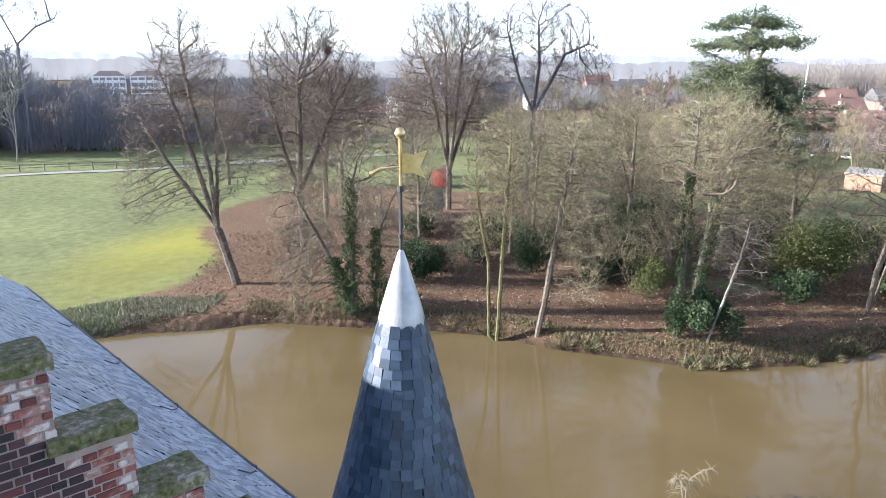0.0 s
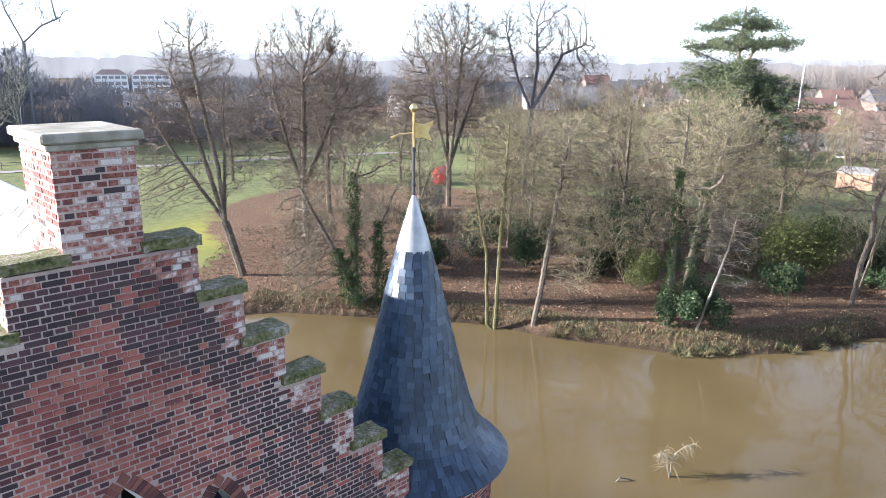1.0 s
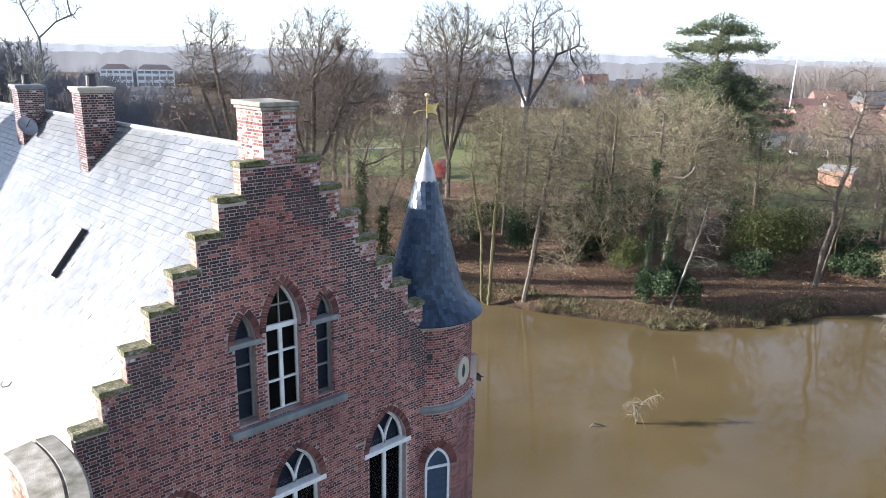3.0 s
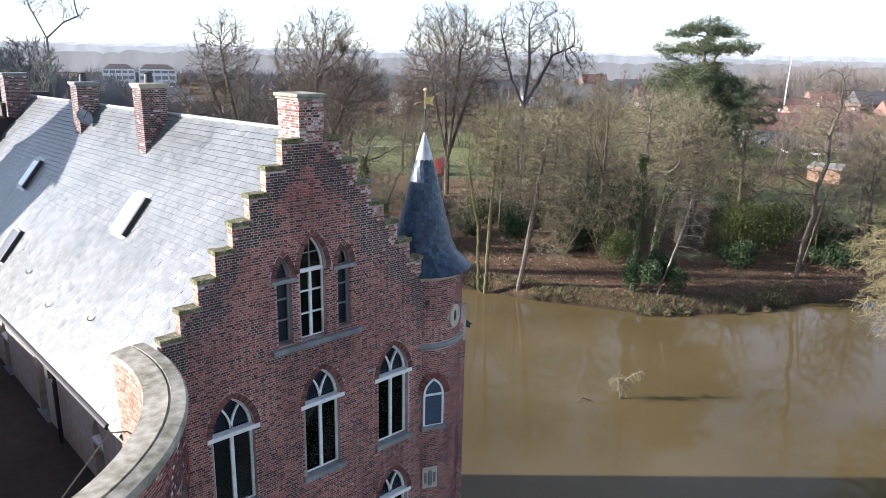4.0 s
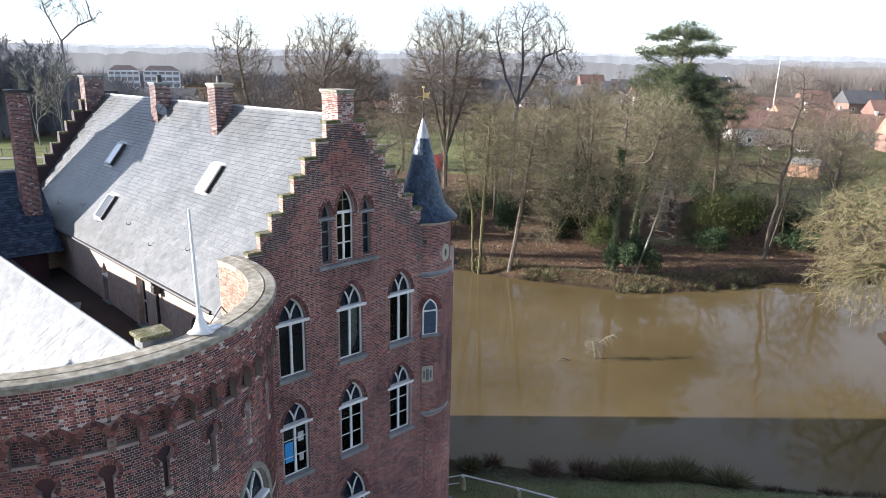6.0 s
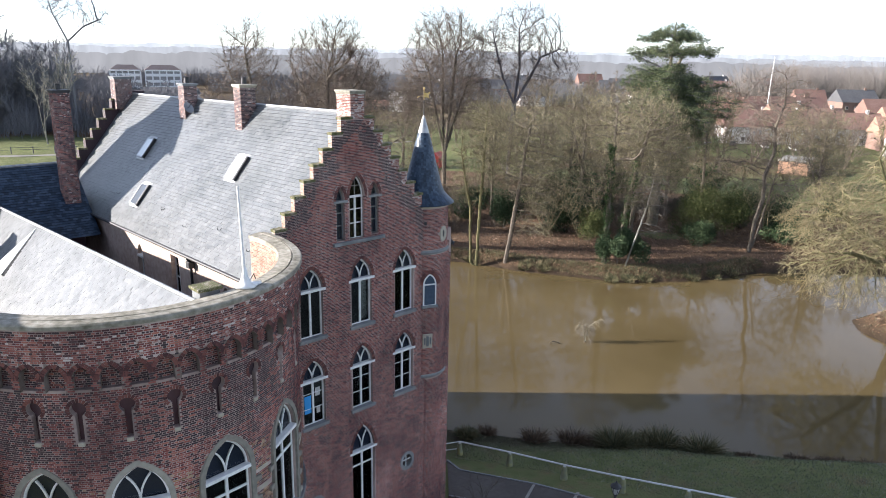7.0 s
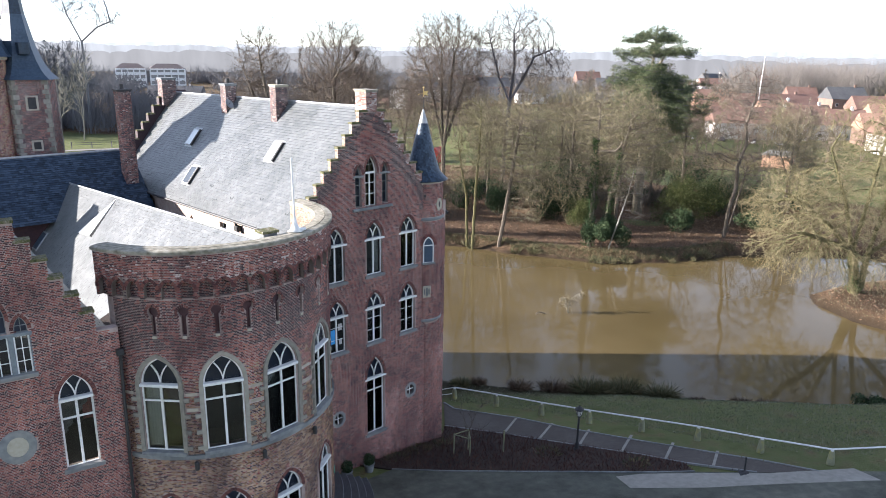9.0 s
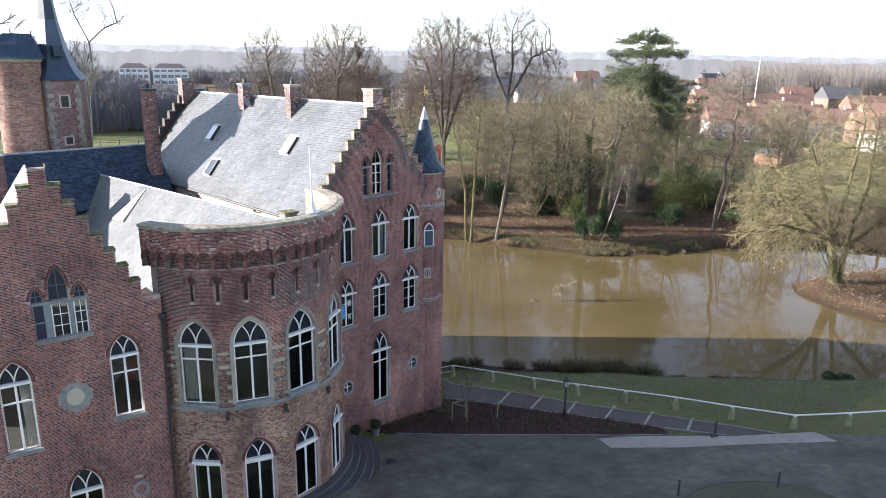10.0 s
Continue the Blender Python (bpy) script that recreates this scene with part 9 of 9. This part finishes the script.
# twig colours of distant trees with the haze mixed in
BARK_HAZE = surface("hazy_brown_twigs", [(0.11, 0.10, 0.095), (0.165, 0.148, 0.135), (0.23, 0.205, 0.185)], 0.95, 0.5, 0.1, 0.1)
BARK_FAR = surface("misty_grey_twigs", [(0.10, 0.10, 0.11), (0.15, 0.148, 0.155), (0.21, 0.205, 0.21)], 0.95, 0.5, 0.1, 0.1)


def scrub(label, spots, n, r, h, width, material, seed):
    """Leafless undergrowth: upright shoots, too many to count."""
    g = np.random.default_rng(seed)
    c = np.repeat(np.array(spots), n, 0)
    m = len(c)
    a, q = g.uniform(0, 2 * np.pi, m), r * np.sqrt(g.random(m))
    x, y = c[:, 0] + q * np.cos(a), c[:, 1] + q * np.sin(a)
    z = ground_z(x, y)
    top = h * g.uniform(0.35, 1.1, m) * (1 - 0.45 * (q / r) ** 2)
    z0 = z + top * g.uniform(0.0, 0.55, m)
    lean = g.normal(0, 0.28, (m, 2)) * top[:, None]
    v, f = spikes(np.stack([x, y, z0], 1), np.stack([x + lean[:, 0], y + lean[:, 1], z + top], 1), np.full(m, width))
    tagged(part_np("undergrowth", v, f, material), label, "undergrowth", kind="stuff")


rng = np.random.default_rng(77)
spots = [(-14 + 0.95 * i + rng.normal(0, 2), 238 - 0.45 * i + rng.uniform(-8, 45)) for i in range(40)]
joined_wood("far_wood", "dense dark leafless wood beyond the lawn", spots, (201, 202, 206), BARK_WOOD_HAZE, 5, 0.06, (29, 37))
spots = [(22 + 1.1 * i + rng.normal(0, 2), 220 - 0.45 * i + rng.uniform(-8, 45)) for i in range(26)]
joined_wood("far_wood", "leafless trees at the shoulder of the wood", spots, (201, 206), BARK_WOOD_HAZE, 25, 0.06, (24, 30))
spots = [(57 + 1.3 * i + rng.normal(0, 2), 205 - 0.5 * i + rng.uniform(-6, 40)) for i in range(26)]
joined_wood("far_wood", "lower leafless trees at the end of the wood", spots, (206, 202), BARK_WOOD_HAZE, 15, 0.055, (10, 15))
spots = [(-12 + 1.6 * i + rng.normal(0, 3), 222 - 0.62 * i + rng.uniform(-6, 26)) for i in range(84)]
scrub("dense dark undergrowth along the edge of the wood", spots, 230, 5.5, 12.5, 0.07, BARK_WOOD_HAZE, 9)
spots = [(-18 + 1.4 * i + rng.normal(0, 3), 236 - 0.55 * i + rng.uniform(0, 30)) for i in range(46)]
scrub("dense upper twigs of the dark wood", spots, 170, 6.5, 25.0, 0.07, BARK_WOOD_HAZE, 19)
spots = [(105 + 100 * u_, 190 - 140 * u_ + 50 * w_) for u_, w_ in rng.uniform(0, 1, (60, 2))]
scrub("brown hedges and scrub between park and town", spots, 170, 4.0, 4.5, 0.05, BARK, 10)
spots = [(56 + 38 * u_, 74 - 62 * u_ + 16 * w_) for u_, w_ in rng.uniform(0, 1, (46, 2))]
scrub("brown brushwood under the park trees", spots, 150, 3.0, 3.2, 0.03, BARK, 11)
spots = [(70 + 330 * u_, 255 + 200 * w_ - 0.3 * 330 * u_) for u_, w_ in rng.uniform(0, 1, (150, 2))]
spots = [p for p in spots if abs((p[0] + 14) * 0.921 - (p[1] + 17) * 0.389) > 24]
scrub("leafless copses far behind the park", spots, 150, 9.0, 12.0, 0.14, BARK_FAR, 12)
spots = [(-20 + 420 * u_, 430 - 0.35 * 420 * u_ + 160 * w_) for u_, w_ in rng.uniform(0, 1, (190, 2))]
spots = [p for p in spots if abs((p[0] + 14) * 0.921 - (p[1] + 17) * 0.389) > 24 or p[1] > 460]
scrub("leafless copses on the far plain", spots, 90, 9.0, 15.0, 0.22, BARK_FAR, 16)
spots = [(95 + 6.5 * i + rng.normal(0, 6), 205 - 2.2 * i + rng.uniform(-60, 80)) for i in range(36)]
joined_wood("far_wood", "scattered leafless trees before the town", [p for p in spots if p[0] > 150 or p[1] < 170], (203, 204), BARK, 6, 0.07, (11, 20))
spots = [(128 + 2.6 * i + rng.normal(0, 9), 120 - 3.6 * i + rng.uniform(-25, 25)) for i in range(38)]
joined_wood("far_wood", "leafless garden trees between the houses", spots, (205, 207), BARK_OLIVE, 7, 0.055, (8, 14))
spots = [(118 + 62 * u_, 92 - 92 * u_ + 55 * w_) for u_, w_ in rng.uniform(0, 1, (34, 2))]
joined_wood("far_wood", "bare garden trees in front of the houses", spots, (205, 203), BARK_TWIG, 17, 0.05, (9, 16))
spots = [(300 + 60 * rng.random() + 9 * i * 0.8, 330 - 9 * i + rng.uniform(-40, 40)) for i in range(16)]
joined_wood("far_wood", "leafless trees among the distant houses", spots, (203,), BARK, 8, 0.10, (11, 18))
spots = [(-14 + d_ * math.cos(b_), -17 + d_ * math.sin(b_)) for d_, b_ in zip(rng.uniform(400, 500, 110), np.radians(rng.uniform(11.0, 24.0, 110)))]
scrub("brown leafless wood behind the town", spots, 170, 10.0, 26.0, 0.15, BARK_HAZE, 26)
spots = [(150 + 110 * u_, 75 - 85 * u_ + 60 * w_) for u_, w_ in rng.uniform(0, 1, (14, 2))]
joined_wood("far_wood", "leafless street trees among the terraces", spots, (203, 207), BARK_OLIVE, 27, 0.06, (8, 12))
tl = plant_tree("ash_tree", "very tall slender bare tree before the wood", (45.3, 195.0), grown_tree(
    211, 0.30, [[(0, 0, 0), (0.4, 0, 14), (0.2, 0, 26)], [(0.2, 0, 26), (-3, 0, 33), (-5, 0, 40)], [(0.2, 0, 26), (5, 0, 30), (10, 0, 32)]], [(0, 0, 37, 8, 6, 6, 3), (8, 0, 32, 5, 4, 3, 1)], 190, step=1.2, kill=2.2, twigs=2, twig_len=2.6, tip=0.034, lift=0.15), BARK_WOOD_HAZE, BARK_WOOD_HAZE)
again(tl, 20, 205, 100, 0.95)
again(tl, -8, 215, 200, 1.0)
bt = plant_tree("birch_tree", "slim pale birch before the dark wood", (38.0, 178.0), bare_tree(212, 20, 0.2, 2, (0, 0), (20, 45), 0.3, (10, 5, 4), up=0.12, twig=0.04, stem_spread=0.05), BARK_PALE, BARK_PALE)
again(bt, 33.5, 180.0, 150, 0.9)


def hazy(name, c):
    """Distant woods with the winter mist put into a glowing colour."""
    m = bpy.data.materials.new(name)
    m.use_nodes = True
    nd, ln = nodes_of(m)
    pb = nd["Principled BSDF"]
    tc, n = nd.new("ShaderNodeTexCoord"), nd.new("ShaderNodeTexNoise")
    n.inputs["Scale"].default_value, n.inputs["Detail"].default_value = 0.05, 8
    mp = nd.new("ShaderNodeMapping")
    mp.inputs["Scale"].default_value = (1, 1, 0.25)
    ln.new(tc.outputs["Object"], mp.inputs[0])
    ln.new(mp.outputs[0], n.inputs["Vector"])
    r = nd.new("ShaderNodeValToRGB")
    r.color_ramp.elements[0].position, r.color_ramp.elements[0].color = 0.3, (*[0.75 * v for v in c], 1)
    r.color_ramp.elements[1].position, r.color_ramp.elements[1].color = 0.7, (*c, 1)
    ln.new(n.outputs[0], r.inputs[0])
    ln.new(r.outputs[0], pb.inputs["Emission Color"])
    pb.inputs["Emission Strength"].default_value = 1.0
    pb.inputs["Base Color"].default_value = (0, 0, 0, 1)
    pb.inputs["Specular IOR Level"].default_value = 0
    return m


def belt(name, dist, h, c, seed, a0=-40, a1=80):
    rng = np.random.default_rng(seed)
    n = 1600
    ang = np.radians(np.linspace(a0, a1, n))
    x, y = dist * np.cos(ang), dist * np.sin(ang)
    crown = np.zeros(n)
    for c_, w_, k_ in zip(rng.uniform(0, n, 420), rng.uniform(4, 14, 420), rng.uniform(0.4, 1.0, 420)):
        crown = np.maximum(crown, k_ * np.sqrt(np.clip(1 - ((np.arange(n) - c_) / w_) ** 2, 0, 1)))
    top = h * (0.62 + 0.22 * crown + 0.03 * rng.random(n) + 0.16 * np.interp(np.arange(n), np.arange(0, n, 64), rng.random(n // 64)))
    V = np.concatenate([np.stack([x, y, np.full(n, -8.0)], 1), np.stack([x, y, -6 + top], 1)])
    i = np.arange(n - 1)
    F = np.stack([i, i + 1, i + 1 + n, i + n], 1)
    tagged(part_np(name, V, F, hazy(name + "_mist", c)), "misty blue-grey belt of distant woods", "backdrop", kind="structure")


# farther belts glow paler: the haze is set by colour alone
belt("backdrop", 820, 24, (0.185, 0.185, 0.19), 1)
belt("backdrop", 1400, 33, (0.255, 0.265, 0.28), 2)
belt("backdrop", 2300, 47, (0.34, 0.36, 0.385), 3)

# ---------------------------------------------------------------- fallen leaves, brambles and tussocks on the banks
LEAF = surface("fallen_beech_leaves", [(0.06, 0.034, 0.022), (0.16, 0.095, 0.06), (0.32, 0.21, 0.14)], 0.85, 2, 0.3, 0.1, piece=0.9)
TUSSOCK = surface("rough_winter_grass", [(0.085, 0.10, 0.055), (0.16, 0.18, 0.105), (0.29, 0.285, 0.20)], 0.85, 2, 0.4, 0.1, piece=0.7)


def scatter_on(poly, n, rng, near=None):
    lo, hi = poly.min(0), poly.max(0)
    out = np.empty((0, 2))
    while len(out) < n:
        p = rng.uniform(lo, hi, (n * 3, 2))
        ok = (signed_distance(poly, p[:, 0], p[:, 1]) < 0) & (signed_distance(POND, p[:, 0], p[:, 1]) > 0.5)
        out = np.concatenate([out, p[ok]])
    return out[:n]


rng = np.random.default_rng(500)
BANK = np.array([(14, 60), (24, 63), (32, 72), (42, 84), (56, 78), (70, 60), (84, 40), (92, 20), (84, 0), (66, -24), (50, -20), (46, 6), (40, 26), (28, 44)], float)
p = scatter_on(BANK, 26000, rng)
c = np.stack([p[:, 0], p[:, 1], ground_z(p[:, 0], p[:, 1]) + 0.04], 1)
v, f = leaves(len(c), lambda m: c, 0.12, rng, 0.75)
tagged(part_np("fallen_leaves", v, f, LEAF), "brown fallen leaves strewn over the bank", "leaves", kind="stuff")


def tussocks(name, label, pts, h, material, seed):
    rng = np.random.default_rng(seed)
    n = len(pts)
    b = np.stack([pts[:, 0], pts[:, 1], ground_z(pts[:, 0], pts[:, 1]) - 0.02], 1)
    d = unit(rng.normal(size=(n, 3)) * np.array([0.6, 0.6, 0.1]) + np.array([0, 0, 1]))
    L = h * rng.uniform(0.4, 1.2, n)[:, None]
    w = unit(np.cross(d, rng.normal(size=(n, 3)))) * 0.03
    V = np.stack([b - w, b + w, b + d * L], 1).reshape(-1, 3)
    ob = part_np(name, V, np.arange(n * 3).reshape(-1, 3), material)
    return tagged(ob, label, "grass", kind="stuff")


WEST_BANK = np.array([(8, 60), (17, 60), (25, 57), (29, 60), (22, 66), (10, 67)], float)
tussocks("tussock_grass", "rough green grass on the sloping bank", scatter_on(WEST_BANK, 9000, rng), 0.45, TUSSOCK, 501)
EDGE = np.array([(28, 55), (36, 46), (44, 34), (50, 20), (60, 12.5), (68, 10.5), (69, 13), (61, 15.5), (52, 23), (46, 36), (38, 48), (30, 57)], float)
tussocks("bank_grass", "withered grass and stalks along the far water's edge", scatter_on(EDGE, 9000, rng), 0.5, SEDGE, 502)
NEAR_EDGE = np.array([(12, 8), (16, 3), (21, -3), (25, -9), (30, -14.5), (36, -20.5), (38, -19), (31, -11), (26, -5), (21, 0.5), (15, 8)], float)
tussocks("bank_grass", "rough grass along the near water's edge", scatter_on(NEAR_EDGE, 9000, rng), 0.32, TUSSOCK, 503)
COURT_LAWN = np.array([(9, 5), (12, -2), (14, -9), (16, -16), (19, -20), (36, -20), (27, -9), (22, -2), (14, 7)], float)
tussocks("lawn_grass", "short rough lawn grass beside the rail", scatter_on(COURT_LAWN, 30000, rng), 0.13, TUSSOCK, 504)
SPIT = np.array([(52.6, -14), (53, -8.6), (55, -4.6), (58, -3.4), (64, -5.2), (72, -9.4), (72, -20), (58, -28)], float)
tussocks("bank_grass", "rough mossy grass on the wooded spit", scatter_on(SPIT, 2600, rng), 0.22, TUSSOCK, 505)
BED_PLANTS = surface("withered_red_brown_stalks", [(0.035, 0.016, 0.014), (0.075, 0.032, 0.026), (0.13, 0.065, 0.045)], 0.9, 3, 0.6, 0.2, piece=0.6)
tussocks("bed_plants", "low withered red-brown stalks covering the bed", scatter_on(np.array(BED, float), 14000, rng), 0.34, BED_PLANTS, 506)
# bramble stems
p = scatter_on(BANK, 2600, rng)
b = np.stack([p[:, 0], p[:, 1], ground_z(p[:, 0], p[:, 1]) - 0.05], 1)
q = runs(b, unit(rng.normal(size=(len(p), 3)) * np.array([0.7, 0.7, 0.1]) + np.array([0, 0, 0.9])), rng.uniform(0.6, 1.9, len(p)), 3, 0.15, -0.18, rng)
v, f = tubes(q, np.full(len(p), 0.018), np.full(len(p), 0.006), 3)
tagged(part_np("brambles", v, f, BARK), "low leafless bramble stems over the bank", "undergrowth", kind="stuff")

# ---------------------------------------------------------------- brick skins of the gable front and the turret
brick_skin("bricks", house, -5.75, 3.49, 14.0 - 324 * 0.0605 - 0.001, 14.0, front_free, flat_place((0, 0, 0), (1, 0, 0)), BRICK, 61, dark=gable_dark, third=BRICK_EDGE, limits=step_limits)

# the top of the gable, which the camera passes closest: bricks that are pieces of their own
q, rng = bond(-5.75, 3.49, 14.0, 15.58, front_free, 64, limits=step_limits)
tone = gable_dark((q[:, 0] + q[:, 1]) / 2, (q[:, 2] + q[:, 3]) / 2, rng)
wide = q[:, 1] - q[:, 0]
brick_mesh = {}
loose = []
single = 0
for k in range(len(q)):
    kind = "stretcher" if abs(wide[k] - 0.178) < 0.008 else ("header" if abs(wide[k] - 0.083) < 0.006 else "")
    if not kind or single >= 300 or q[k, 2] < 14.3:
        loose.append(k)
        continue
    key = (kind, int(tone[k]))
    if key not in brick_mesh:
        w2 = 0.089 if kind == "stretcher" else 0.0415
        bm = box_bm(-w2, w2, -0.011, 0.004, -0.0242, 0.0242)
        bmesh.ops.bevel(bm, geom=[e_ for e_ in bm.edges if all(v.co.y < 0 for v in e_.verts)], offset=0.004, segments=1, affect='EDGES')
        me = bpy.data.meshes.new("brick")
        bm.to_mesh(me)
        bm.free()
        me.materials.append((BRICK, BRICK_DARK, BRICK_EDGE)[int(tone[k])])
        brick_mesh[key] = me
    o = new("brick", brick_mesh[key])
    o.parent = house
    o.location = ((q[k, 0] + q[k, 1]) / 2, float(rng.normal(0, 0.0025)), (q[k, 2] + q[k, 3]) / 2)
    o.rotation_euler = (0, float(rng.normal(0, 0.006)), float(rng.normal(0, 0.01)))
    single += 1
L = np.array(loose)
v, f = boxes_np(q[L, 0], q[L, 1], q[L, 2], q[L, 3], 0.004, -0.010 + rng.normal(0, 0.003, len(L)), flat_place((0, 0, 0), (1, 0, 0)))
o = part_np("bricks", v, f, [BRICK, BRICK_DARK, BRICK_EDGE], house, "", np.repeat(tone[L].astype(int), 5))
o["kind"] = "stuff"


def turret_keep(u, v):
    t = np.degrees(u / TR)
    ok = (v > 3.48)
    ok &= ~((v > 9.35) & (v < 9.57))
    ok &= ~in_arch(0.64, 6.83, 7.95, 8.5, radians(T_WIN) * TR, u, v)
    ok &= ((u - radians(-78) * TR) / 0.25) ** 2 + ((v - 10.27) / 0.36) ** 2 > 1
    return ok


brick_skin("bricks", turret, radians(-150) * 1.14, radians(40) * 1.14, -4.9, 3.2, lambda u_, v_: u_ > -99, round_place(TX, TY, 1.14), BRICK, 63, length=0.18)
brick_skin("bricks", turret, radians(-150) * TR, radians(40) * TR, 3.48, 11.50, turret_keep, round_place(TX, TY, TR), BRICK, 62, length=0.18)

# ---------------------------------------------------------------- slates of the spire: rows of single slates round the cone
def spire_slates():
    rng = np.random.default_rng(15)
    near, rest = [], []
    z, row = 11.63, 0
    H = 0.10
    while z < 14.72:
        r = spire_r(z)
        n = max(9, int(2 * math.pi * r / 0.112))
        for i in range(n):
            a = 2 * math.pi * (i + 0.5 * (row % 2) + rng.normal(0, 0.03)) / n
            w = 2 * math.pi / n * 0.485
            zt = z + H * 1.18
            rt = spire_r(min(zt, 14.86))
            lift = 0.012 + abs(rng.normal(0, 0.004))
            zb = z - abs(rng.normal(0, 0.006))
            pts = [((r + lift), a - w, zb), ((r + lift), a + w, zb), (rt + 0.002, a + w * 0.93 * rt / r * r / rt, zt), (rt + 0.002, a - w, zt),
                   ((r + lift - 0.011), a - w, zb), ((r + lift - 0.011), a + w, zb)]
            v = [(PX + p[0] * math.cos(p[1]), PY + p[0] * math.sin(p[1]), p[2]) for p in pts]
            facing = math.cos(a - math.radians(-135))
            (near if (z > 13.35 and facing > -0.1) else rest).append(v)
        z += H
        row += 1
    return near, rest


near_slates, rest_slates = spire_slates()
spire_part = part_np("slating", np.array(rest_slates).reshape(-1, 3), (np.arange(len(rest_slates))[:, None, None] * 6 + np.array([[0, 1, 2, 3], [4, 5, 1, 0]])[None]).reshape(-1, 4), SLATE_BLUE, turret, "overlapping blue slates")
spire_part["kind"] = "stuff"
for v in near_slates[:300]:
    part_np("slate", np.array(v), np.array([[0, 1, 2, 3], [4, 5, 1, 0]]), SLATE_BLUE, turret)
if len(near_slates) > 300:
    more = near_slates[300:]
    o = part_np("slating", np.array(more).reshape(-1, 3), (np.arange(len(more))[:, None, None] * 6 + np.array([[0, 1, 2, 3], [4, 5, 1, 0]])[None]).reshape(-1, 4), SLATE_BLUE, turret)
    o["kind"] = "stuff"
